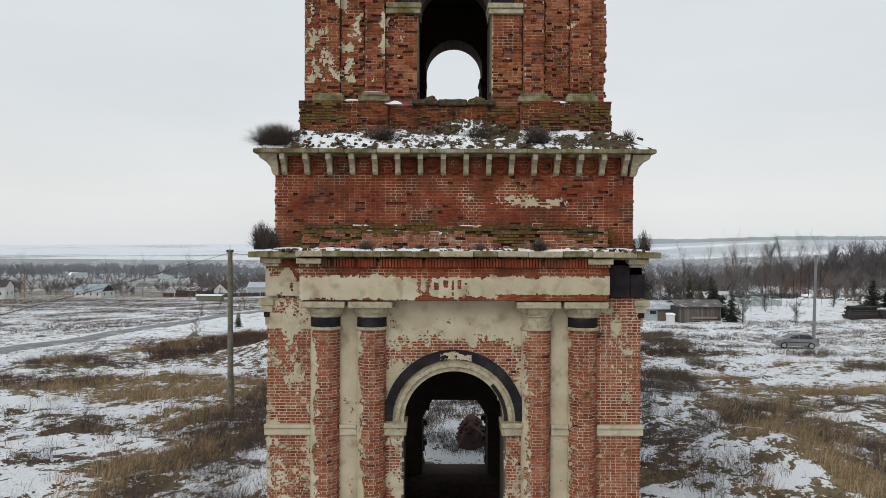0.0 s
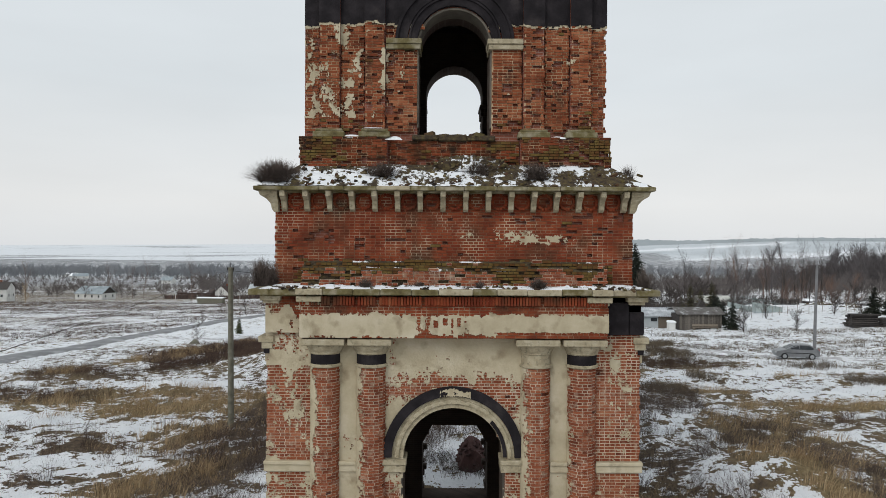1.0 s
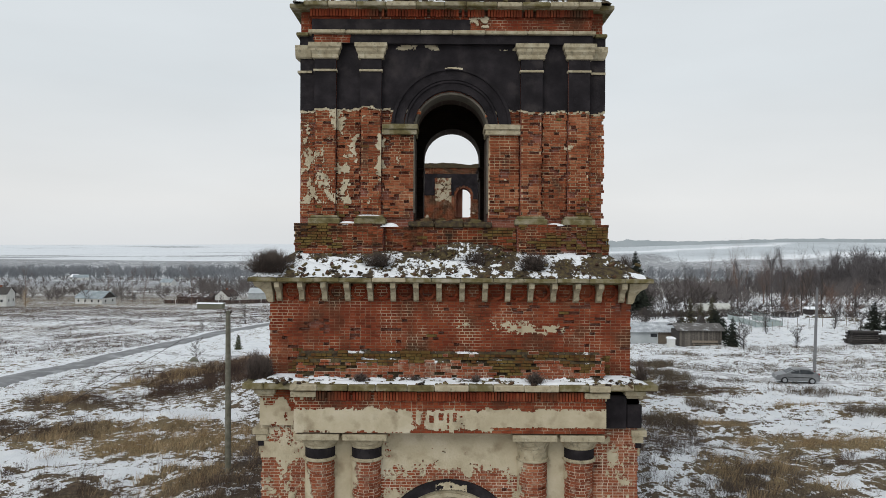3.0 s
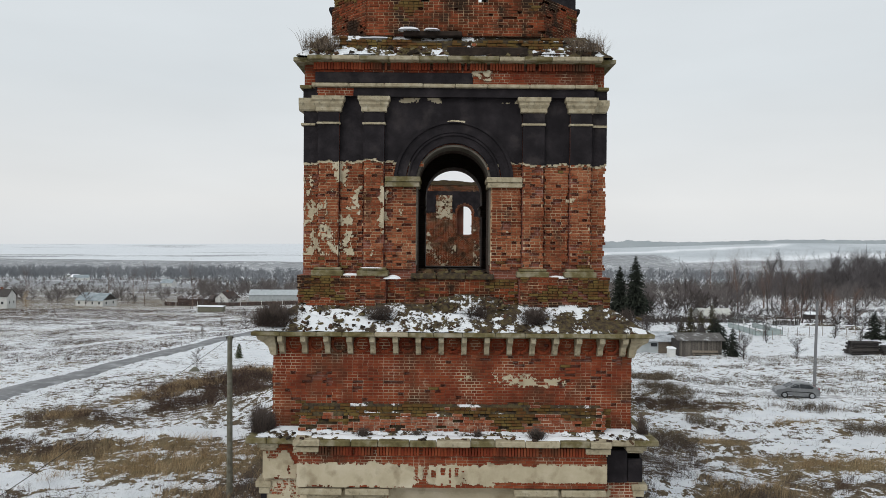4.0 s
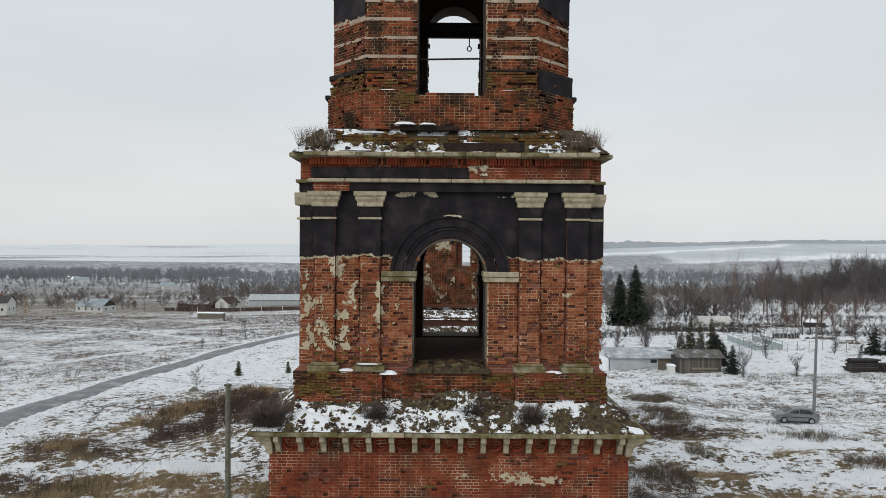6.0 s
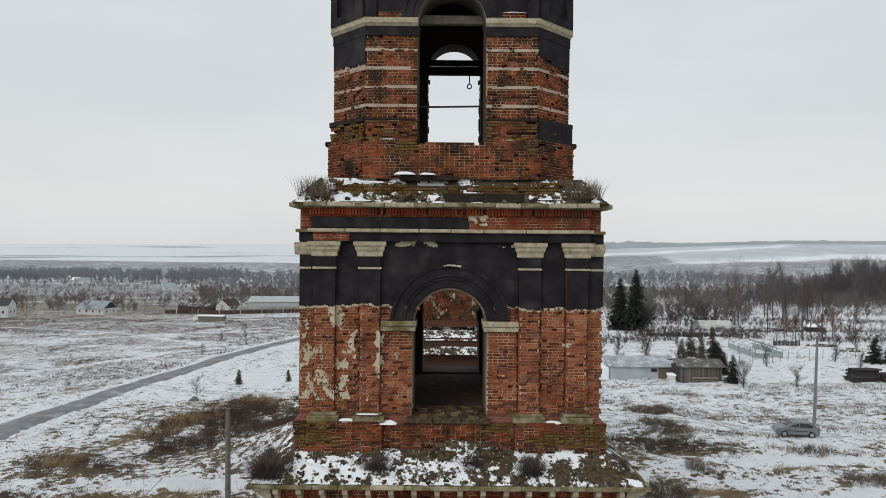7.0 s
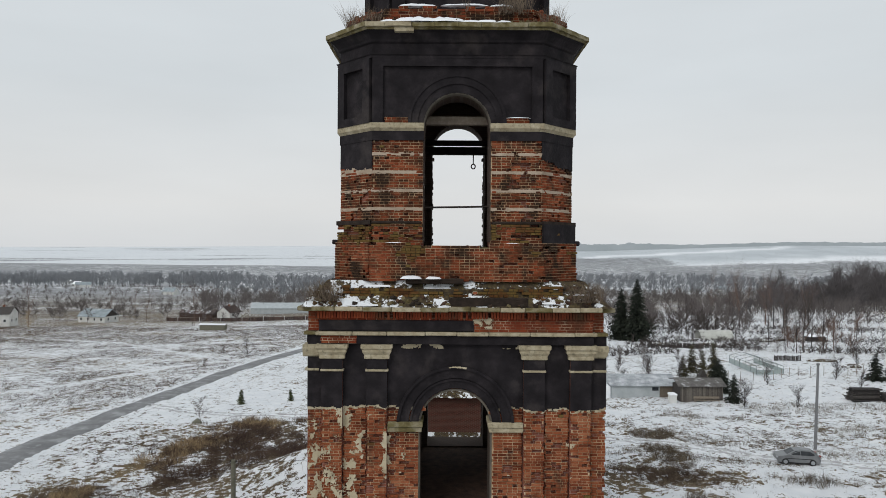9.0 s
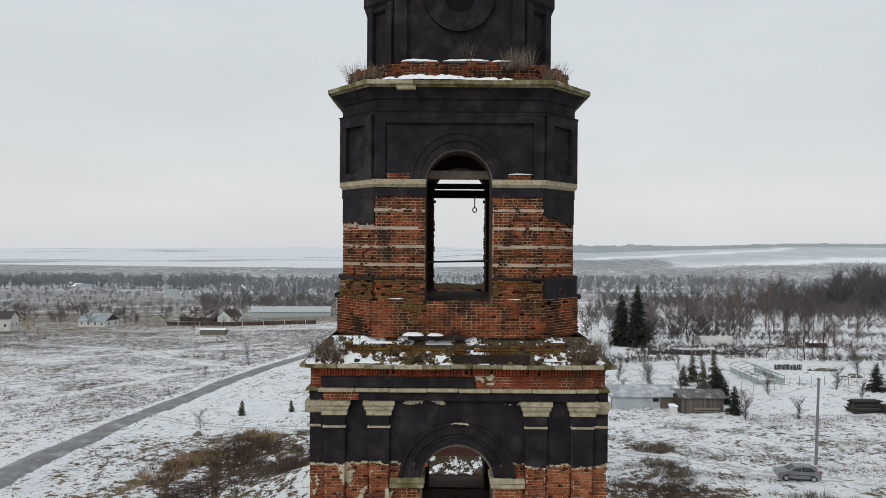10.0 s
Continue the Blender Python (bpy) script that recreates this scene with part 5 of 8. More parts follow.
debris("ledge_rubble", tower, outline(body, 0.40), 25.88, outline(body, -0.12), 25.98, 54, "snow and rubble on the bell cornice", n=24, rough=0.05, snow=lambda x, y, t: 0.56 + 0 * x)

# drum with blind roundel
W5, A5, CY5 = 2.72, 1.92, CY4 + 0.3
drum_plan = cut_square(W5, A5, CY5)
drum = part("drum", plan_prism(bmesh.new(), outline(drum_plan, -0.02), 25.9, 29.3), M_BLACK, tower, "black coated cut-cornered drum")
part("drum_base", stack(bmesh.new(), [(outline(drum_plan, 0.55), 25.9), (outline(drum_plan, 0.52), 26.52), (outline(drum_plan, 0.1), 26.56)]), M_CORE, drum)
FD = CY5 - W5
for i, mp in enumerate((flat_map(FD - 0.62), slant_map(A5 + 0.25, FD - 0.62, math.pi / 4), slant_map(-W5 - 0.62, CY5 - A5 - 0.25, -math.pi / 4))):
    L = math.sqrt(2) * (W5 - A5) + 0.5
    brickwork("base_brickwork", drum, mp, -A5 - 0.25 if i == 0 else 0, A5 + 0.25 if i == 0 else L, 25.98, 26.62, hide=lambda u, z: 26.46 + 0.24 * fbm(u, u * 0, 2.2, 150) < z, gone=lambda u, z: 0.05 + erosion(u, z, 0.4, 151), mats=AGED, seed=152 + i, rough=0.02)
for s in (-1, 1):
    part("panel_frame", boxes((min(s * 1.55, s * A5), max(s * 1.55, s * A5), FD - 0.13, FD + 0.05, 26.42, 29.3)), M_BLACK, drum)
bm = ring(bmesh.new(), 0, 28.68, 0.44, 0.62, FD - 0.05, FD + 0.05, 0, 2 * math.pi, 40)
ring(bm, 0, 28.68, 0.78, 1.02, FD - 0.10, FD + 0.05, 0, 2 * math.pi, 40)
ring(bm, 0, 28.68, 0.62, 0.78, FD - 0.07, FD + 0.05, 0, 2 * math.pi, 40)
part("roundel", bm, M_BLACK, drum, "black coated ringed roundel")
# flat near-black disc on the solid wall, painted as the hole's unlit depth
part("round_opening", ring(bmesh.new(), 0, 28.68, 0.02, 0.42, FD - 0.012, FD + 0.05, 0, 2 * math.pi, 32), M_GLOOM, drum, "dark round opening")
for i, m in enumerate((slant_map(A5, FD, math.pi / 4), slant_map(-W5, CY5 - A5, -math.pi / 4))):
    L = math.sqrt(2) * (W5 - A5)
    bm = bmesh.new()
    for u0, u1, z0, z1 in ((0, 0.25, 26.42, 29.3), (L - 0.25, L, 26.42, 29.3), (0.25, L - 0.25, 28.75, 29.3), (0.25, L - 0.25, 26.42, 26.75)):
        vs = [bm.verts.new(m(u, k, z)) for k in (-0.05, 0.13) for u, z in ((u0, z0), (u1, z0), (u1, z1), (u0, z1))]
        for q in BRICK_BOX + [(3, 2, 1, 0)]:
            bm.faces.new([vs[k] for k in q])
    part("panel_frame", bm, M_BLACK, drum)
for s in (-1, 1):
    rows_ = []
    for p, z in ((0.02, 28.34), (0.10, 28.40), (0.10, 28.52), (0.20, 28.62), (0.20, 29.26)):
        q = [(s * (A5 + 0.4 * p), FD - p), (s * (W5 + p), CY5 - A5 - 0.4 * p), (s * (W5 + p), CY5 + A5), (s * (W5 - 0.2), CY5 + A5), (s * (W5 - 0.2), CY5 - A5 + 0.1), (s * (A5 - 0.05), FD + 0.2)]
        rows_.append((q if s > 0 else q[::-1], z))
    part("corner_capital", stack(bmesh.new(), rows_), M_BLACK, drum, "black coated corner capital")
part("drum_cornice", stack(bmesh.new(), [(outline(drum_plan, 0.03), 29.25), (outline(drum_plan, 0.25), 29.45), (outline(drum_plan, 0.32), 29.6), (outline(drum_plan, -0.6), 29.9)]), M_STONE_MOSS, drum, "mossy stone drum cornice")

loose(cornice4, -2.6, 2.6, 0.95, 25.93, 1.25, 25.98, 40, 174, 0.06)
for x0, x1, y, z, w, h in ((-2.2, 0.7, 1.00, 25.93, 0.40, 0.16), (0.4, 1.5, 1.00, 25.92, 0.3, 0.10), (-1.7, -0.6, 1.74, 26.64, 0.22, 0.09), (-0.5, 0.9, 1.74, 26.66, 0.22, 0.08), (0.9, 1.6, 1.74, 26.64, 0.2, 0.08), (-2.6, -2.1, 1.5, 25.98, 0.5, 0.12), (2.3, 2.9, 1.5, 25.98, 0.4, 0.08), (1.35, 2.05, 1.22, 23.36, 0.12, 0.04)):
    drift(x0, x1, y, z, w, h, int(abs(x0 * 9 + z)))

# bell tier fittings
part("tie_rod", tube(bmesh.new(), [(-1.2, 1.85, 20.87), (1.2, 1.85, 20.92)], [0.028, 0.028], 8), M_IRON, top3, "rusty iron tie rod")
part("bell_beam", boxes((-2.0, 2.0, 7.0, 7.25, 23.12, 23.40), (-2.0, 2.0, 7.02, 7.22, 23.45, 23.64), bevel=0.02), M_DARKWOOD, top3, "dark timber bell beam")
part("front_plank", boxes((-1.05, 1.05, 2.0, 2.2, 23.29, 23.54), bevel=0.02), M_WOOD, top3, "grey weathered plank")
bm = tube(bmesh.new(), [(0.69, 6.97, 23.2), (0.69, 6.97, 22.75)], [0.02, 0.02], 6)
for k in range(16):
    a, b = 2 * math.pi * k / 16, 2 * math.pi * (k + 1) / 16
    tube(bm, [(0.69 + 0.075 * math.cos(a), 6.97, 22.68 + 0.085 * math.sin(a)), (0.69 + 0.075 * math.cos(b), 6.97, 22.68 + 0.085 * math.sin(b))], [0.022, 0.022], 5)
part("bell_hook", bm, M_IRON, top3, "iron hook with a ring eye")
for k, (x, z, w) in enumerate(((-0.88, 19.68, 0.14), (-0.80, 19.62, 0.16), (0.88, 19.69, 0.12), (-0.3, 19.6, 0.25), (0.35, 19.6, 0.3))):
    part("broken_brick", boxes((x - w, x + w, 7.9, 8.1, z - 0.08, z + 0.07), bevel=0.01), M_INNER_SHADE, top3)
r2 = random.Random(31)
for k in range(26):
    x, y = r2.uniform(-0.9, 0.9), F4 + r2.uniform(0.0, 0.9)
    w, h = r2.uniform(0.06, 0.15), r2.uniform(0.04, 0.10)
    piece = part("broken_brick", boxes((-w, w, -0.07, 0.07, -0.04, h), bevel=0.012), M_LUMP, top3)
    piece.location, piece.rotation_euler = (x, y, 19.68), (r2.uniform(-0.2, 0.2), r2.uniform(-0.3, 0.3), r2.uniform(-0.6, 0.6))
for k in range(34):
    x, y = r2.uniform(-1.0, 1.0), r2.uniform(1.0, 2.3)
    w, h = r2.uniform(0.06, 0.16), r2.uniform(0.04, 0.12)
    piece = part("broken_brick", boxes((-w, w, -0.08, 0.08, -0.04, h), bevel=0.012), M_LUMP, mid)
    piece.location, piece.rotation_euler = (x, y, 12.25), (r2.uniform(-0.2, 0.2), r2.uniform(-0.3, 0.3), r2.uniform(-0.6, 0.6))
for s in (-1, 1):
    part("rear_impost", boxes((0.07 + min(s * 1.03, s * 1.25), 0.07 + max(s * 1.03, s * 1.25), 7.8, 9.16, 14.12, 14.42), (0.07 + min(s * 0.99, s * 1.25), 0.07 + max(s * 0.99, s * 1.25), 7.8, 9.18, 14.42, 14.54), bevel=0.03), M_INNER_SHADE, mid)
    for k in range(34):
        w, c = r2.choice((0.0, 0.0, 0.015, 0.03, 0.045)), r2.choice((0.0, 0.0, 0.0, 0.02, 0.06))
        z = 12.3 + k * 0.078
        if z < 14.1:
            part("jamb_brick", boxes((0.07 + min(s * (1.11 - w), s * 1.2), 0.07 + max(s * (1.11 - w), s * 1.2), 8.7, 9.1, z, z + 0.066), bevel=0.006), M_INNER_SHADE, mid)
        z = 19.75 + k * 0.108
        part("jamb_brick", boxes((0.15 + min(s * (0.965 - w - c * (k > 26)), s * 1.1), 0.15 + max(s * (0.965 - w - c * (k > 26)), s * 1.1), 7.7, 8.05, z, z + 0.09), bevel=0.006), M_INNER_SHADE, top3)
    for k in range(26):
        z, w = -0.4 + k * 0.085, r2.choice((0.0, 0.0, 0.02, 0.04, 0.07))
        x = 1.45 if s > 0 else -1.05
        part("jamb_brick", boxes((min(x - s * w, x + s * 0.1), max(x - s * w, x + s * 0.1), 9.5, 9.86, z, z + 0.072), bevel=0.006), M_INNER_SHADE, lower)


# ---- ground ----
PROFILE_Y = [-300, -80, 0, 10, 20, 35, 56, 80, 95, 120, 142, 190, 350, 600, 950, 1250, 1450, 1600, 1720, 2000, 2800, 3400, 4200, 5200]
PROFILE_Z = [2, 0.4, -0.4, -0.4, -0.6, -1.2, -2.1, -3.0, -3.6, -4.6, -5.8, -8.4, -15, -23.5, -33, -36, -28, -17, -22, -26, 0, 29, 33, 30]
BUMPS = [(-7, 46, 3.8, 9, 6), (13, 10.5, 1.2, 3.5, 3), (-19, 19, -0.65, 9, 8), (22, 32, -0.8, 7, 8), (9, 22, 0.6, 5, 4), (72, 112, 2.8, 26, 32)]


def lie(x, y):
    """Height of the ground, without its small unevenness."""
    x, y = np.asarray(x, float), np.asarray(y, float)
    z = np.interp(y, PROFILE_Y, PROFILE_Z)
    z = z + np.clip(0.03 * x, -3, 0.1) * np.clip((y - 30) / 40, 0, 1)
    z = z + np.clip((y - 900) / 2500, 0, 1) * x / 2000 * 18
    right = np.clip(x / (np.abs(y) + 17.0) / 0.12, 0, 1) * np.clip((y - 1150) / 150, 0, 1)
    fall = 25 * np.clip((0.5 - x / (np.abs(y) + 17.0)) / 0.28, 0, 1) * np.clip((y - 1600) / 600, 0, 1)
    z = z * (1 - right) + (np.interp(y, [1150, 1450, 1750, 2000, 2280, 2600, 3300, 5200], [-38, -33, -14, 12, 36, 40, 34, 30]) - fall) * right
    for cx, cy, h, sx, sy in BUMPS:
        z = z + h * np.exp(-((x - cx) / sx) ** 2 - ((y - cy) / sy) ** 2)
    return z


def land(x, y):
    x, y = np.asarray(x, float), np.asarray(y, float)
    near = np.clip(1.2 - np.hypot(x, y) / 180, 0, 1)
    z = lie(x, y) + near * ((fbm(x, y, 0.22, 201) - 0.5) * 0.9 + (fbm(x, y, 1.3, 202) - 0.5) * 0.28)
    far = np.clip((y - 700) / 800, 0, 1)
    return z + far * (fbm(x, y, 0.0011, 203) - 0.5) * 34 * np.clip((3600 - y) / 2200, 0.12, 1) * np.where(x > 0.1 * y, np.clip((2100 - y) / 900, 0.12, 0.6), 1)


ROAD = [(-40, 20), (-44, 40), (-46.4, 52.8), (-47.1, 58.8), (-47.6, 65.5), (-47.5, 79.5), (-45.9, 95.4), (-44.1, 119.3), (-42.6, 139.5), (-39, 162), (-32, 205), (-24, 260)]
TRACK = [(-19.3, 74.9), (-6, 72), (8, 66), (18.8, 60.5), (22.9, 58.8), (28.1, 55.8), (31.4, 53.6), (35.4, 52.1), (40.4, 50.8), (43.5, 49.6), (60, 45), (90, 40)]
FORK = [(-46, 86), (-41, 81.6), (-36, 79), (-31, 77.1), (-25, 75.9), (-19.3, 74.9)]
PATHS = [[(-90, 88), (-77.1, 99.2), (-71.1, 105.8), (-65.9, 116.3), (-60.7, 131), (-53.8, 139.8), (-44, 141)], [(-165, 222), (-130.8, 209.8), (-100.5, 197.9), (-76.6, 170.2), (-56.5, 148.1), (-44, 143)]]
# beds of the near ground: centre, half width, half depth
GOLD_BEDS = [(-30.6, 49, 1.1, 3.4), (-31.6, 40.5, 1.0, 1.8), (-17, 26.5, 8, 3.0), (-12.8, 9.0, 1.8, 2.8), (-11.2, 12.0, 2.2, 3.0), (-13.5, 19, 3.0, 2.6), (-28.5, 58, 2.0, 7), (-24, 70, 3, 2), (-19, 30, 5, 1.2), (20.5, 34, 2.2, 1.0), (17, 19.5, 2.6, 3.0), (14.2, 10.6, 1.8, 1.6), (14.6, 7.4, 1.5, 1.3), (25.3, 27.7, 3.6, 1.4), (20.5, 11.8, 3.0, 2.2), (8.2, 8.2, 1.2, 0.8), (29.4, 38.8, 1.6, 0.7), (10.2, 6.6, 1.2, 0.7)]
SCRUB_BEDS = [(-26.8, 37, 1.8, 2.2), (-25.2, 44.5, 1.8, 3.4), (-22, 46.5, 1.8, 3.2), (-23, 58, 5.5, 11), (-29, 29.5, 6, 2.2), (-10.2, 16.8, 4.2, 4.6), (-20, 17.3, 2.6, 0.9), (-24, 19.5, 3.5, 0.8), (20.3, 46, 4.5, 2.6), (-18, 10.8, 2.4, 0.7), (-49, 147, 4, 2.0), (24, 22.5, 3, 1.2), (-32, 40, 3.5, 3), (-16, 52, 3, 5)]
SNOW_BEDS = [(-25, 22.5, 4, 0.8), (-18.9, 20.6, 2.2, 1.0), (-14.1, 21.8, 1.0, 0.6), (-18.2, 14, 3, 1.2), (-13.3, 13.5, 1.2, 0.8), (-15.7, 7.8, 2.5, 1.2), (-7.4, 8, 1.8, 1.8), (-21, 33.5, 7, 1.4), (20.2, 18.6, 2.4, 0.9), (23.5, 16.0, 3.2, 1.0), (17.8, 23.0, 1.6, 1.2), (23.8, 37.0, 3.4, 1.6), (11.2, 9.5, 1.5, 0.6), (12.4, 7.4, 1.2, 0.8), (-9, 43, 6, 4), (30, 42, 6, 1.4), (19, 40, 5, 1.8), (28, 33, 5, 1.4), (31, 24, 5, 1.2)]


def bed(beds, x, y):
    """How far places lie inside beds, 0 to 1, with ragged edges."""
    x, y = np.asarray(x, float), np.asarray(y, float)
    rag = (fbm(x, y, 0.30, 251) - 0.5) * 2.2 + (fbm(x, y, 1.3, 252, 4) - 0.5) * 1.8
    best = np.zeros(np.shape(x))
    for cx, cy, sx, sy in beds:
        best = np.maximum(best, 1.0 - np.hypot((x - cx) / sx, (y - cy) / sy) * 0.60 + rag * 0.60 - 0.10)
    return np.clip(best * 1.3, 0, 1)


def dist_to(line, x, y):
    best = np.full(np.shape(x), 1e9)
    for (ax, ay), (bx, by) in zip(line, line[1:]):
        dx, dy = bx - ax, by - ay
        t = np.clip(((x - ax) * dx + (y - ay) * dy) / (dx * dx + dy * dy), 0, 1)
        best = np.minimum(best, np.hypot(x - ax - t * dx, y - ay - t * dy))
    return best


def cover(x, y):
    """How much the snow covers the grass, 0 to 1."""
    x, y = np.asarray(x, float), np.asarray(y, float)
    big, mid_, fine = fbm(x, y * 0.7, 0.07, 211), fbm(x, y * 0.55, 0.33, 212), fbm(x, y, 1.6, 213, 3)
    base = np.where(y < 45, 0.565, 0.585)
    base = np.where((x < -44) & (y > 60), 0.64, base)
    base = np.where((x > 15) & (y > 30), np.where(y > 44, 0.66, 0.61), base)
    base = np.where((x > 20) & (y > 74) & (y < 330), 0.76, base)
    base = np.where((x > -43) & (x < -8) & (y > 72) & (y < 190), 0.75, base)
    s = base + (big - 0.5) * np.where(y < 60, 0.3, 0.3) + (mid_ - 0.5) * np.where(y < 60, 0.45, 0.3) * np.clip((230 - y) / 100, 0, 1) + (fine - 0.5) * 0.8 * np.clip((90 - y) / 50, 0, 1)
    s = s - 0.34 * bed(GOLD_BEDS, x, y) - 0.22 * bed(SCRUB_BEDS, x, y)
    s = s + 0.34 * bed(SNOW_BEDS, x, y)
    s = np.where((np.abs(x) < 9) & (y > 10) & (y < 27), s + 0.26, s)
    s = np.where(dist_to(TRACK, x, y) < 2.4, np.maximum(s, 0.72), s)
    s = np.where(dist_to(FORK, x, y) < 3.0, np.maximum(s, 0.76), s)
    verge = dist_to(ROAD, x, y)
    s = np.where(verge < 4.4 + 1.2 * (fbm(x, y, 0.3, 219) - 0.5), np.maximum(s, 0.74), s)
    for way in PATHS:
        s = np.where(dist_to(way, x, y) < 1.5, np.maximum(s, 0.74), s)
    s = np.where((x > 20) & (y >= 150) & (y < 420), s - 0.04, s)
    far = np.clip((y - np.where(x > 15, 330, 180)) / 200, 0, 1)
    strips = np.where(x > 15, 0.34, 0.35) + (fbm(x, y * 2.0, 0.0075, 214) - 0.5) * 1.0
    s = s * (1 - far) + strips * far
    slope = np.clip((y - 1200) / 100, 0, 1)
    s = s * (1 - slope) + (0.30 + (fbm(x, y, 0.006, 218) - 0.5) * 0.4) * slope
    b_ = x / (y + 17.0)
    hills = np.clip((y - 1680 - 60 * (fbm(x, y * 0.0, 0.004, 215) - 0.5)) / 25, 0, 1)
    hills = np.where(x > 0.1 * y, np.clip((y - 1690 - 120 * np.clip((b_ - 0.345) / 0.3, 0, 1) - 240 * np.clip((0.345 - b_) / 0.03, 0, 1)) / 25, 0, 1), hills)
    s = s * (1 - hills) + (0.92 - 0.55 * np.clip((fbm(x * 0.35, y * 2.0, 0.0045, 220) - 0.60) * 9, 0, 1) * (x < 0.1 * y)) * hills
    return np.clip(s, 0, 1)


def axis(lo, hi, step, far_lo, far_hi, grow=1.07):
    mid_ = list(np.arange(lo, hi, step))
    up, s = [], step
    v = mid_[-1]
    while v < far_hi:
        s = min(s * grow, 60); v += s; up.append(v)
    down, s, v = [], step, lo
    while v > far_lo:
        s = min(s * grow, 60); v -= s; down.append(v)
    return np.array(down[::-1] + mid_ + up)


gx, gy = axis(-58, 62, 0.5, -4200, 4200), axis(2, 96, 0.42, -400, 4700, 1.035)
GX, GY = np.meshgrid(gx, gy)
GZ = land(GX, GY)
GZ = np.where((np.abs(GX) < 5.2) & (GY > -0.3) & (GY < 10.3), -0.55, GZ)
vid = np.arange(GX.size).reshape(GX.shape)
gf = np.stack([vid[:-1, :-1].ravel(), vid[:-1, 1:].ravel(), vid[1:, 1:].ravel(), vid[1:, :-1].ravel()], 1)
me = bpy.data.meshes.new("ground")
me.vertices.add(GX.size)
me.vertices.foreach_set("co", np.stack([GX.ravel(), GY.ravel(), GZ.ravel()], 1).astype(np.float32).ravel())
me.loops.add(gf.size)
me.loops.foreach_set("vertex_index", gf.ravel().astype(np.int32))
me.polygons.add(len(gf))
me.polygons.foreach_set("loop_start", np.arange(0, gf.size, 4, dtype=np.int32))
me.polygons.foreach_set("use_smooth", np.ones(len(gf), bool))
me.update(calc_edges=True)
COVER = cover(GX, GY)
STRAW = np.clip(0.35 + (fbm(GX, GY, 0.11, 221) - 0.5) * 1.6 + 0.6 * bed(GOLD_BEDS, GX, GY) - 0.5 * bed(SCRUB_BEDS, GX, GY), 0, 1)
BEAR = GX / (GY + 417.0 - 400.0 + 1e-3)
# grows with distance: how much haze goes into the ground's base colour
FAR_HAZE = np.clip((GY - np.where(GX > 15, 340, 260)) / 420, 0, 1)
HAZE_SNOW = np.clip((GY - 1500) / 400, 0, 1) * np.where(GX > 0.1 * GY, np.clip((GY - 1690 - np.clip((BEAR - 0.34) * 900, 0, 230)) / 25, 0, 1) * (1 - ((np.abs(GY - 1990 - (BEAR - 0.23) * 700) < 40) & (BEAR > 0.2) & (BEAR < 0.5))), 0.35 + 0.0 * GX) * (0.75 + 0.5 * fbm(GX, GY * 2.0, 0.004, 217))
for key, val in (("cover", COVER), ("straw", STRAW), ("far_haze", FAR_HAZE), ("thin", HAZE_SNOW)):
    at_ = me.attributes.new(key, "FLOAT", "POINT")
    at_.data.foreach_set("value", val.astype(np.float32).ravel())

M_GROUND = bpy.data.materials.new("snowy_rough_grassland")
M_GROUND.use_nodes = True
n, l = M_GROUND.node_tree.nodes, M_GROUND.node_tree.links
b = n["Principled BSDF"]
b.inputs["Roughness"].default_value = 0.9
b.inputs["Specular IOR Level"].default_value = 0.2
geo = n.new("ShaderNodeNewGeometry")


def noise_node(scale, detail=6.0):
    k = n.new("ShaderNodeTexNoise")
    k.inputs["Scale"].default_value, k.inputs["Detail"].default_value = scale, detail
    l.new(geo.outputs["Position"], k.inputs["Vector"])
    return k.outputs["Fac"]


def math_node(op, a, c, third=None):
    k = n.new("ShaderNodeMath"); k.operation = op
    for i, v in enumerate((a, c, third)):
        if v is None:
            continue
        if isinstance(v, (int, float)):
            k.inputs[i].default_value = v
        else:
            l.new(v, k.inputs[i])
    return k.outputs[0]


def attr_node(key):
    k = n.new("ShaderNodeAttribute"); k.attribute_name = key
    return k.outputs["Fac"]


def ramp_node(fac, stops):
    k = n.new("ShaderNodeValToRGB")
    r = k.color_ramp
    while len(r.elements) < len(stops):
        r.elements.new(0.5)
    for el, (p, c) in zip(r.elements, stops):
        el.position, el.color = p, (*c, 1)
    l.new(fac, k.inputs[0])
    return k.outputs[0]


def mix_node(fac, a, c):
    k = n.new("ShaderNodeMix"); k.data_type = "RGBA"
    l.new(fac, k.inputs[0]); l.new(a, k.inputs[6]); l.new(c, k.inputs[7])
    return k.outputs[2]


clump = math_node("ADD", math_node("MULTIPLY", math_node("SUBTRACT", noise_node(0.95, 8.0), 0.5), 0.85), math_node("ADD", math_node("MULTIPLY", math_node("SUBTRACT", noise_node(2.4), 0.5), 1.25), math_node("MULTIPLY", math_node("SUBTRACT", noise_node(8.0), 0.5), 0.9)))
coarse = math_node("ADD", math_node("MULTIPLY", math_node("SUBTRACT", noise_node(0.12), 0.5), 0.4), math_node("MULTIPLY", math_node("SUBTRACT", noise_node(0.7), 0.5), 0.55))
distant = math_node("MULTIPLY", attr_node("far_haze"), math_node("MULTIPLY", math_node("SUBTRACT", noise_node(0.09, 8.0), 0.5), 1.5))
snowy = math_node("ADD", math_node("ADD", math_node("ADD", attr_node("cover"), clump), coarse), distant)
mr = n.new("ShaderNodeMapRange")
mr.interpolation_type = "SMOOTHSTEP"
mr.inputs[1].default_value, mr.inputs[2].default_value = 0.525, 0.575
l.new(snowy, mr.inputs[0])
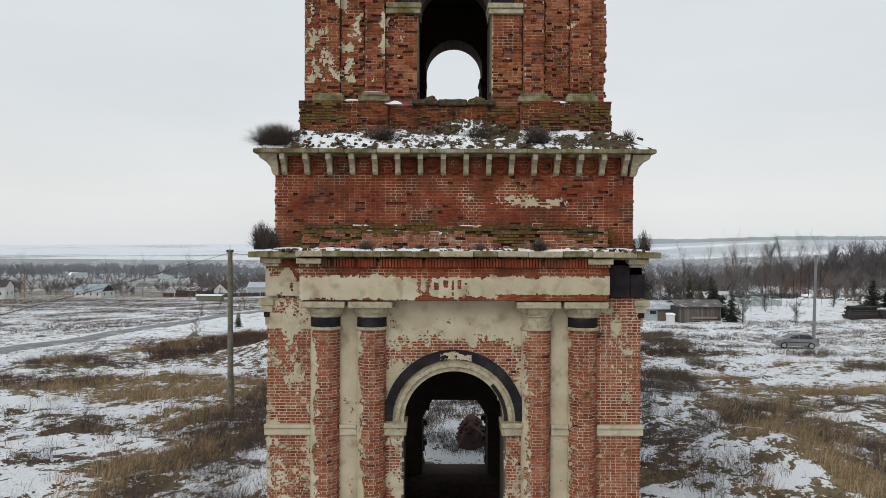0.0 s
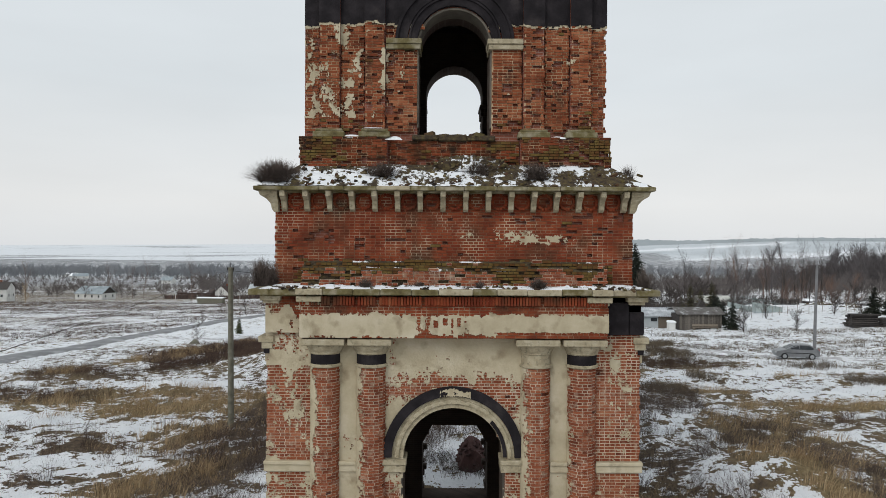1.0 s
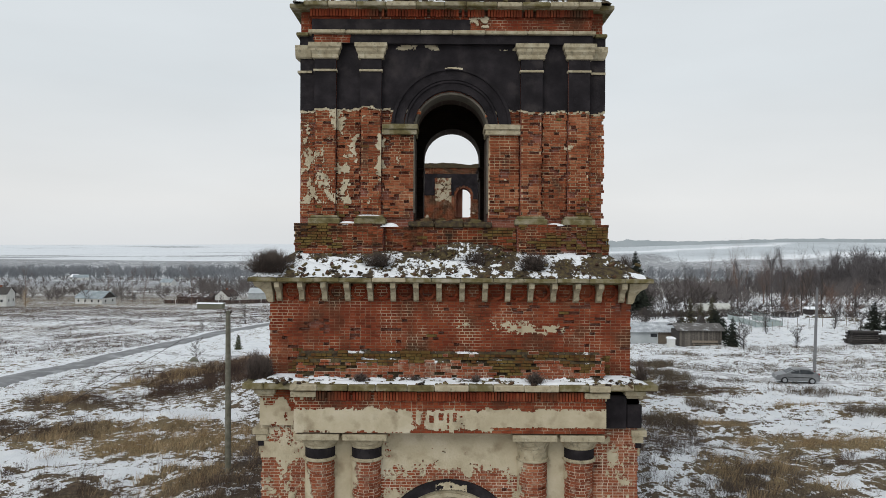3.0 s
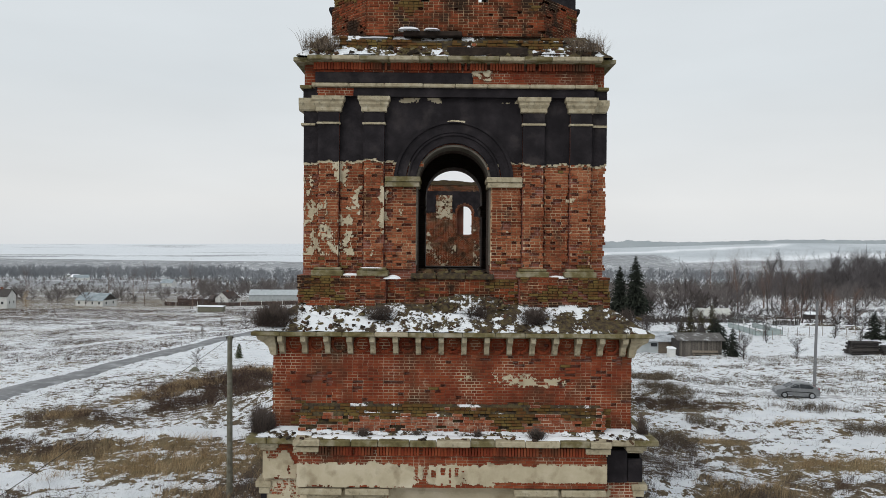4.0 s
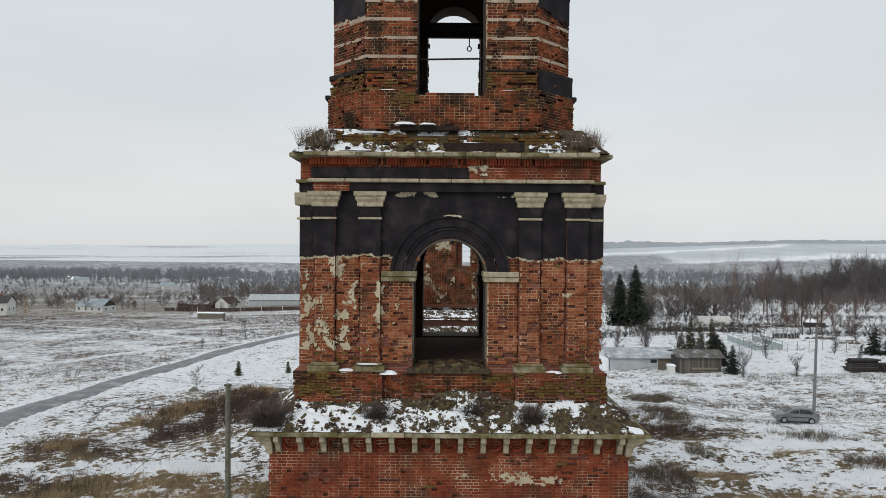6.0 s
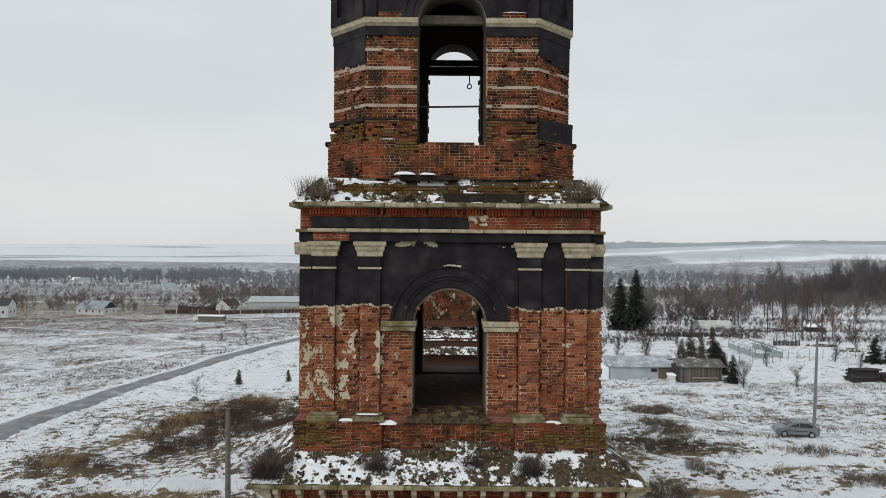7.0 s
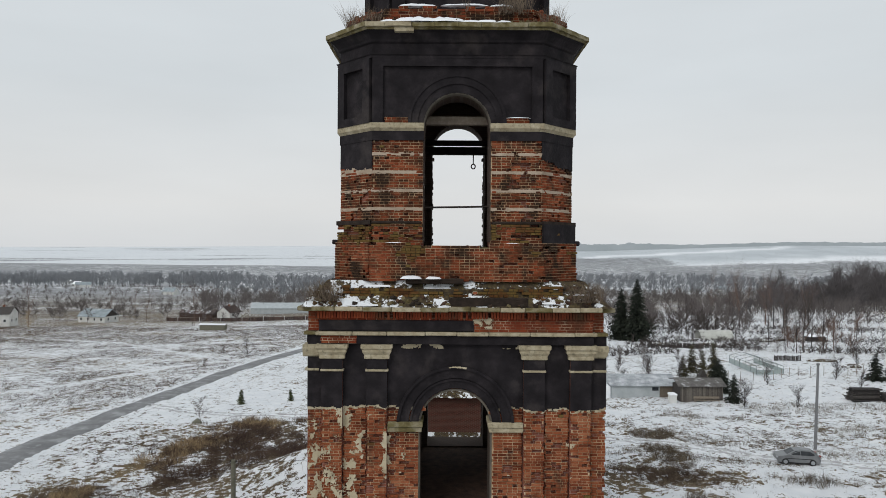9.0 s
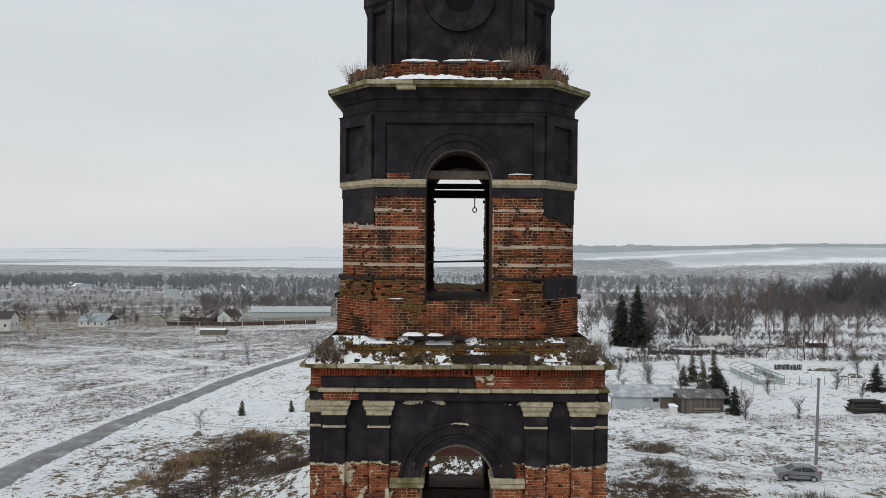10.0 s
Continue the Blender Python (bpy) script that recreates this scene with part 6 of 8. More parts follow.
brown = ramp_node(noise_node(4.0), [(0.3, (0.045, 0.033, 0.024)), (0.5, (0.095, 0.068, 0.045)), (0.72, (0.16, 0.115, 0.072))])
straw = ramp_node(noise_node(5.0), [(0.3, (0.12, 0.088, 0.045)), (0.5, (0.21, 0.155, 0.08)), (0.72, (0.31, 0.245, 0.14))])
white = ramp_node(noise_node(0.6), [(0.3, (0.70, 0.72, 0.745)), (0.7, (0.82, 0.828, 0.84))])
# greyer far snow: pale fields plus distance haze, both put into the colour
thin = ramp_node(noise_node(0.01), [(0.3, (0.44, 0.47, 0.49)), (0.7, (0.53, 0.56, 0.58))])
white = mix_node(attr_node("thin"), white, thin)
# haze painted as a flat grey over the far brown ground
haze_grey = ramp_node(noise_node(0.05), [(0.3, (0.20, 0.20, 0.205)), (0.7, (0.34, 0.35, 0.36))])
l.new(mix_node(mr.outputs[0], mix_node(attr_node("far_haze"), mix_node(attr_node("straw"), brown, straw), haze_grey), white), b.inputs["Base Color"])
bp = n.new("ShaderNodeBump")
bp.inputs["Strength"].default_value, bp.inputs["Distance"].default_value = 0.8, 0.25
l.new(math_node("ADD", noise_node(3.0), math_node("MULTIPLY", noise_node(12.0), 0.5)), bp.inputs["Height"])
l.new(bp.outputs[0], b.inputs["Normal"])
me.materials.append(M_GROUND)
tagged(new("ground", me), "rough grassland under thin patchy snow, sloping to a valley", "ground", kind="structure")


def ribbon(name, line, width, lift, material, label, category, step=1.2):
    """A lane laid on the ground along a line of points."""
    pts = []
    for (ax, ay), (bx, by) in zip(line, line[1:]):
        k = max(1, int(math.hypot(bx - ax, by - ay) / step))
        pts += [(ax + (bx - ax) * i / k, ay + (by - ay) * i / k) for i in range(k)]
    pts.append(line[-1])
    pts = np.array(pts)
    for _ in range(25):
        pts[1:-1] = pts[1:-1] * 0.5 + (pts[:-2] + pts[2:]) * 0.25
    d = np.gradient(pts, axis=0)
    d /= np.linalg.norm(d, axis=1)[:, None]
    nrm = np.stack([d[:, 1], -d[:, 0]], 1)
    verts, faces, cols = [], [], 9
    for i, (p, q) in enumerate(zip(pts, nrm)):
        for j in range(cols):
            o = (j / (cols - 1) - 0.5) * width * (1 + 0.16 * (float(fbm(i * step * 0.45, j // 5, 1.0, 350)) - 0.5) + 0.06 * (float(fbm(i * step * 2.2, j // 5, 1.0, 351)) - 0.5))
            x, y = p + q * o
            crown = lift * (1 - (2 * j / (cols - 1) - 1) ** 4) - 0.10 * (j in (0, cols - 1))
            verts.append((x, y, float(np.max(land([x, x + 0.4, x - 0.4], [y, y + 0.4, y - 0.4]))) + crown))
    for i in range(len(pts) - 1):
        for j in range(cols - 1):
            a = i * cols + j
            faces.append((a, a + 1, a + cols + 1, a + cols))
    return tagged(mesh_object(name, verts, faces, material, None, None, True), label, category, kind="structure")


M_ROAD = mat("wet_slushy_asphalt", [(0.3, (0.12, 0.12, 0.123)), (0.55, (0.18, 0.18, 0.183)), (0.75, (0.34, 0.345, 0.35))], 0.4, 0.6, 0.25, 12, detail=3.0, second=((0.34, 0.345, 0.35), 0.9, 0.56, 0.8))
M_TRACK = mat("trodden_snow_track", [(0.3, (0.30, 0.29, 0.285)), (0.6, (0.50, 0.50, 0.51))], 1.0, 0.8, 0.4, 8, second=((0.68, 0.69, 0.71), 0.9, 0.50, 0.62))
ribbon("road", ROAD, 4.6, 0.16, M_ROAD, "narrow wet asphalt road with slushy edges", "road")
for s in (-0.85, 0.85):
    off = [(x, y + s) for x, y in TRACK]
    ribbon("track", off, 0.55, 0.05, M_TRACK, "wheel rut pressed into the snow", "track")
    ribbon("track", [(x, y + s * 0.9) for x, y in FORK], 0.5, 0.05, M_TRACK, "wheel rut pressed into the snow", "track")


# ---- ruined church behind the tower ----
church = thing("church_ruin", "roofless ruined red brick church with snow on its broken walls", "church")
M_OLDWALL = masonry("bare_old_brickwork", (0.085, 0.022, 0.014), (0.20, 0.052, 0.028), (0.30, 0.20, 0.14), 0.014)
M_DARKWALL = masonry("dark_red_brickwork", (0.045, 0.016, 0.012), (0.085, 0.027, 0.018), (0.10, 0.068, 0.050), 0.012)
east_y = 38.0
east = part("east_wall", arch_wall(bmesh.new(), 2.2, 0, 1.3, 8.0, 18.2, 0.62, 14.0, 15.75), M_OLDWALL, church, "far brick wall with a round-headed window")
east.location = (1.45, east_y, 0)
part("east_wall", boxes((3.65, 7.5, east_y, east_y + 1.3, 4, 18.3), (-7.5, -0.75, east_y, east_y + 1.3, 4, 18.15), (-0.75, 3.65, east_y, east_y + 1.3, 4, 8.0)), M_OLDWALL, church)
part("window_filling", boxes((0.80, 1.38, east_y + 0.6, east_y + 1.1, 13.9, 16.4)), M_OLDWALL, church)
emap = flat_map(east_y - 0.02)
brickwork("brickwork", church, emap, -3.4, 3.6, 10.9, 18.1, hide=lambda u, z: in_arch(u - 1.45, z, 0.62, 15.75, 0.66) & (z > 14.0), gone=lambda u, z: 0.02 + erosion(u, z, 0.6, 310), mats=(M_BRICK_AGED, M_MORTAR, M_BRICK_MOSS), seed=311, rough=0.012)
coat("black_coat", church, emap, -7, 7, 15.3, 17.7, lambda u, z: (z > 15.75 - 0.3 * (u > 2.2)) & (z < 17.55) & ~((u > -0.9) & (u < 0.45) & (z < 17.2)) & ~in_arch(u - 1.45, z, 0.62, 15.75, 0.80), M_BLACK, 0.08, 0.03, "black coated upper wall")
coat("plaster", church, emap, -4, 4, 11.0, 18.0, lambda u, z: (fbm(u, z, 0.8, 301) * 0.6 + fbm(u, z, 5, 302) * 0.4 > 0.57 + 0.04 * np.abs(z - 12.8)) & ~in_arch(u - 1.45, z, 0.7, 15.75, 0.75) | ((np.abs(u + 0.2) < 0.65) & (z > 15.2) & (z < 17.2) & (fbm(u, z, 6, 303) > 0.47)), M_PLASTER, 0.045, 0.02, "stained plaster remains")
wall_top = bmesh.new()
crest = [(-7.5 + 0.25 * k, 18.2 + 0.45 * float(fbm(k * 0.19, 1.0, 1.0, 305)) * (0.8 + 0.4 * float(fbm(k * 1.7, 2.0, 1.0, 306)))) for k in range(61)]
for (xa, za), (xb, zb) in zip(crest, crest[1:]):
    for y in (east_y - 0.1, east_y + 1.2):
        wall_top.faces.new([wall_top.verts.new(p) for p in ((xa, y, 18.0), (xb, y, 18.0), (xb, y, zb), (xa, y, za))])
    wall_top.faces.new([wall_top.verts.new(p) for p in ((xa, east_y - 0.1, za), (xb, east_y - 0.1, zb), (xb, east_y + 1.2, zb), (xa, east_y + 1.2, za))])
bmesh.ops.remove_doubles(wall_top, verts=wall_top.verts, dist=1e-4)
part("wall_top", wall_top, M_RUBBLE, church)
part("side_wall", boxes((-7.5, -6.4, 27.6, east_y, -3, 17.8)), M_OLDWALL, church)
part("side_wall", boxes((6.4, 7.5, 27.6, east_y, -3, 17.5)), M_OLDWALL, church)
part("west_wall", boxes((-7.5, 7.5, 27.2, 28.6, -3, 10.9)), M_DARKWALL, church, "near wall with a snowy broken crest")
debris("wall_crest", church, square(7.4, 27.1, 30.6), 10.75, square(6.9, 28.2, 30.2), 11.3, 306, "snowy rubble crest", rough=0.10, snow=lambda x, y, t: 0.46 + 0 * x)
debris("wall_ledge", church, square(7.3, 26.6, 28.4), 9.9, square(7.2, 27.2, 28.3), 10.35, 307, "snowy broken ledge", rough=0.16, snow=lambda x, y, t: 0.44 + 0 * x)
debris("wall_ledge", church, square(7.3, 25.4, 28.4), 6.9, square(7.2, 27.2, 28.3), 7.5, 308, "snowy lower ledge", rough=0.15, snow=lambda x, y, t: 0.44 + 0 * x)
part("porch_wall", boxes((-7.3, 7.3, 25.5, 27.2, -3, 6.95)), M_DARKWALL, church)


pile = thing("brick_heap", "low rust-brown heap of fallen bricks behind the tower", "heap", at=(1.05, 12.8, float(land(1.05, 12.8)) - 0.1))
M_RUST = mat("rust_brown_rubble", [(0.3, (0.045, 0.026, 0.024)), (0.7, (0.10, 0.055, 0.050))], 4.0, 0.95, 0.8, 25, island=0.4)
bm = bmesh.new()
bmesh.ops.create_icosphere(bm, subdivisions=3, radius=1.0)
for q in bm.verts:
    k = 0.8 + 0.5 * float(fbm(q.co.x * 1.6 + 2, q.co.y * 1.6 + q.co.z, 1.8, 360))
    q.co = (q.co.x * 0.62 * k, q.co.y * 0.9 * k, max(q.co.z, -0.25) * 1.15 * k)
part("core", bm, M_RUST, pile)
r4, unit = random.Random(61), None
for k in range(70):
    a, e = r4.uniform(0, 6.283), r4.uniform(0.0, 1.35)
    if unit is None:
        unit = piece = part("brick", box(bmesh.new(), -0.12, 0.12, -0.06, 0.06, -0.035, 0.035, bevel=0.006), M_RUST, pile)
    else:
        piece = new("brick", unit.data)
        piece.parent = pile
    piece.location = (math.cos(a) * math.cos(e) * 0.66, math.sin(a) * math.cos(e) * 0.95, math.sin(e) * 1.12)
    piece.rotation_euler = (r4.uniform(-0.7, 0.7), r4.uniform(-0.7, 0.7), r4.uniform(0, 3.1))


# ---- plants ----
def bare_tree(seed, height, spread, levels=4, thick=0.02):
    """Vertices and faces of a leafless tree: tapered trunk, limbs, twigs."""
    r = random.Random(seed)
    verts, faces = [], []

    def seg(p, q, ra, rb, sides):
        d = (q - p).normalized()
        a = d.orthogonal().normalized(); c = d.cross(a)
        o = len(verts)
        for pt, rad in ((p, ra), (q, rb)):
            for k in range(sides):
                t = 2 * math.pi * k / sides
                verts.append(tuple(pt + (a * math.cos(t) + c * math.sin(t)) * rad))
        for k in range(sides):
            faces.append((o + k, o + (k + 1) % sides, o + sides + (k + 1) % sides, o + sides + k))

    def grow(p, d, length, rad, level):
        steps = 4 if level == 0 else 3 if level == 1 else 2
        for i in range(steps):
            nd = (d + Vector((r.uniform(-1, 1), r.uniform(-1, 1), r.uniform(-0.3, 0.8))) * (0.10 if level == 0 else 0.22)).normalized()
            q = p + nd * length / steps
            rb = rad * (0.78 if level == 0 else 0.7)
            seg(p, q, rad, rb, 6 if level == 0 else 4 if level == 1 else 3)
            if level < levels and (level > 0 or i > 0 or spread > 0.8):
                for _ in range(3 if level < 2 else 2 + (level == levels - 1)):
                    side = Vector((r.uniform(-1, 1), r.uniform(-1, 1), 0)).normalized()
                    bd = (nd * r.uniform(0.5, 1.1) + side * spread * r.uniform(0.5, 1.1) + Vector((0, 0, 0.25))).normalized()
                    grow(p.lerp(q, r.uniform(0.3, 1.0)), bd, length * r.uniform(0.36, 0.55), max(rb * 0.5, thick * 0.35), level + 1)
            p, d, rad = q, nd, rb
    grow(Vector((0, 0, -0.3)), Vector((0, 0, 1)), height * 0.8, height * thick, 0)
    return verts, faces


def tree_thing(name, label, category, seed, height, spread, material, levels=4, thick=0.016, group=""):
    root = thing(name, label, category, group)
    v, f = bare_tree(seed, height, spread, levels, thick)
    mesh_object("crown", v, f, material, None, root)
    return root


def plant(root, spots, seed, lo=0.8, hi=1.2):
    """Sets the first one on the first spot and copies it to the others."""
    r = random.Random(seed)
    for i, (x, y) in enumerate(spots):
        s = r.uniform(lo, hi)
        m = Matrix.Translation((x, y, float(land(x, y)) - 0.05)) @ Matrix.Rotation(r.uniform(0, 6.28), 4, "Z")
        ob = root if i == 0 else copy_thing(root, m)
        ob.matrix_basis = m
        ob.scale = (s, s, s * r.uniform(0.9, 1.1))


def twig_clump(verts, faces, x, y, z, r, n, h, w, rng, lean=0.6):
    """Thin tapering stems fanning out of one foot."""
    for _ in range(n):
        a, t = rng.uniform(0, 6.283), rng.random()
        dx, dy = math.cos(a) * t * lean * h, math.sin(a) * t * lean * h
        hh = h * rng.uniform(0.5, 1.1)
        bx, by = x + rng.uniform(-r, r), y + rng.uniform(-r, r)
        px, py = -math.sin(a + 1.1) * w, math.cos(a + 1.1) * w
        o = len(verts)
        verts += [(bx - px, by - py, z - 0.05), (bx + px, by + py, z - 0.05), (bx + dx * 0.5 + px * 0.7, by + dy * 0.5 + py * 0.7, z + hh * 0.62), (bx + dx * 0.5 - px * 0.7, by + dy * 0.5 - py * 0.7, z + hh * 0.62), (bx + dx * 1.1, by + dy * 1.1, z + hh)]
        faces += [(o, o + 1, o + 2, o + 3), (o + 3, o + 2, o + 4)]


rng = random.Random(77)
def dome(verts, faces, x, y, z, r, h, n, rng):
    """A rounded bush: fine forked twigs ending on an uneven dome."""
    for _ in range(n):
        a, e = rng.uniform(0, 6.283), rng.uniform(0.05, 1.5)
        R = rng.uniform(0.55, 1.1)
        fx_, fy_ = x + rng.uniform(-0.5, 0.5) * r, y + rng.uniform(-0.5, 0.5) * r
        ex, ey, ez = x + math.cos(a) * math.cos(e) * r * R * 1.3, y + math.sin(a) * math.cos(e) * r * R, z + math.sin(e) * h * R
        mx, my, mz = fx_ * 0.45 + ex * 0.55, fy_ * 0.45 + ey * 0.55, z + (ez - z) * 0.62
        for bx, by, bz in ((ex, ey, ez), (ex + rng.uniform(-0.12, 0.12), ey + rng.uniform(-0.1, 0.1), ez + rng.uniform(-0.05, 0.08))):
            o = len(verts)
            verts.extend([(fx_ - 0.005, fy_, z), (fx_ + 0.005, fy_, z), (mx + 0.004, my, mz), (mx - 0.004, my, mz), (bx, by, bz)])
            faces.extend([(o, o + 1, o + 2, o + 3), (o + 3, o + 2, o + 4)])


# bushes on the tower's ledges
ledge_bushes = [(-4.7, 0.42, 10.92, 0.70, 0.62, 300), (-1.9, 0.55, 11.1, 0.55, 0.40, 130), (0.65, 0.62, 11.12, 0.42, 0.45, 110), (2.15, 0.45, 11.02, 0.50, 0.48, 170), (-4.9, 1.2, 11.0, 0.3, 0.5, 80), (4.6, 0.6, 11.0, 0.25, 0.45, 40),
                (-5.0, 0.15, 8.2, 0.30, 0.75, 110), (-4.75, 0.25, 8.2, 0.2, 0.6, 60), (-2.25, -0.25, 8.18, 0.20, 0.28, 50), (2.15, -0.30, 8.18, 0.24, 0.30, 90), (-0.9, -0.2, 8.18, 0.16, 0.2, 30), (0.65, -0.2, 8.18, 0.14, 0.22, 30), (4.95, 0.2, 8.2, 0.22, 0.55, 40),
                (-3.70, 1.0, 18.30, 0.42, 0.54, 190), (-3.4, 0.95, 18.30, 0.28, 0.42, 80), (3.60, 1.0, 18.30, 0.42, 0.54, 200), (3.85, 1.5, 18.25, 0.30, 0.55, 110),
                (-2.85, 1.7, 26.0, 0.35, 0.62, 90), (-2.4, 1.35, 26.0, 0.2, 0.5, 40), (1.6, 1.25, 26.4, 0.45, 0.55, 140), (2.70, 1.7, 26.1, 0.35, 0.55, 80), (0.25, 1.3, 26.4, 0.06, 0.9, 8)]
for i, (x, y, z, r, h, k) in enumerate(ledge_bushes):
    v, f = [], []
    pale = z > 18
    if pale:
        twig_clump(v, f, x, y, z, r, k * 2, h, 0.005, rng, 0.8)
    else:
        dome(v, f, x, y, z - 0.03, r * 1.15, h, k * 5, rng)
    bush = mesh_object("ledge_bush", v, f, M_DRY if pale else M_DARKTWIG)
    tagged(bush, "dry pale weeds on the tower's ledge" if pale else "leafless dark bush on the tower's ledge", "bush", "bushes on the ledges")

# dry grass and weeds on the near ground
def blades(name, xs, ys, n, h, w, label, material, seed, r=0.3, lean=0.5, wind=0.0, fork=0.0):
    """Tufts of thin bent blades or twigs: each one two quads and a tip, bowed over by the wind; fork adds side twigs."""
    g = np.random.RandomState(seed)
    zs = land(xs, ys)
    k = len(xs)
    tuft = g.uniform(0.6, 1.25, k)
    bow = g.normal(0.0, 0.25, (k, 2)) + np.array([wind, -0.3 * wind])
    i = np.repeat(np.arange(k), n)
    m = len(i)
    a, q = g.uniform(0, 6.283, m), np.sqrt(g.rand(m))
    bx, by = xs[i] + np.cos(a) * q * r, ys[i] + np.sin(a) * q * r
    bz = zs[i] - 0.06
    hh = h * tuft[i] * g.uniform(0.35, 1.1, m)
    dx = (np.cos(a) * q * lean + bow[i, 0] + g.normal(0, 0.12, m)) * hh
    dy = (np.sin(a) * q * lean + bow[i, 1] + g.normal(0, 0.12, m)) * hh
    t = g.uniform(0, 6.283, m)
    px, py = np.cos(t) * w, np.sin(t) * w * 0.6
    mx, my, mz = bx + dx * 0.32, by + dy * 0.32, bz + hh * 0.58
    tx, ty, tz = bx + dx, by + dy, bz + hh * np.clip(1.0 - 0.18 * np.hypot(dx, dy) / (hh + 1e-6), 0.6, 1)
    V = np.stack([np.stack(c, 1) for c in ((bx - px, by - py, bz), (bx + px, by + py, bz), (mx + px * 0.75, my + py * 0.75, mz), (mx - px * 0.75, my - py * 0.75, mz), (tx, ty, tz))], 1).reshape(-1, 3)
    o = np.arange(m) * 5
    faces = np.stack([o, o + 1, o + 2, o + 3], 1).tolist() + np.stack([o + 3, o + 2, o + 4], 1).tolist()
    if fork:
        pick = np.nonzero(g.rand(m) < fork)[0]
        for side in (-1, 1):
            f = g.uniform(0.25, 0.7, len(pick))
            sx, sy, sz = bx[pick] + dx[pick] * f * 0.5, by[pick] + dy[pick] * f * 0.5, bz[pick] + hh[pick] * f
            ex = sx + side * g.uniform(0.1, 0.32, len(pick)) * hh[pick]
            ey = sy + g.normal(0, 0.15, len(pick)) * hh[pick]
            ez = sz + g.uniform(0.10, 0.35, len(pick)) * hh[pick]
            c = len(V)
            V = np.concatenate([V, np.stack([np.stack(v, 1) for v in ((sx, sy, sz - w), (sx, sy, sz + w), (ex, ey, ez))], 1).reshape(-1, 3)])
            faces += (np.arange(len(pick))[:, None] * 3 + np.array([0, 1, 2]) + c).tolist()
    return tagged(mesh_object(name, V.tolist(), faces, material), label, "grass", kind="stuff")


def sown(count, area, chance, seed):
    """Random places in an area, kept by a chance, off the tower, the lanes and the gardens' huts."""
    g = np.random.RandomState(seed)
    xs, ys = g.uniform(area[0], area[1], count), g.uniform(area[2], area[3], count)
    ok = (g.rand(count) < chance(xs, ys)) & ~((np.abs(xs) < 5.5) & (ys > -0.8) & (ys < 10.8)) & (dist_to(ROAD, xs, ys) > 3.4) & (dist_to(TRACK, xs, ys) > 1.5) & (dist_to(FORK, xs, ys) > 2.2)
    return xs[ok], ys[ok]


NEAR = (-46, 46, 3, 50)
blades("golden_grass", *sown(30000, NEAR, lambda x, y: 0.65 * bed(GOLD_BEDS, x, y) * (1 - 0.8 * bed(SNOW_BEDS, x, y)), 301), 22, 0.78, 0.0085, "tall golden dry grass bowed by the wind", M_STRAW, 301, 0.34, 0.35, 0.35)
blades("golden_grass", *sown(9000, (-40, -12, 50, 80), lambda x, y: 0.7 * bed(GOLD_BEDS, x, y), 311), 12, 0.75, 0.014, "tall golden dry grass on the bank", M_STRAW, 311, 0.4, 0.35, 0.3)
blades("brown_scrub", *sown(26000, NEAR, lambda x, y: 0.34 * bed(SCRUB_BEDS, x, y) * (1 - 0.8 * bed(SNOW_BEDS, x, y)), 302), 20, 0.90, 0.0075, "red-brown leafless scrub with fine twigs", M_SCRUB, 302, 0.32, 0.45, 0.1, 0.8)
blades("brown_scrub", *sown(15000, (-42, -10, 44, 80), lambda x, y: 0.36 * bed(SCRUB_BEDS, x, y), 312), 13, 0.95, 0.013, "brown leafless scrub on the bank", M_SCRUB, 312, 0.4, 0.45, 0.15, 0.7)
blades("dark_twigs", *sown(9000, (-12, 26, 5, 34), lambda x, y: 0.6 * (fbm(x, y, 0.3, 239) > 0.46) * ((x > 5.5) & (x < 19) | (x < -5.5)) * (cover(x, y) < 0.75), 310), 16, 0.75, 0.0065, "dark tangled twigs standing out of the snow", M_DARKTWIG, 310, 0.35, 0.8, 0.0, 0.9)
blades("dry_tufts", *sown(26000, (-48, 48, 3, 66), lambda x, y: 0.7 * (cover(x, y) + (fbm(x, y, 0.8, 231) - 0.5) * 0.3 < 0.50), 303), 12, 0.42, 0.009, "low bleached grass tufts in the snow", M_PALEGRASS, 303, 0.28, 0.7, 0.3)
blades("sparse_stalks", *sown(7000, (-48, 48, 3, 60), lambda x, y: 0.5 * (fbm(x, y, 0.35, 232) > 0.42), 305), 5, 0.55, 0.007, "thin dead stalks in the snow", M_WEED, 305, 0.4, 0.6, 0.15, 0.5)
blades("field_tufts", *sown(62000, (-230, -44, 66, 270), lambda x, y: (x / (y + 17) > -0.72) * (np.minimum(dist_to(PATHS[0], x, y), dist_to(PATHS[1], x, y)) > 1.3) * np.clip((fbm(x, y, 0.06, 240) + 0.5 * fbm(x, y, 0.5, 241) - 0.62) * 6, 0, 1), 309), 6, 0.40, 0.034, "low dead tufts over a snowy field", M_SCRUB, 309, 0.55, 0.7, 0.2)
blades("field_stubble", *sown(26000, (-44, 110, 48, 150), lambda x, y: 0.8 * (cover(x, y) + (fbm(x, y, 0.8, 231) - 0.5) * 0.3 < 0.53), 304), 7, 0.36, 0.016, "dead stalks standing through the snow", M_PALEGRASS, 304, 0.4, 0.6, 0.2)
blades("verge_weeds", *sown(16000, (13, 86, 42, 80), lambda x, y: 0.8 * np.clip((fbm(x, y * 2.6, 0.16, 245) - 0.50) * 9, 0, 1), 313), 9, 0.46, 0.013, "clumps of dead weeds along the snowy track", M_WEEDMIX, 313, 0.35, 0.6, 0.2, 0.4)
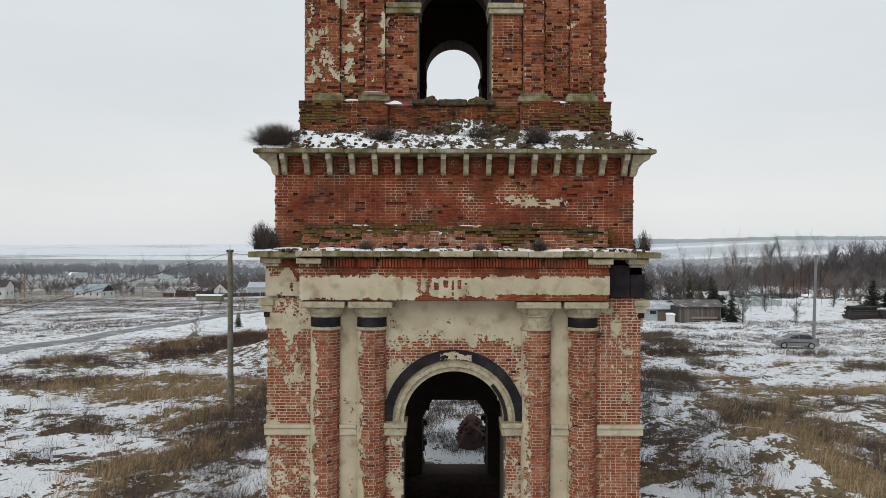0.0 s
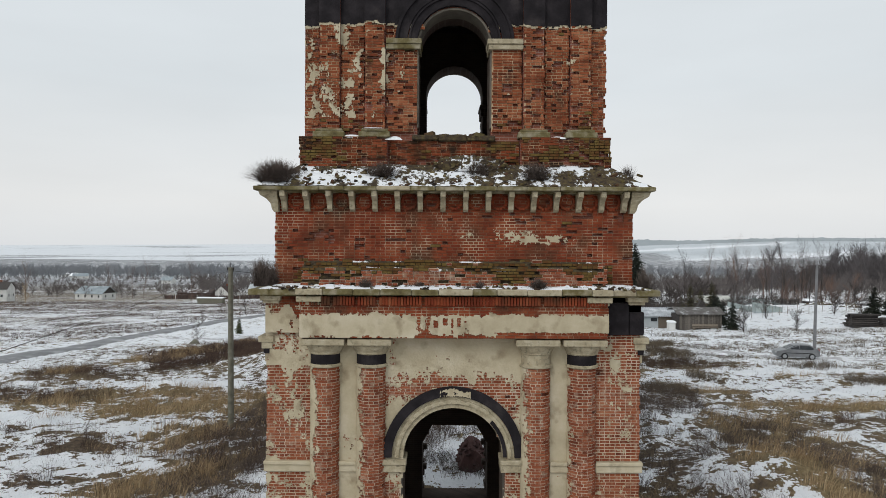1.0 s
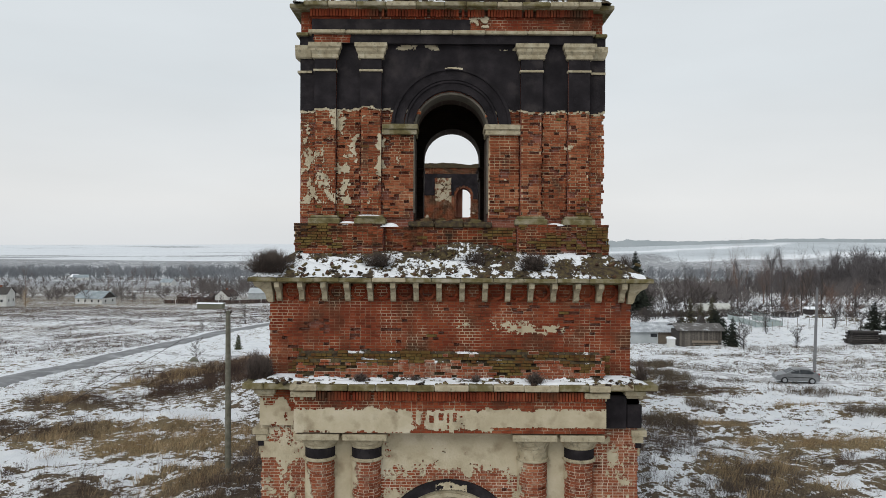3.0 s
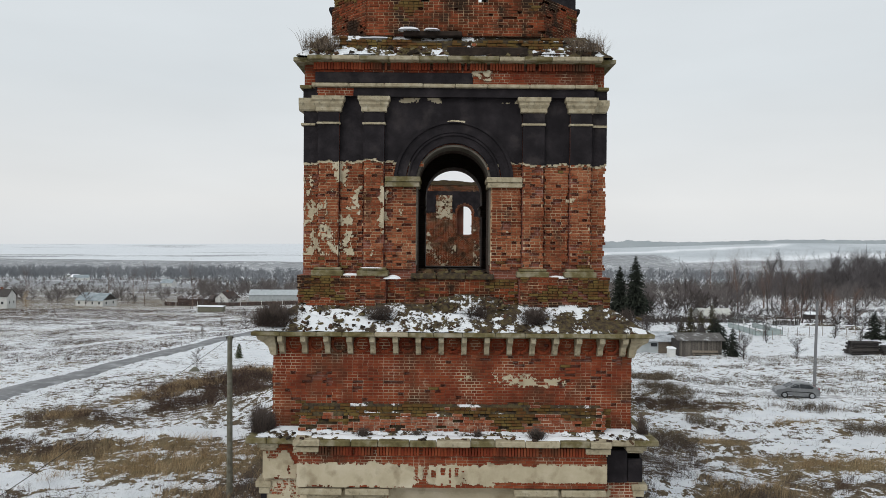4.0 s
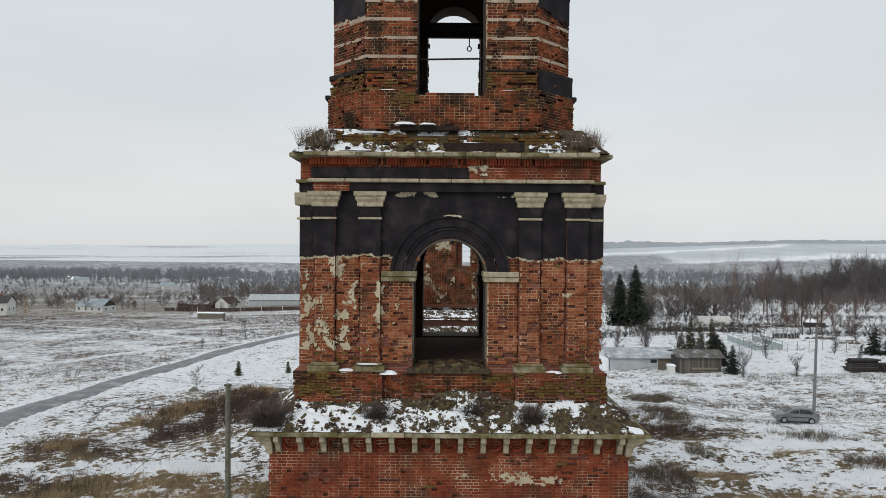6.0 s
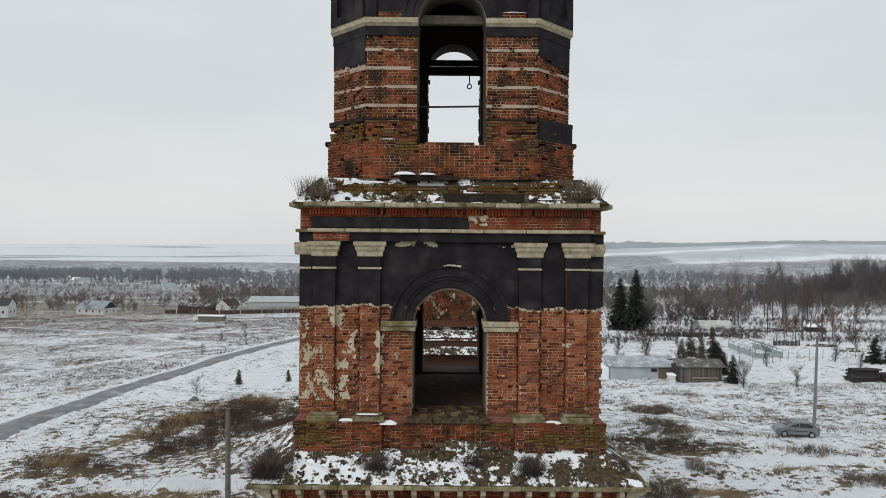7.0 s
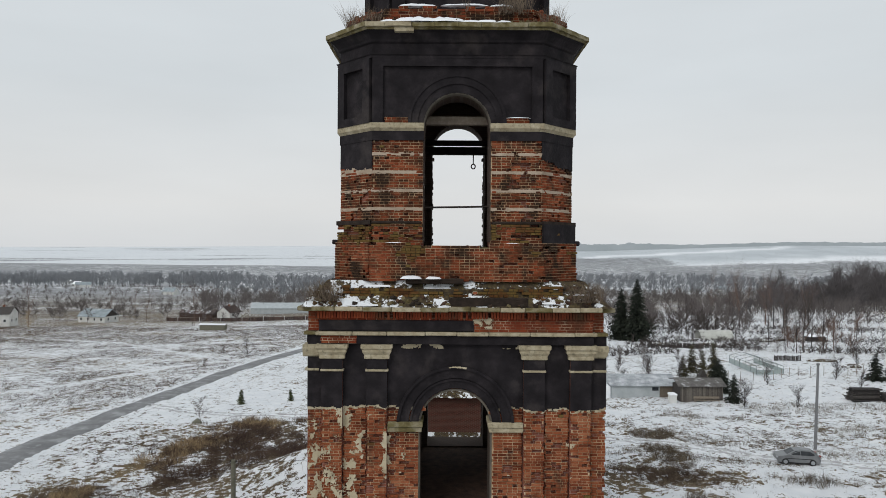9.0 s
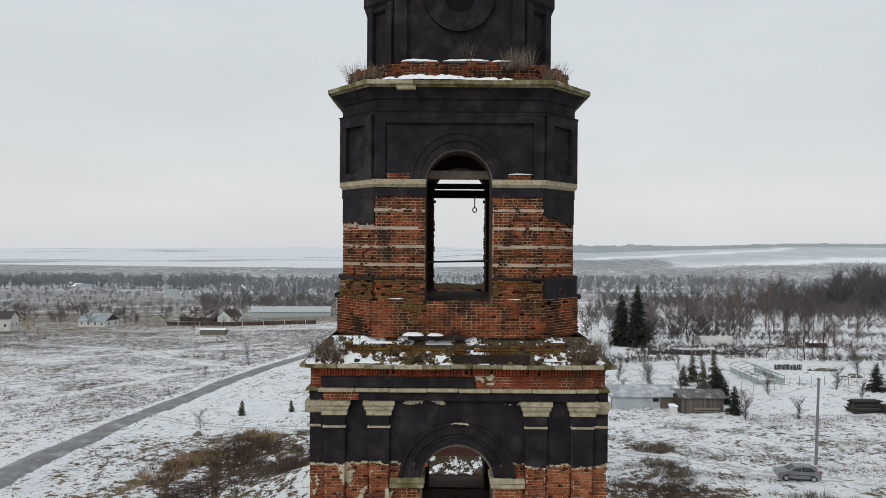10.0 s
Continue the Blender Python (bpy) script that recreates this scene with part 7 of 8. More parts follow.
WEED_BEDS = [(22.7, 51, 2.2, 2.6), (33, 44.8, 2.4, 1.1), (33.1, 36, 2.6, 1.0), (16.9, 33.8, 1.8, 2.2), (24, 61.8, 2.0, 2.2), (21.6, 39.8, 1.2, 1.0), (21.8, 54.5, 2.2, 1.6)]
blades("bushy_weeds", *sown(15000, (12, 40, 30, 66), lambda x, y: 0.6 * bed(WEED_BEDS, x, y), 314), 16, 0.85, 0.010, "bushy grey-brown weeds standing in the snow", M_WEEDMIX, 314, 0.34, 0.5, 0.1, 0.7)
blades("gateway_scrub", *sown(1900, (-9, 9, 11, 27), lambda x, y: 1.0 * (fbm(x, y, 0.5, 234) > 0.47), 306), 26, 0.55, 0.006, "dark tangled scrub in snow behind the tower", M_DARKTWIG, 306, 0.4, 0.9, 0.0, 0.7)


# ---- poles and wires ----
def pole(x, y, top, r0, r1, lean, label, material=M_CONCRETE):
    z = float(land(x, y))
    p = thing("utility_pole", label, "pole", at=(x, y, z))
    h = top - z
    part("post", tube(bmesh.new(), [(0, 0, -0.5), (lean[0] * 0.5, lean[1] * 0.5, h * 0.5), (lean[0], lean[1], h)], [r0, (r0 + r1) / 2, r1], 10), material, p)
    part("pin", tube(bmesh.new(), [(lean[0], lean[1], h), (lean[0], lean[1], h + 0.28)], [0.018, 0.012], 6), M_IRON, p)
    for s in (-1, 1):
        bm = tube(bmesh.new(), [(lean[0], lean[1], h - 0.25), (lean[0] + s * 0.16, lean[1], h - 0.22), (lean[0] + s * 0.16, lean[1], h - 0.06)], [0.015, 0.015, 0.015], 6)
        lathe(bm, [(0.02, h - 0.14), (0.045, h - 0.10), (0.04, h - 0.04), (0.015, h)], lean[0] + s * 0.16, lean[1], 10)
        part("insulator", bm, M_IRON, p)
    return p


def wire(a, b, sag, label):
    pts = [tuple(Vector(a).lerp(Vector(b), t / 16) - Vector((0, 0, sag * 4 * (t / 16) * (1 - t / 16)))) for t in range(17)]
    bm = tube(bmesh.new(), pts, [0.011] * 17, 5)
    w = part("wire", bm, M_IRON, None)
    return tagged(w, label, "wire")


pole(-11.75, 19.3, 8.05, 0.17, 0.125, (-0.05, 0.0), "tall mossy concrete pole in dry grass")
pole(40.05, 56.0, 7.45, 0.17, 0.12, (0.25, 0.0), "plain grey concrete utility pole in snow", mat("grey_concrete", [(0.3, (0.15, 0.15, 0.155)), (0.7, (0.23, 0.23, 0.235))], 2.0, 0.9, 0.3, 40))
wire((-11.95, 19.3, 7.85), (-11.2, -26.0, 5.2), 0.25, "black overhead wire sloping from the mossy pole")
wire((-11.6, 19.3, 7.85), (40.1, 56.0, 7.2), 2.0, "thin overhead wire strung between the poles")


# ---- buildings ----
M_SLATE = mat("snow_dusted_slate_roof", [(0.3, (0.20, 0.24, 0.25)), (0.55, (0.30, 0.34, 0.36)), (0.75, (0.52, 0.55, 0.57))], 0.5, 0.85, 0.2, 6)
M_WHITEWALL = mat("whitewashed_wall", [(0.3, (0.52, 0.52, 0.50)), (0.7, (0.68, 0.68, 0.66))], 0.8, 0.9, 0.2, 8)
M_PATCHROOF = mat("brown_roof_under_patchy_snow", [(0.35, (0.075, 0.055, 0.048)), (0.52, (0.12, 0.095, 0.085)), (0.60, (0.62, 0.63, 0.65))], 0.45, 0.9, 0.1, 6)
M_GLASS = mat("dark_window_glass", [(0.3, (0.02, 0.022, 0.025)), (0.7, (0.05, 0.055, 0.06))], 1.0, 0.15, 0.0)
M_FENCE = mat("dark_brown_fence_boards", [(0.3, (0.045, 0.032, 0.028)), (0.7, (0.09, 0.06, 0.05))], 1.0, 0.85, 0.2, 8, island=0.5)
M_SHEET = mat("pale_blue_grey_sheet", [(0.3, (0.34, 0.37, 0.38)), (0.7, (0.46, 0.49, 0.50))], 0.7, 0.6, 0.1, 4)
M_GREENHOUSE = mat("pale_green_greenhouse_paint", [(0.3, (0.085, 0.11, 0.105)), (0.7, (0.15, 0.18, 0.172))], 1.5, 0.6, 0.1, 6)
M_PANEL = mat("clouded_greenhouse_panel", [(0.3, (0.26, 0.31, 0.305)), (0.7, (0.40, 0.45, 0.44))], 1.5, 0.4, 0.1, 6)
M_FILM = mat("clouded_polythene", [(0.3, (0.42, 0.42, 0.38)), (0.7, (0.58, 0.58, 0.54))], 0.6, 0.5, 0.2, 2)


def gable_house(x, y, w, d, h, ridge, turn, wall, roof, label, windows=3, chimney=False, gable=None, name="house", category="house"):
    """A house with its ridge along its length w, window openings set in as frames and panes."""
    z = float(land(x, y))
    root = thing(name, label, category, at=(x, y, z))
    root.rotation_euler = (0, 0, radians(turn))
    bm = bmesh.new()
    box(bm, -w / 2, w / 2, -d / 2, d / 2, -0.6, h)
    part("wall", bm, wall, root)
    for s in (-1, 1):
        bm = bmesh.new()
        vs = [bm.verts.new(p) for p in ((s * (w / 2 - 0.05), -d / 2, h), (s * (w / 2 - 0.05), d / 2, h), (s * (w / 2 - 0.05), 0, h + ridge), (s * (w / 2), -d / 2, h), (s * (w / 2), d / 2, h), (s * (w / 2), 0, h + ridge))]
        for q in ((0, 1, 2), (3, 5, 4), (0, 3, 4, 1), (1, 4, 5, 2), (2, 5, 3, 0)):
            bm.faces.new([vs[i] for i in q])
        part("gable", bm, gable or wall, root)
    e = 0.4
    for s in (-1, 1):
        bm = bmesh.new()
        k = ridge / (d / 2)
        vs = [bm.verts.new(p) for xx in (-w / 2 - e, w / 2 + e) for p in ((xx, s * (d / 2 + e), h - k * e), (xx, 0, h + ridge), (xx, 0, h + ridge + 0.12), (xx, s * (d / 2 + e), h - k * e + 0.12))]
        for q in ((0, 1, 2, 3), (7, 6, 5, 4), (0, 4, 5, 1), (1, 5, 6, 2), (2, 6, 7, 3), (3, 7, 4, 0)):
            bm.faces.new([vs[i] for i in q])
        part("roof", bm, roof, root)
    for i in range(windows):
        cx = -w / 2 + w * (i + 0.5) / windows
        win = part("window", boxes((cx - 0.55, cx + 0.55, -d / 2 - 0.05, -d / 2 + 0.05, h * 0.35, h * 0.35 + 1.3)), M_WHITEWALL, root)
        part("pane", boxes((cx - 0.42, cx + 0.42, -d / 2 - 0.07, -d / 2 - 0.04, h * 0.35 + 0.12, h * 0.35 + 1.18)), M_GLASS, win)
    for i in range(2 if d > 5 and windows else 0):
        cy = -d / 4 + d / 2 * i
        win = part("window", boxes((w / 2 - 0.05, w / 2 + 0.05, cy - 0.5, cy + 0.5, h * 0.35, h * 0.35 + 1.3)), M_WHITEWALL, root)
        part("pane", boxes((w / 2 + 0.04, w / 2 + 0.07, cy - 0.38, cy + 0.38, h * 0.35 + 0.12, h * 0.35 + 1.18)), M_GLASS, win)
    if chimney:
        part("chimney", boxes((-0.4, 0.4, -0.3, 0.3, h + ridge * 0.6, h + ridge + 0.9)), M_OLDWALL, root)
    return root


gable_house(-160.5, 296, 14.5, 9, 3.0, 3.0, -14, M_WHITEWALL, M_SLATE, "low white farmhouse with a grey slate roof", 4, False, M_DARKWOOD)
gable_house(-186, 268, 7.5, 8, 5.5, 2.6, 10, M_WHITEWALL, M_DARKWOOD, "white two-storey house with a dark roof", 2, True)
gable_house(-112, 334, 9, 8, 3.0, 3.0, 70, M_WHITEWALL, M_FENCE, "pale cottage with a dark brown roof behind a fence", 2, True)
gable_house(-128, 336, 18, 8, 2.4, 1.6, -6, M_FENCE, M_PATCHROOF, "long low brown barn with patchy snow on its roof", 0, False, name="barn", category="barn")
gable_house(-88, 372, 44, 12, 3.2, 2.6, 4, M_SHEET, M_SHEET, "long pale grey hall with a shallow sheet roof", 0, name="farm_hall", category="hall")
gable_house(-92.5, 253, 10.0, 3.2, 2.2, 0.25, -4, M_CONCRETE, M_SNOW, "small flat grey block hut with snow on top", 0, name="block_hut", category="hut")
for i, (x, y, w, turn) in enumerate(((-448, 822, 17, 20), (-470, 850, 10, -15), (-372, 960, 22, 5), (-558, 995, 20, -10), (-770, 1215, 26, 10), (-232, 785, 16, 8), (-263, 632, 12, -12), (-300, 905, 14, 30), (-640, 1050, 15, 0), (330, 640, 13, 10), (300, 720, 11, -20), (520, 900, 16, 5))):
    gable_house(x, y, w, 8, 3.6, 3.2, turn, M_WHITEWALL, M_SNOW if i % 2 else M_SLATE, "small far village house with a snowy roof" if i % 2 else "small far village house with a grey roof", 2 if i < 3 else 0)

# board fence along the yard
fence = thing("yard_fence", "dark brown board fence along a snowy verge", "fence")
fx = np.linspace(-131, -62, 70)
for i, x in enumerate(fx):
    y = 303 + 8 * math.sin((x + 131) / 69 * 1.2) - (x + 131) * 0.08
    z = float(lie(x, y))
    part("panel", boxes((x - 0.47, x + 0.47, y - 0.04, y + 0.04, z - 0.2, z + 1.75)), M_FENCE, fence)
    if i % 5 == 0:
        part("post", boxes((x - 0.62, x - 0.40, y - 0.14, y + 0.14, z - 0.2, z + 2.05)), M_WHITEWALL if i % 10 else M_FENCE, fence)

# long shed and plank hut
sx, sy = 30.6, 88.6
sz = float(land(sx, sy)) - 0.1
shed = thing("long_shed", "low grey shed with a corrugated slate roof", "shed", at=(sx, sy, sz))
part("wall", boxes((-5.8, 2.6, -1.9, 1.9, -0.4, 2.35)), M_SHEET, shed, "pale blue-grey sheet wall")
part("wall", boxes((2.6, 5.9, -1.9, 1.9, -0.4, 2.3)), M_WOOD, shed, "grey board wall")
part("window", boxes((1.3, 2.4, -1.96, -1.86, 1.35, 1.95)), M_GLASS, shed)
verts, faces = [], []
nn = 64
for i in range(nn + 1):
    x = -6.2 + 12.4 * i / nn
    dz = 0.075 * math.cos(i * math.pi)
    verts += [(x, -2.3, 2.30 + dz), (x, 2.3, 3.45 + dz), (x, -2.3, 2.22 + dz), (x, 2.3, 3.37 + dz)]
for i in range(nn):
    a = 4 * i
    faces += [(a, a + 4, a + 5, a + 1), (a + 2, a + 3, a + 7, a + 6), (a, a + 2, a + 6, a + 4), (a + 1, a + 5, a + 7, a + 3)]
mesh_object("roof", verts, faces, mat("snowy_corrugated_slate", [(0.3, (0.22, 0.23, 0.24)), (0.5, (0.38, 0.40, 0.42)), (0.7, (0.62, 0.63, 0.65))], 0.9, 0.85, 0.1, 8), None, shed)
shed.scale = (0.88, 1.0, 0.86)
part("end_snow", boxes((-6.9, -5.9, -2.0, 1.0, -0.3, 2.1), bevel=0.2), M_SNOW, shed)

hx, hy = 37.9, 84.6
hz = float(land(hx, hy)) - 0.05
hut = thing("plank_hut", "weathered grey plank hut with a low sheet roof", "hut", at=(hx, hy, hz))
part("core", boxes((-3.1, 3.1, -1.75, 1.9, -0.3, 2.3)), M_DARKWOOD, hut)
M_HUTWOOD = mat("dark_grey_weathered_planks", [(0.3, (0.085, 0.075, 0.066)), (0.7, (0.17, 0.152, 0.132))], 5.0, 0.88, 0.4, 40, island=0.5)
rng = random.Random(9)
for k in range(34):
    x = -3.15 + 6.3 * k / 34
    part("plank", boxes((x + 0.008, x + 0.177, -1.80 + rng.uniform(-0.01, 0.01), -1.755, -0.2, 2.45 + rng.uniform(-0.04, 0.04))), M_HUTWOOD, hut)
for k in range(18):
    y = -1.75 + 3.6 * k / 18
    part("plank", boxes((3.105, 3.15, y + 0.01, y + 0.19, -0.2, 2.5)), M_HUTWOOD, hut)
bm = bmesh.new()
vs = [bm.verts.new(p) for x in (-3.6, 3.6) for p in ((x, -2.2, 2.36), (x, 0.2, 3.2), (x, 2.3, 2.7), (x, 2.3, 2.8), (x, 0.2, 3.32), (x, -2.2, 2.46))]
bm.faces.new(vs[:6]); bm.faces.new(vs[6:][::-1])
for i in range(6):
    bm.faces.new((vs[i], vs[6 + i], vs[6 + (i + 1) % 6], vs[(i + 1) % 6]))
part("roof", bm, mat("rusty_sheet_roof", [(0.3, (0.075, 0.068, 0.062)), (0.55, (0.13, 0.122, 0.115)), (0.75, (0.55, 0.56, 0.57))], 1.1, 0.8, 0.2, 6), hut)
part("gable_cap", stack(bmesh.new(), [([(0.4, 0.6), (1.9, 0.6), (1.9, 1.6), (0.4, 1.6)], 3.0), ([(1.05, 0.6), (1.25, 0.6), (1.25, 1.6), (1.05, 1.6)], 4.3)]), M_DARKWOOD, hut, "dark pointed gable")
bench = thing("bench", "long grey plank bench against the hut", "bench", at=(hx + 0.6, hy - 2.25, hz))
part("seat", boxes((-1.9, 1.9, -0.2, 0.2, 0.42, 0.48)), M_WOOD, bench)
part("backrest", boxes((-1.9, 1.9, 0.2, 0.24, 0.62, 0.95)), M_WOOD, bench)
for x in (-1.7, -0.6, 0.6, 1.7):
    part("leg", boxes((x - 0.05, x + 0.05, -0.18, 0.24, -0.15, 0.42)), M_WOOD, bench)
privy = thing("tool_box", "small white box shed with a snowy lid", "shed", at=(33.4, 82.3, float(land(33.4, 82.3))))
privy.scale = (0.8, 0.8, 0.72)
part("body", boxes((-0.6, 0.6, -0.6, 0.6, -0.2, 1.7)), M_WHITEWALL, privy)
part("lid", stack(bmesh.new(), [(square(0.72, -0.75, 0.75), 1.68), (square(0.72, -0.75, 0.75), 1.78), (square(0.5, -0.6, 0.75), 2.0)]), M_SNOW, privy)
swing = thing("swing_frame", "dark wooden ladder-like swing frame in the snow", "frame", at=(42.9, 100.6, float(land(42.9, 100.6))))
for s in (-1, 1):
    part("post", tube(bmesh.new(), [(s * 1.2, 0, -0.2), (s * 0.45, 0, 3.3)], [0.07, 0.06], 6), M_DARKWOOD, swing)
for k in range(4):
    w = 1.1 - k * 0.22
    part("rung", tube(bmesh.new(), [(-w, 0, 0.6 + k * 0.85), (w, 0, 0.6 + k * 0.85)], [0.05, 0.05], 6), M_DARKWOOD, swing)

# greenhouse skeleton
gh = thing("greenhouse_frame", "bare pale green greenhouse frame with glass sides", "greenhouse", at=(58.0, 105.4, float(land(58, 104)) + 0.1))
gh.scale = (0.76, 0.55, 0.62)
rail = lambda a, c, r=0.05: tube(bmesh.new(), [a, c], [r, r], 5)
for k in range(6):
    t = k / 5
    ox, oy = 0.4 * t, 22 * t
    for px in (-5.1, 1.1):
        part("post", rail((px + ox, -9 + oy, -0.4), (px + ox, -9 + oy, 2.0), 0.06), M_GREENHOUSE, gh)
    part("rafter", rail((-5.1 + ox, -9 + oy, 2.0), (-2.0 + ox, -9 + oy, 3.0)), M_GREENHOUSE, gh)
    part("rafter", rail((-2.0 + ox, -9 + oy, 3.0), (1.1 + ox, -9 + oy, 2.0)), M_GREENHOUSE, gh)
for px, pz in ((-5.1, 2.0), (1.1, 2.0), (-2.0, 3.0)):
    part("purlin", rail((px, -9, pz), (px + 0.4, 13, pz)), M_GREENHOUSE, gh)
for px in (-5.1, 1.1):
    bm = bmesh.new()
    vs = [bm.verts.new(p) for dx in (0.0, 0.03) for p in ((px + dx, -9, -0.4), (px + 0.4 + dx, 13, -0.4), (px + 0.4 + dx, 13, 1.2), (px + dx, -9, 1.2))]
    for q in BRICK_BOX + [(3, 2, 1, 0)]:
        bm.faces.new([vs[i] for i in q])
    part("side_sheet", bm, M_PANEL, gh)
part("side_sheet", boxes((-5.1, 1.1, -9.03, -9.0, -0.4, 0.9)), M_PANEL, gh)
tunnel = thing("tunnel_greenhouse", "long arched polytunnel of cloudy film", "greenhouse", at=(85, 197, float(land(85, 197))))
tunnel.scale = (0.64, 1.0, 1.0)
bm = bmesh.new()
prev = None
for k in range(13):
    a = math.pi * k / 12
    now = [bm.verts.new((x, 3.0 * math.cos(a), 3.2 * math.sin(a) - 0.3)) for x in (-8, 8)]
    if prev:
        bm.faces.new((prev[0], prev[1], now[1], now[0]))
    prev = now
bmesh.ops.holes_fill(bm, edges=[ed for ed in bm.edges if ed.is_boundary], sides=40)
part("film_cover", bm, M_FILM, tunnel)

# log stacks
def log_stack(x, y, nx, nz, label):
    root = thing("log_stack", label, "logs", at=(x, y, float(land(x, y))))
    r = random.Random(int(x))
    for j in range(nz):
        for i in range(nx - j // 2):
            part("log", tube(bmesh.new(), [(-1.9 + r.uniform(-0.2, 0.2), (i + (j % 2) * 0.5) * 0.3, 0.1 + j * 0.27), (1.9 + r.uniform(-0.3, 0.3), (i + (j % 2) * 0.5) * 0.3, 0.1 + j * 0.27)], [0.15, 0.13], 7), M_DARKWOOD, root)
    return root


log_stack(60.6, 80.0, 7, 7, "dark stack of long logs in the snow")
log_stack(64.6, 79.4, 5, 5, "dark stack of old timber in the snow")

# ---- trees ----
M_BARK = mat("grey_brown_bark", [(0.3, (0.035, 0.029, 0.028)), (0.7, (0.085, 0.070, 0.064))], 2.0, 0.9, 0.0, island=0.5)
# paler than the near bark: haze of the middle distance put into the colour
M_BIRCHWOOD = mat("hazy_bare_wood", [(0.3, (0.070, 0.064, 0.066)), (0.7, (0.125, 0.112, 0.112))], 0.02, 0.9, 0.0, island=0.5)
M_THUJA = mat("brown_green_thuja", [(0.3, (0.035, 0.032, 0.017)), (0.7, (0.085, 0.072, 0.035))], 1.5, 0.85, 0.0, island=0.6)
M_REDTWIG = mat("reddish_twigs", [(0.3, (0.10, 0.065, 0.052)), (0.7, (0.19, 0.13, 0.105))], 0.4, 0.9, 0.0, island=0.5)
# ridge and far wood colours are lifted to blue-grey: distance haze painted in
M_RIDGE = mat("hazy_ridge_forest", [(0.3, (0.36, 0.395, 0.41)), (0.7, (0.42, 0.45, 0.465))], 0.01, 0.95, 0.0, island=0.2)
M_FARWOOD = mat("distant_haze_tinted_wood", [(0.3, (0.19, 0.20, 0.215)), (0.7, (0.27, 0.28, 0.295))], 0.01, 0.9, 0.0, island=0.3)
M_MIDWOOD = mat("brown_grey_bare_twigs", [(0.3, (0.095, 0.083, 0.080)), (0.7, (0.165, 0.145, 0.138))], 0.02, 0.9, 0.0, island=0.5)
M_BARKWOOD = mat("dark_brown_bare_wood", [(0.3, (0.058, 0.050, 0.048)), (0.7, (0.11, 0.094, 0.088))], 0.02, 0.9, 0.0, island=0.5)
M_NEEDLE = mat("dark_spruce_needles", [(0.3, (0.010, 0.013, 0.009)), (0.7, (0.026, 0.031, 0.021))], 1.5, 0.85, 0.0, island=0.6)

fruit = tree_thing("fruit_tree", "small bare fruit tree with a spreading crown in snow", "tree", 5, 3.6, 0.9, M_BARK, 4, 0.017, "bare garden trees")
plant(fruit, [(64.1, 93.9), (64.6, 87.9), (49.1, 77.1), (41.1, 101.1), (36.5, 104), (42, 77.6), (75, 106), (80, 98), (31, 101), (33, 112), (52.5, 93), (38, 110), (29, 108)], 6, 0.55, 1.25)
willow = tree_thing("tall_bare_tree", "tall bare tree with thin upright branches", "tree", 8, 11.0, 0.55, M_BARK, 4, 0.011, "tall bare trees")
plant(willow, [(86.2, 149), (90.1, 152.6), (98.6, 158.9), (94, 156), (93, 177.9), (80.4, 170), (104, 190), (112, 205), (185, 282), (128, 222), (140, 250), (150, 262), (108, 240), (76, 190), (83, 215), (66, 222), (120, 180)], 9, 0.7, 1.35)
birch = tree_thing("birch", "slender bare birch with a reddish twiggy crown", "tree", 12, 19.0, 0.42, M_REDTWIG, 4, 0.009, "bare birches")
plant(birch, [(118, 255), (124, 262), (130, 258), (122, 270), (134, 266), (140, 262), (150, 300), (160, 315), (172, 306), (143, 318), (166, 330), (182, 322), (136, 296), (128, 308), (-149, 308), (-172, 262), (-140, 300), (-108.3, 275), (-166, 318)], 13, 0.75, 1.15)
shrub = tree_thing("bare_shrub", "low many-stemmed bare shrub in snow", "shrub", 15, 2.6, 1.1, M_DARKTWIG, 4, 0.012, "bare shrubs")
plant(shrub, [(-51.2, 126.8), (-58, 160), (44, 86), (46, 88), (30, 118), (36, 122), (42, 126), (26, 114), (50, 128), (56, 131), (80, 146), (84, 143), (88, 141), (93, 137), (97, 133), (102, 130), (108, 128), (-34, 76), (-20, 120), (62, 140)], 16, 0.7, 1.5)
golden = tree_thing("golden_willow", "bushy ochre-twigged willow beside a white house", "tree", 19, 6.5, 0.9, M_STRAW, 4, 0.012)
plant(golden, [(-166, 252)], 20, 1.0, 1.01)
roadside = tree_thing("roadside_bush", "large many-branched bare bush beside the road", "shrub", 21, 6.0, 1.0, M_BARK, 4, 0.012)
plant(roadside, [(-47.7, 146.3)], 22, 1.0, 1.01)
lone = tree_thing("lone_tree", "dark spreading bare tree before the fence", "tree", 23, 10.0, 0.8, M_BARK, 4, 0.014)
plant(lone, [(-109.7, 276.4)], 24, 1.0, 1.01)
garden = thing("garden_fence", "thin grey stakes of a garden fence in snow", "fence")
for k in range(30):
    x, y = 43 + k * 1.75, 97.5 + 1.2 * math.sin(k * 0.8)
    z = float(land(x, y))
    part("stake", tube(bmesh.new(), [(x, y, z - 0.3), (x + 0.05, y, z + 1.6)], [0.05, 0.04], 5), M_WOOD, garden)
bm = bmesh.new()
bmesh.ops.create_icosphere(bm, subdivisions=3, radius=0.6)
for q in bm.verts:
    q.co *= 0.6 + 0.7 * float(fbm(q.co.x * 2 + 3, q.co.y * 2 + q.co.z * 1.7, 1.5, 340))
rock = part("boulder", bm, M_CONCRETE, None)
rock.location = (-32.9, 71.8, float(land(-32.9, 71.8)))
tagged(rock, "dark rounded boulder lying in snow", "rock")


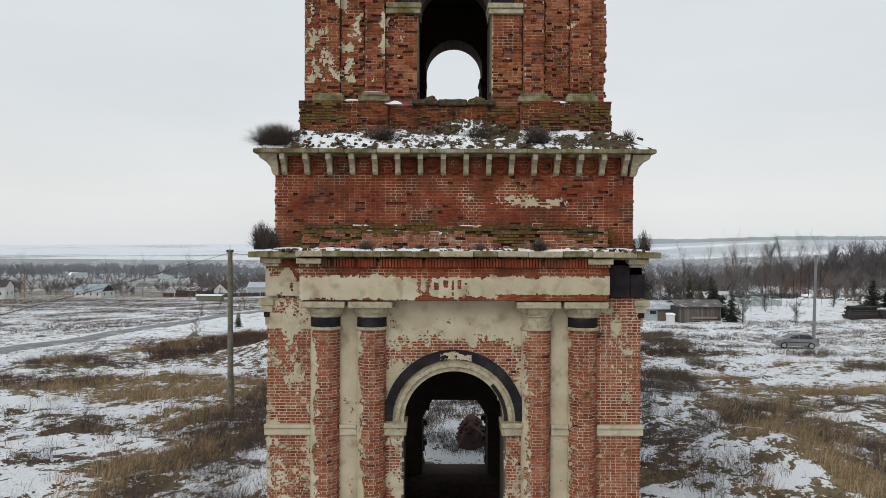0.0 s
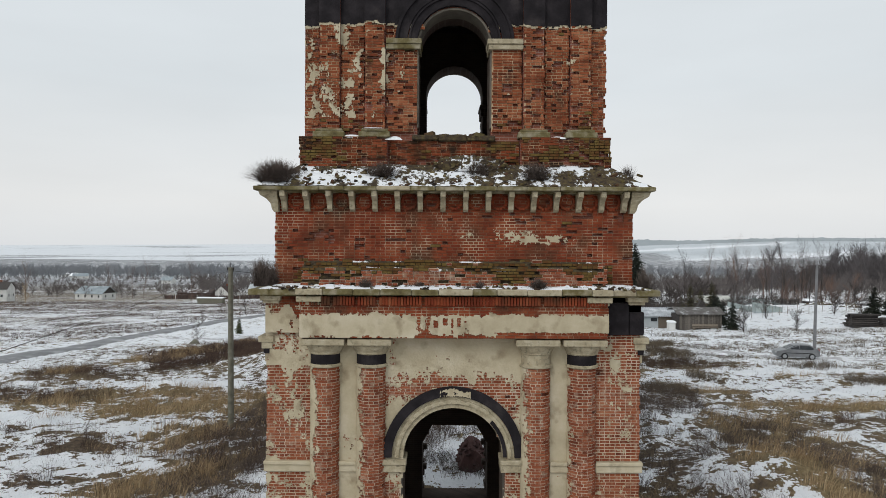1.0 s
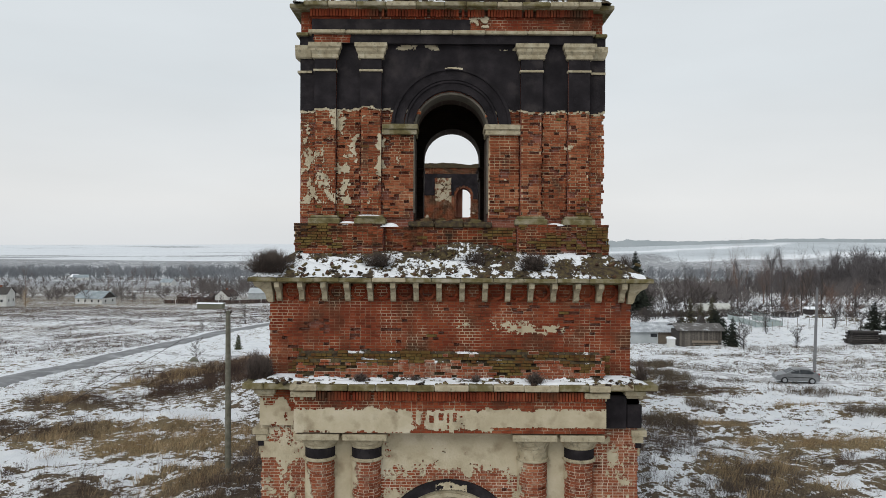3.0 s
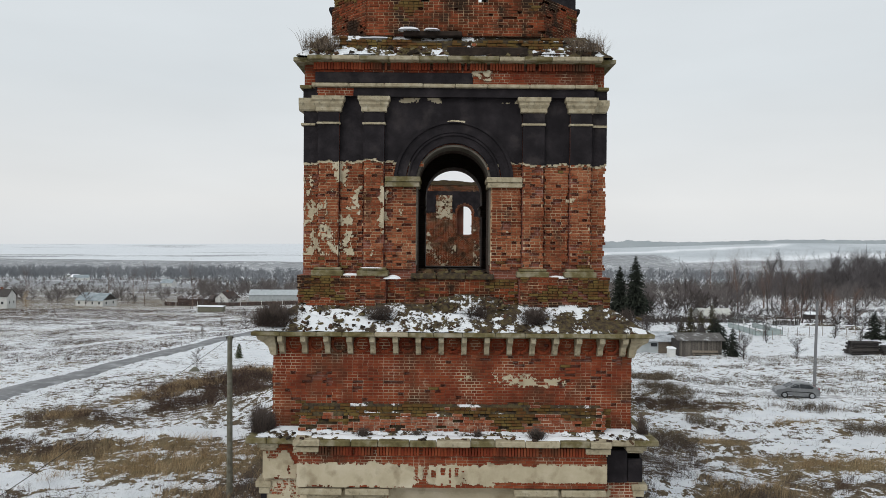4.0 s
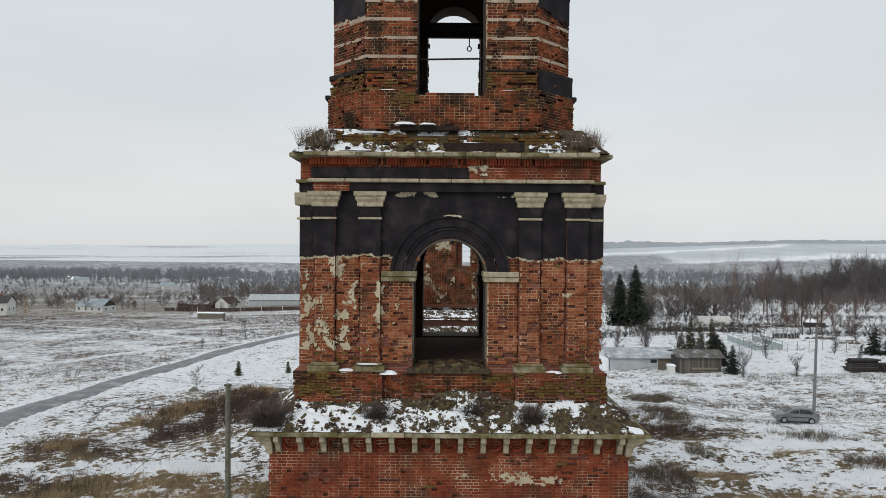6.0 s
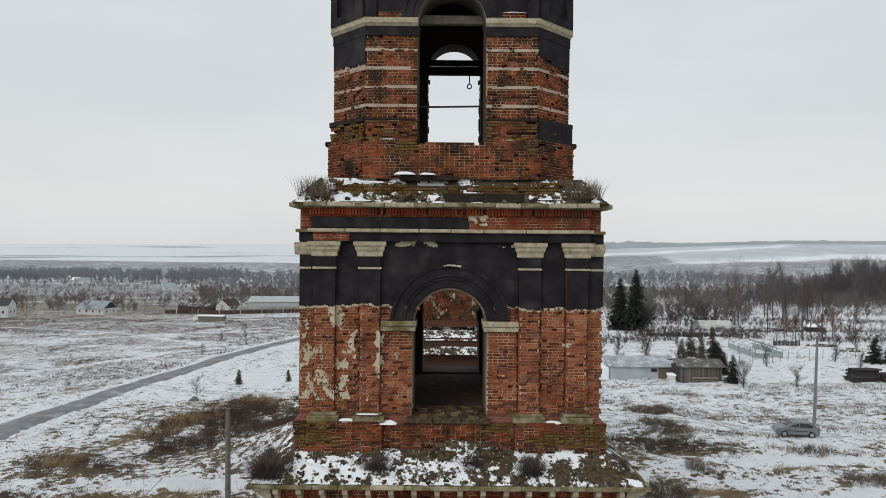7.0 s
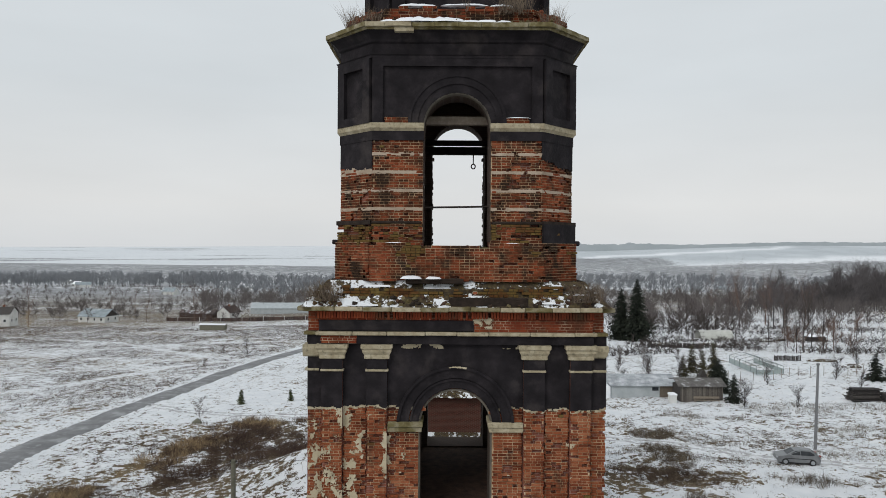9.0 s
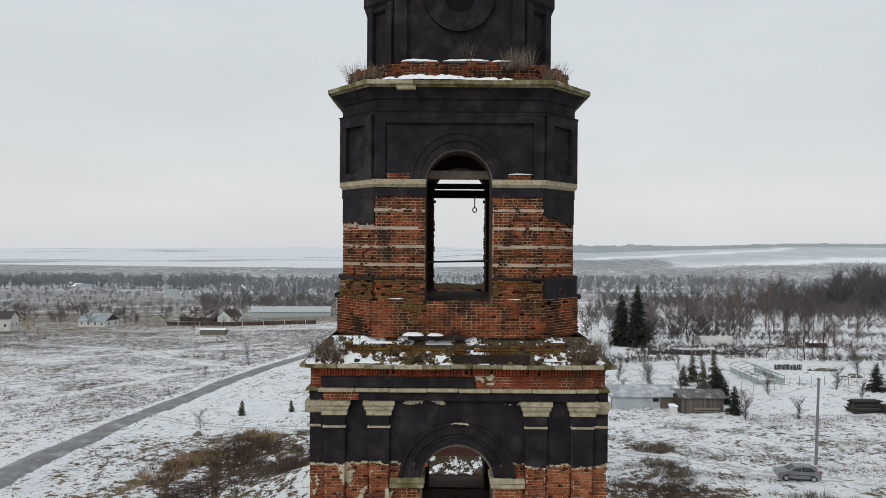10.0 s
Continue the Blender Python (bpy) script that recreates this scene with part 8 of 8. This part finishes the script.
def conifer(name, label, seed, h, r, group="", needles=None):
    root = thing(name, label, "tree", group)
    part("trunk", tube(bmesh.new(), [(0, 0, -0.3), (0, 0, h * 0.95)], [h * 0.018, 0.02], 7), M_BARK, root)
    g = random.Random(seed)
    v, f = [], []
    layers = int(14 + h)
    for i in range(layers):
        t = i / layers
        rr = r * (1 - t) ** 0.75 * g.uniform(0.75, 1.2) + 0.10
        for k in range(14 if h < 10 else 30):
            a = g.uniform(0, 6.283)
            z0 = h * (0.08 + 0.92 * min(0.995, t + g.uniform(-1.2, 1.2) / layers))
            L = rr * (0.35 + 0.8 * g.random() ** 0.6)
            for s in range(4):
                u = (s + g.random()) / 4
                px, py, pz = math.cos(a) * L * u, math.sin(a) * L * u, z0 - 0.28 * L * u + g.uniform(-0.05, 0.05)
                w = 0.16 * L * (1.15 - u) + 0.05
                q = a + g.uniform(-0.9, 0.9)
                o = len(v)
                v += [(px, py, pz), (px + math.cos(q + 1.2) * w, py + math.sin(q + 1.2) * w, pz - 0.12 * L), (px + math.cos(q) * w * 2.2, py + math.sin(q) * w * 2.2, pz - 0.10 * L), (px + math.cos(q - 1.2) * w, py + math.sin(q - 1.2) * w, pz - 0.14 * L)]
                f += [(o, o + 1, o + 2), (o, o + 2, o + 3)]
    mesh_object("crown", v, f, needles or M_NEEDLE, None, root)
    return root


spruce = conifer("spruce", "tall dark spruce standing in snow", 31, 17.5, 4.9, "tall spruces")
plant(spruce, [(54.5, 192.6), (58.4, 189.0)], 32, 0.95, 1.05)
young = conifer("young_conifer", "small dark young conifer in snow", 33, 3.6, 1.25, "young conifers")
plant(young, [(42.2, 81.8), (44.6, 94.5), (70.0, 92.9), (71.8, 92.4), (43.6, 88.5), (46.4, 97.5)], 34, 0.85, 1.35)
thuja = conifer("thuja", "brownish green thuja in the snowy garden", 35, 5.0, 1.3, "garden thujas", M_THUJA)
plant(thuja, [(44.7, 100.6), (47.0, 101.5), (42.6, 104), (45.6, 108)], 36, 0.85, 1.2)
M_PINE = mat("pine_green_needles", [(0.3, (0.050, 0.058, 0.038)), (0.7, (0.110, 0.120, 0.045))], 1.5, 0.85, 0.0, island=0.6)
sapling = conifer("pine_sapling", "small sparse pine sapling in snow", 37, 2.3, 0.6, "pine saplings", M_PINE)
plant(sapling, [(-30.6, 83.6), (-23.8, 86.2)], 38, 0.8, 1.1)


def wood(name, spots, h, material, label, seed, w=0.14, n=34, spread=0.30, foot=0.02):
    """A stand of far leafless trees: stem, limbs and a loose crown of fine twigs growing outwards from the limbs."""
    g = np.random.RandomState(seed)
    P = np.array(spots, float)
    k, limbs = len(P), 9
    base = np.stack([P[:, 0], P[:, 1], land(P[:, 0], P[:, 1]) - 0.3], 1)
    H = h * (0.55 + 0.6 * g.rand(k) ** 1.5)
    wide = spread * g.uniform(0.75, 1.25, k)

    def spikes(a, b, r):
        """Slim upright or slanting triangles from a to b, r wide at the foot."""
        d = b - a
        side = np.stack([-d[:, 2], 0 * r, d[:, 0]], 1)
        side /= np.linalg.norm(side, axis=1)[:, None] + 1e-9
        side *= r[:, None]
        return np.stack([a - side, a + side, b], 1)
    lean = g.normal(0, 0.03, (k, 2)) * H[:, None]
    top = base + np.concatenate([lean, 0.95 * H[:, None]], 1)
    tris = [spikes(base, top, np.maximum(w * 0.7, H * 0.011))]
    i = np.repeat(np.arange(k), limbs)
    t = g.uniform(0.14, 0.75, len(i))
    a = g.uniform(0, 6.283, len(i))
    start = base[i] + (top - base)[i] * t[:, None]
    reach = H[i] * wide[i] * (1.15 - 0.75 * t) * g.uniform(0.6, 1.1, len(i))
    rise = H[i] * np.minimum(g.uniform(0.16, 0.42, len(i)), 1.02 - t)
    end = start + np.stack([np.cos(a) * reach, np.sin(a) * reach, rise], 1)
    tris.append(spikes(start, end, np.full(len(i), w * 0.42)))
    j = g.randint(0, len(i), k * n)
    f = g.uniform(0.15, 1.0, len(j))
    s = start[j] + (end - start)[j] * f[:, None]
    L = H[i[j]] * g.uniform(0.06, 0.17, len(j))
    v = (end - start)[j]
    v = v / (np.linalg.norm(v, axis=1)[:, None] + 1e-9) * 0.55 + g.normal(0, 0.5, (len(j), 3)) + np.array([0, 0, 0.35])
    tris.append(spikes(s, s + v * L[:, None], w * 0.36 * g.uniform(0.5, 1.3, len(j))))
    V = np.concatenate(tris).reshape(-1, 3)
    return tagged(mesh_object(name, V.tolist(), np.arange(len(V)).reshape(-1, 3).tolist(), material), label, "woods", kind="stuff")


def ridge(name, bearing0, bearing1, dist, h, material, label, seed):
    """A closed strip of forest far along a crest, its top uneven."""
    v, f, k = [], [], 500
    for i in range(k + 1):
        t = bearing0 + (bearing1 - bearing0) * i / k
        hh = h * (0.45 + 0.75 * float(fbm(i * 0.11, 0.5, 1.0, seed)) + 0.35 * float(fbm(i * 0.9, 3.5, 1.0, seed + 1))) * min(1.0, i / 40 + 0.15) * (1 + 1.3 * min(1.0, max(0.0, (0.38 - abs(t)) / 0.15)))
        for d, top in ((0, 0), (0, 1), (45, 1), (45, 0)):
            x, y = t * (dist + d), dist + d - 17
            v.append((x, y, float(land(x, y)) - 3 + top * (hh + 3)))
    for i in range(k):
        a = 4 * i
        for j in range(3):
            f.append((a + j, a + j + 1, a + j + 5, a + j + 4))
    return tagged(mesh_object(name, v, f, material), label, "woods", kind="stuff")


def wedge(a0, a1, d0, d1, k, seed):
    """Places between two bearings (x over distance) and two distances from the tower's front."""
    g = np.random.RandomState(seed)
    d = np.sqrt(g.uniform(d0 * d0, d1 * d1, k))
    t = g.uniform(a0, a1, k)
    close = fbm(t * d, d, 6.0 / (d0 * 0.30), seed, 2) + g.uniform(-0.06, 0.06, k) > 0.46
    return [(float(a * q), float(q - 17)) for a, q in zip(t[close], d[close])]


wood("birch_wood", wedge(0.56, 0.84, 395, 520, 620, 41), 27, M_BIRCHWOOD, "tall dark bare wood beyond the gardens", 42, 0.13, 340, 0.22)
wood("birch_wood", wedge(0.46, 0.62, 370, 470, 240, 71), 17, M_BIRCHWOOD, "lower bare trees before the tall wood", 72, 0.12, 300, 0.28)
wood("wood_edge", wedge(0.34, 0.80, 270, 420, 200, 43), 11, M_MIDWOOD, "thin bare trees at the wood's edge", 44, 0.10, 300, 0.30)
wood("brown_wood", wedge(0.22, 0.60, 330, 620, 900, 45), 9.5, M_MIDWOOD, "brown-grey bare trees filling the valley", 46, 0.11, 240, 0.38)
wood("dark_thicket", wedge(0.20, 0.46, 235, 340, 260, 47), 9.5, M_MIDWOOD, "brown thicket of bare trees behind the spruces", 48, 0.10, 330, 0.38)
wood("near_thicket", [(63 + 4.2 * k + 3 * math.sin(k * 1.7), 222 + 8 * math.sin(k * 2.3)) for k in range(9)], 9, M_BARK, "dense dark bare trees beside the polytunnel", 76, 0.10, 420, 0.40)
wood("near_thicket", [(66 + 2.2 * k + 2.5 * math.sin(k * 2.1), 205 + 9 * math.sin(k * 1.3)) for k in range(12)], 9, M_BARK, "dense dark bare trees beside the spruces", 73, 0.10, 420, 0.36)
wood("willow_clump", [(92 + 1.6 * k + 2 * math.sin(k * 2.7), 164 + 6 * math.sin(k * 1.9)) for k in range(11)], 9.5, M_REDTWIG, "fine-twigged bare willows in a clump", 74, 0.05, 520, 0.34)
def banded(spots, seed):
    """Only the places that lie in rows along the edges of the plots."""
    q = np.array(spots)
    keep = fbm(q[:, 0] * 0.16, q[:, 1] + 0.06 * q[:, 0], 0.16, seed) > 0.53
    return [tuple(p) for p in q[keep].tolist()]


wood("plot_brush", banded(wedge(0.20, 0.70, 176, 262, 1300, 91), 95), 2.2, M_BARKWOOD, "tangled brown brush between the snowy plots", 92, 0.075, 60, 0.75)
wood("plot_brush", banded(wedge(0.24, 0.70, 255, 330, 1000, 93), 96), 3.4, M_MIDWOOD, "brown brush along the far plots", 94, 0.10, 70, 0.7)
wood("garden_scrub", wedge(0.24, 0.66, 165, 260, 120, 49), 3.2, M_BARK, "low bare scrub between the gardens", 50, 0.10, 60, 0.5)
for i, (xa, ya, xb, yb, k, h) in enumerate(((90, 150, 130, 158, 90, 2.6), (36, 141, 56, 146, 50, 2.6), (70, 152, 82, 156, 22, 3.4), (52, 166, 84, 163, 80, 1.5), (58, 184, 108, 191, 110, 2.0), (104, 186, 150, 194, 70, 1.8), (70, 232, 190, 236, 110, 2.6), (60, 215, 130, 218, 90, 2.4), (52, 176, 66, 160, 40, 1.6))):
    wood("hedge", [(xa + (xb - xa) * t / k + 0.8 * math.sin(t * 2.4), ya + (yb - ya) * t / k + 1.1 * math.sin(t * 1.7)) for t in range(k)], h, M_BARK, "ragged dark bare hedge between snowy plots", 80 + i, 0.085, 90, 0.7)
wood("tall_birches", [(0.435 * 262, 245), (0.45 * 266, 249), (0.485 * 258, 241), (0.50 * 262, 245)], 21, M_BIRCHWOOD, "two pairs of tall fine-twigged birches", 75, 0.055, 900, 0.20)
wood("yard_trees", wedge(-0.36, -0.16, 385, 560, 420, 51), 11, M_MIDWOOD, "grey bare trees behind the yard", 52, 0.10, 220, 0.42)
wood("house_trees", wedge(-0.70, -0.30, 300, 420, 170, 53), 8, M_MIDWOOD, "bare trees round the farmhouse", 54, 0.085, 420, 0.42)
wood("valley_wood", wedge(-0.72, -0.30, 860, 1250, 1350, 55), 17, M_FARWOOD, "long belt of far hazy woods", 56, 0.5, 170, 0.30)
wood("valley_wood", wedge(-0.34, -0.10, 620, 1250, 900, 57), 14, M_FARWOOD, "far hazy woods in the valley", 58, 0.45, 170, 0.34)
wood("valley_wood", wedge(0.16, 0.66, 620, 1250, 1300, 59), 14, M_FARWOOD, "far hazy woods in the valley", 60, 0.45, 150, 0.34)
wood("valley_scrub", wedge(-0.72, -0.10, 430, 900, 1500, 61), 5.0, M_MIDWOOD, "brown-grey scrub on the valley slope", 62, 0.18, 70, 0.6)
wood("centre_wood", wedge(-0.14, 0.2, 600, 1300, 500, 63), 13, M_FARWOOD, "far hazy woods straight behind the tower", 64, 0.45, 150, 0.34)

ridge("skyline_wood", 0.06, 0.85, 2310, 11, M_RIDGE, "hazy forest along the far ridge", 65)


def board_fence(x0, y0, x1, y1, h, label, gap=0.0):
    """Upright boards on two rails between stout posts, some boards short or lost."""
    root = thing("board_fence", label, "fence")
    L = math.hypot(x1 - x0, y1 - y0)
    r = random.Random(int(x0 + y0))
    k = int(L / 0.22)
    unit = None
    turn = math.atan2(y1 - y0, x1 - x0)
    for i in range(k):
        if r.random() < gap:
            continue
        t = (i + 0.5) / k
        x, y = x0 + (x1 - x0) * t, y0 + (y1 - y0) * t
        if unit is None:
            unit = piece = part("board", boxes((-0.10, 0.10, -0.015, 0.015, -0.4, h), bevel=0.006), M_DARKWOOD, root)
        else:
            piece = new("board", unit.data)
            piece.parent = root
        piece.location = (x, y, float(land(x, y)) + r.uniform(-0.12, 0.10))
        piece.rotation_euler = (r.uniform(-0.04, 0.04), r.uniform(-0.05, 0.05), turn)
    for i in range(int(L / 2.4) + 1):
        t = i * 2.4 / L
        x, y = x0 + (x1 - x0) * t, y0 + (y1 - y0) * t
        z = float(land(x, y))
        part("post", tube(bmesh.new(), [(x, y + 0.08, z - 0.4), (x, y + 0.08, z + h + 0.15)], [0.07, 0.06], 6), M_DARKWOOD, root)
    return root


board_fence(63.6, 113.6, 68.0, 112.2, 1.0, "black board fence between snowy plots")
board_fence(53, 163.5, 80, 164.5, 1.0, "gappy grey board fence behind the gardens", 0.6)
board_fence(56, 176, 68, 159, 1.3, "leaning dark board fence at the yard", 0.2)
for i, (x, y, sx, sy, h) in enumerate(((97, 188, 3.2, 1.4, 0.9), (106, 192, 4.0, 1.5, 1.0), (72.6, 103.6, 1.7, 0.7, 0.6), (60, 171, 2.6, 1.2, 1.0), (73, 172, 3.4, 1.3, 0.9), (84, 176, 3.0, 1.2, 0.8), (71.5, 111.0, 2.8, 0.7, 0.45))):
    bm = bmesh.new()
    bmesh.ops.create_icosphere(bm, subdivisions=3, radius=1.0)
    for q in bm.verts:
        w = 0.75 + 0.6 * float(fbm(q.co.x * 1.3 + i, q.co.y * 1.3 + q.co.z, 1.6, 330 + i))
        q.co = (q.co.x * sx * w, q.co.y * sy * w, max(q.co.z, -0.3) * h * w)
    heap = part("heap", bm, M_RUBBLE, None)
    heap.location = (x, y, float(land(x, y)))
    at_ = heap.data.attributes.new("snow", "FLOAT", "POINT")
    at_.data.foreach_set("value", np.full(len(heap.data.vertices), 0.42, np.float32))
    tagged(heap, "dark earth and brushwood heap dusted with snow", "heap", "heaps in the gardens")
shed2 = thing("lean_to_shed", "low dark plank shed with a snowy roof", "shed", at=(114.6, 192.5, float(land(114.6, 192.5))))
part("body", boxes((-2.6, 2.6, -1.5, 1.5, -0.4, 1.5)), M_DARKWOOD, shed2)
part("roof", stack(bmesh.new(), [(square(2.9, -1.9, 1.8), 1.48), (square(2.9, -1.9, 1.8), 1.6), (square(2.8, 0.6, 1.8), 2.1)]), M_SNOW, shed2)

# ---- car ----
car = thing("car", "small grey hatchback with snow dust on a snowy track", "car", at=(35.6, 51.3, float(land(35.6, 51.3)) + 0.02))
car.rotation_euler = (0, 0, radians(-11))
M_PAINT = mat("grey_car_paint", [(0.3, (0.17, 0.175, 0.18)), (0.7, (0.22, 0.225, 0.23))], 3.0, 0.35, 0.05, 20, metallic=0.4)
M_TYRE = mat("black_tyre_rubber", [(0.3, (0.015, 0.015, 0.016)), (0.7, (0.03, 0.03, 0.03))], 9.0, 0.85, 0.2, 40)
M_RIM = mat("silver_wheel_rim", [(0.3, (0.35, 0.36, 0.37)), (0.7, (0.5, 0.51, 0.52))], 5.0, 0.35, 0.0, metallic=0.8)
M_LAMPRED = mat("red_lamp_glass", [(0.3, (0.25, 0.02, 0.02)), (0.7, (0.35, 0.03, 0.03))], 5.0, 0.2, 0.0)
side = [(-2.05, 0.42), (-2.08, 0.62), (-2.0, 0.80), (-1.15, 0.98), (-0.35, 1.44), (0.25, 1.52), (1.15, 1.47), (1.75, 1.12), (1.98, 0.98), (2.03, 0.55), (1.98, 0.30), (-1.95, 0.28)]
bm = bmesh.new()
lay = []
for yy, sc in ((-0.86, 0.9), (-0.62, 1.0), (0.62, 1.0), (0.86, 0.9)):
    lay.append([bm.verts.new((x * (1 if sc == 1.0 else 0.985), yy * (1 if z < 1.0 else 0.80), z if sc == 1.0 or z < 1.0 else z - 0.05)) for x, z in side])
for r0, r1 in zip(lay, lay[1:]):
    for k in range(len(side)):
        bm.faces.new((r0[k], r0[(k + 1) % len(side)], r1[(k + 1) % len(side)], r1[k]))
bm.faces.new(lay[0][::-1]); bm.faces.new(lay[-1])
part("body", bm, M_PAINT, car)
for s in (-1, 1):
    bm = bmesh.new()
    for q in ([(-0.95, 1.02), (-0.33, 1.37), (0.12, 1.42), (0.12, 1.02)], [(0.18, 1.02), (0.18, 1.42), (1.05, 1.37), (1.48, 1.12), (1.3, 1.02)]):
        a = [bm.verts.new((x, s * (0.852 - (z - 1.0) * 0.36), z)) for x, z in q]
        c = [bm.verts.new((x, s * (0.80 - (z - 1.0) * 0.36), z)) for x, z in q]
        bm.faces.new(a); bm.faces.new(c[::-1])
        for k in range(len(q)):
            bm.faces.new((a[k], a[(k + 1) % len(q)], c[(k + 1) % len(q)], c[k]))
    part("side_window", bm, M_GLASS, car)
    part("door_trim", boxes((-1.2, 1.3, s * 0.86 - 0.015, s * 0.86 + 0.015, 0.62, 0.68)), M_TYRE, car)
    part("mirror", boxes((-0.92, -0.72, s * 0.98 - 0.1, s * 0.98 + 0.1, 0.98, 1.10), bevel=0.03), M_PAINT, car)
    part("tail_lamp", boxes((1.88, 2.0, s * 0.72 - 0.1, s * 0.72 + 0.1, 0.82, 1.08), bevel=0.02), M_LAMPRED, car)
    part("headlamp", boxes((-2.07, -1.9, s * 0.62 - 0.18, s * 0.62 + 0.18, 0.60, 0.76), bevel=0.02), M_RIM, car)
    for x in (-1.28, 1.27):
        wheel = part("wheel", boxes((x - 0.05, x + 0.05, s * 0.78 - 0.05, s * 0.78 + 0.05, 0.27, 0.37)), M_TYRE, car)
        bm = bmesh.new()
        bmesh.ops.create_cone(bm, cap_ends=True, segments=24, radius1=0.32, radius2=0.32, depth=0.20, matrix=Matrix.Translation((x, s * 0.80, 0.32)) @ Matrix.Rotation(math.pi / 2, 4, "X"))
        bmesh.ops.bevel(bm, geom=[ed for ed in bm.edges if ed.calc_length() < 0.1], offset=0.025, segments=1, affect="EDGES")
        part("tyre", bm, M_TYRE, wheel)
        bm = bmesh.new()
        bmesh.ops.create_cone(bm, cap_ends=True, segments=20, radius1=0.20, radius2=0.20, depth=0.215, matrix=Matrix.Translation((x, s * 0.80, 0.32)) @ Matrix.Rotation(math.pi / 2, 4, "X"))
        part("rim", bm, M_RIM, wheel)
part("windscreen", plan_prism(bmesh.new(), [(-1.06, -0.62), (-1.06, 0.62), (-1.09, 0.62), (-1.09, -0.62)], 1.02, 1.40, [(-0.42, -0.55), (-0.42, 0.55), (-0.45, 0.55), (-0.45, -0.55)]), M_GLASS, car)
part("rear_window", plan_prism(bmesh.new(), [(1.80, -0.58), (1.80, 0.58), (1.77, 0.58), (1.77, -0.58)], 1.14, 1.42, [(1.28, -0.52), (1.28, 0.52), (1.25, 0.52), (1.25, -0.52)]), M_GLASS, car)
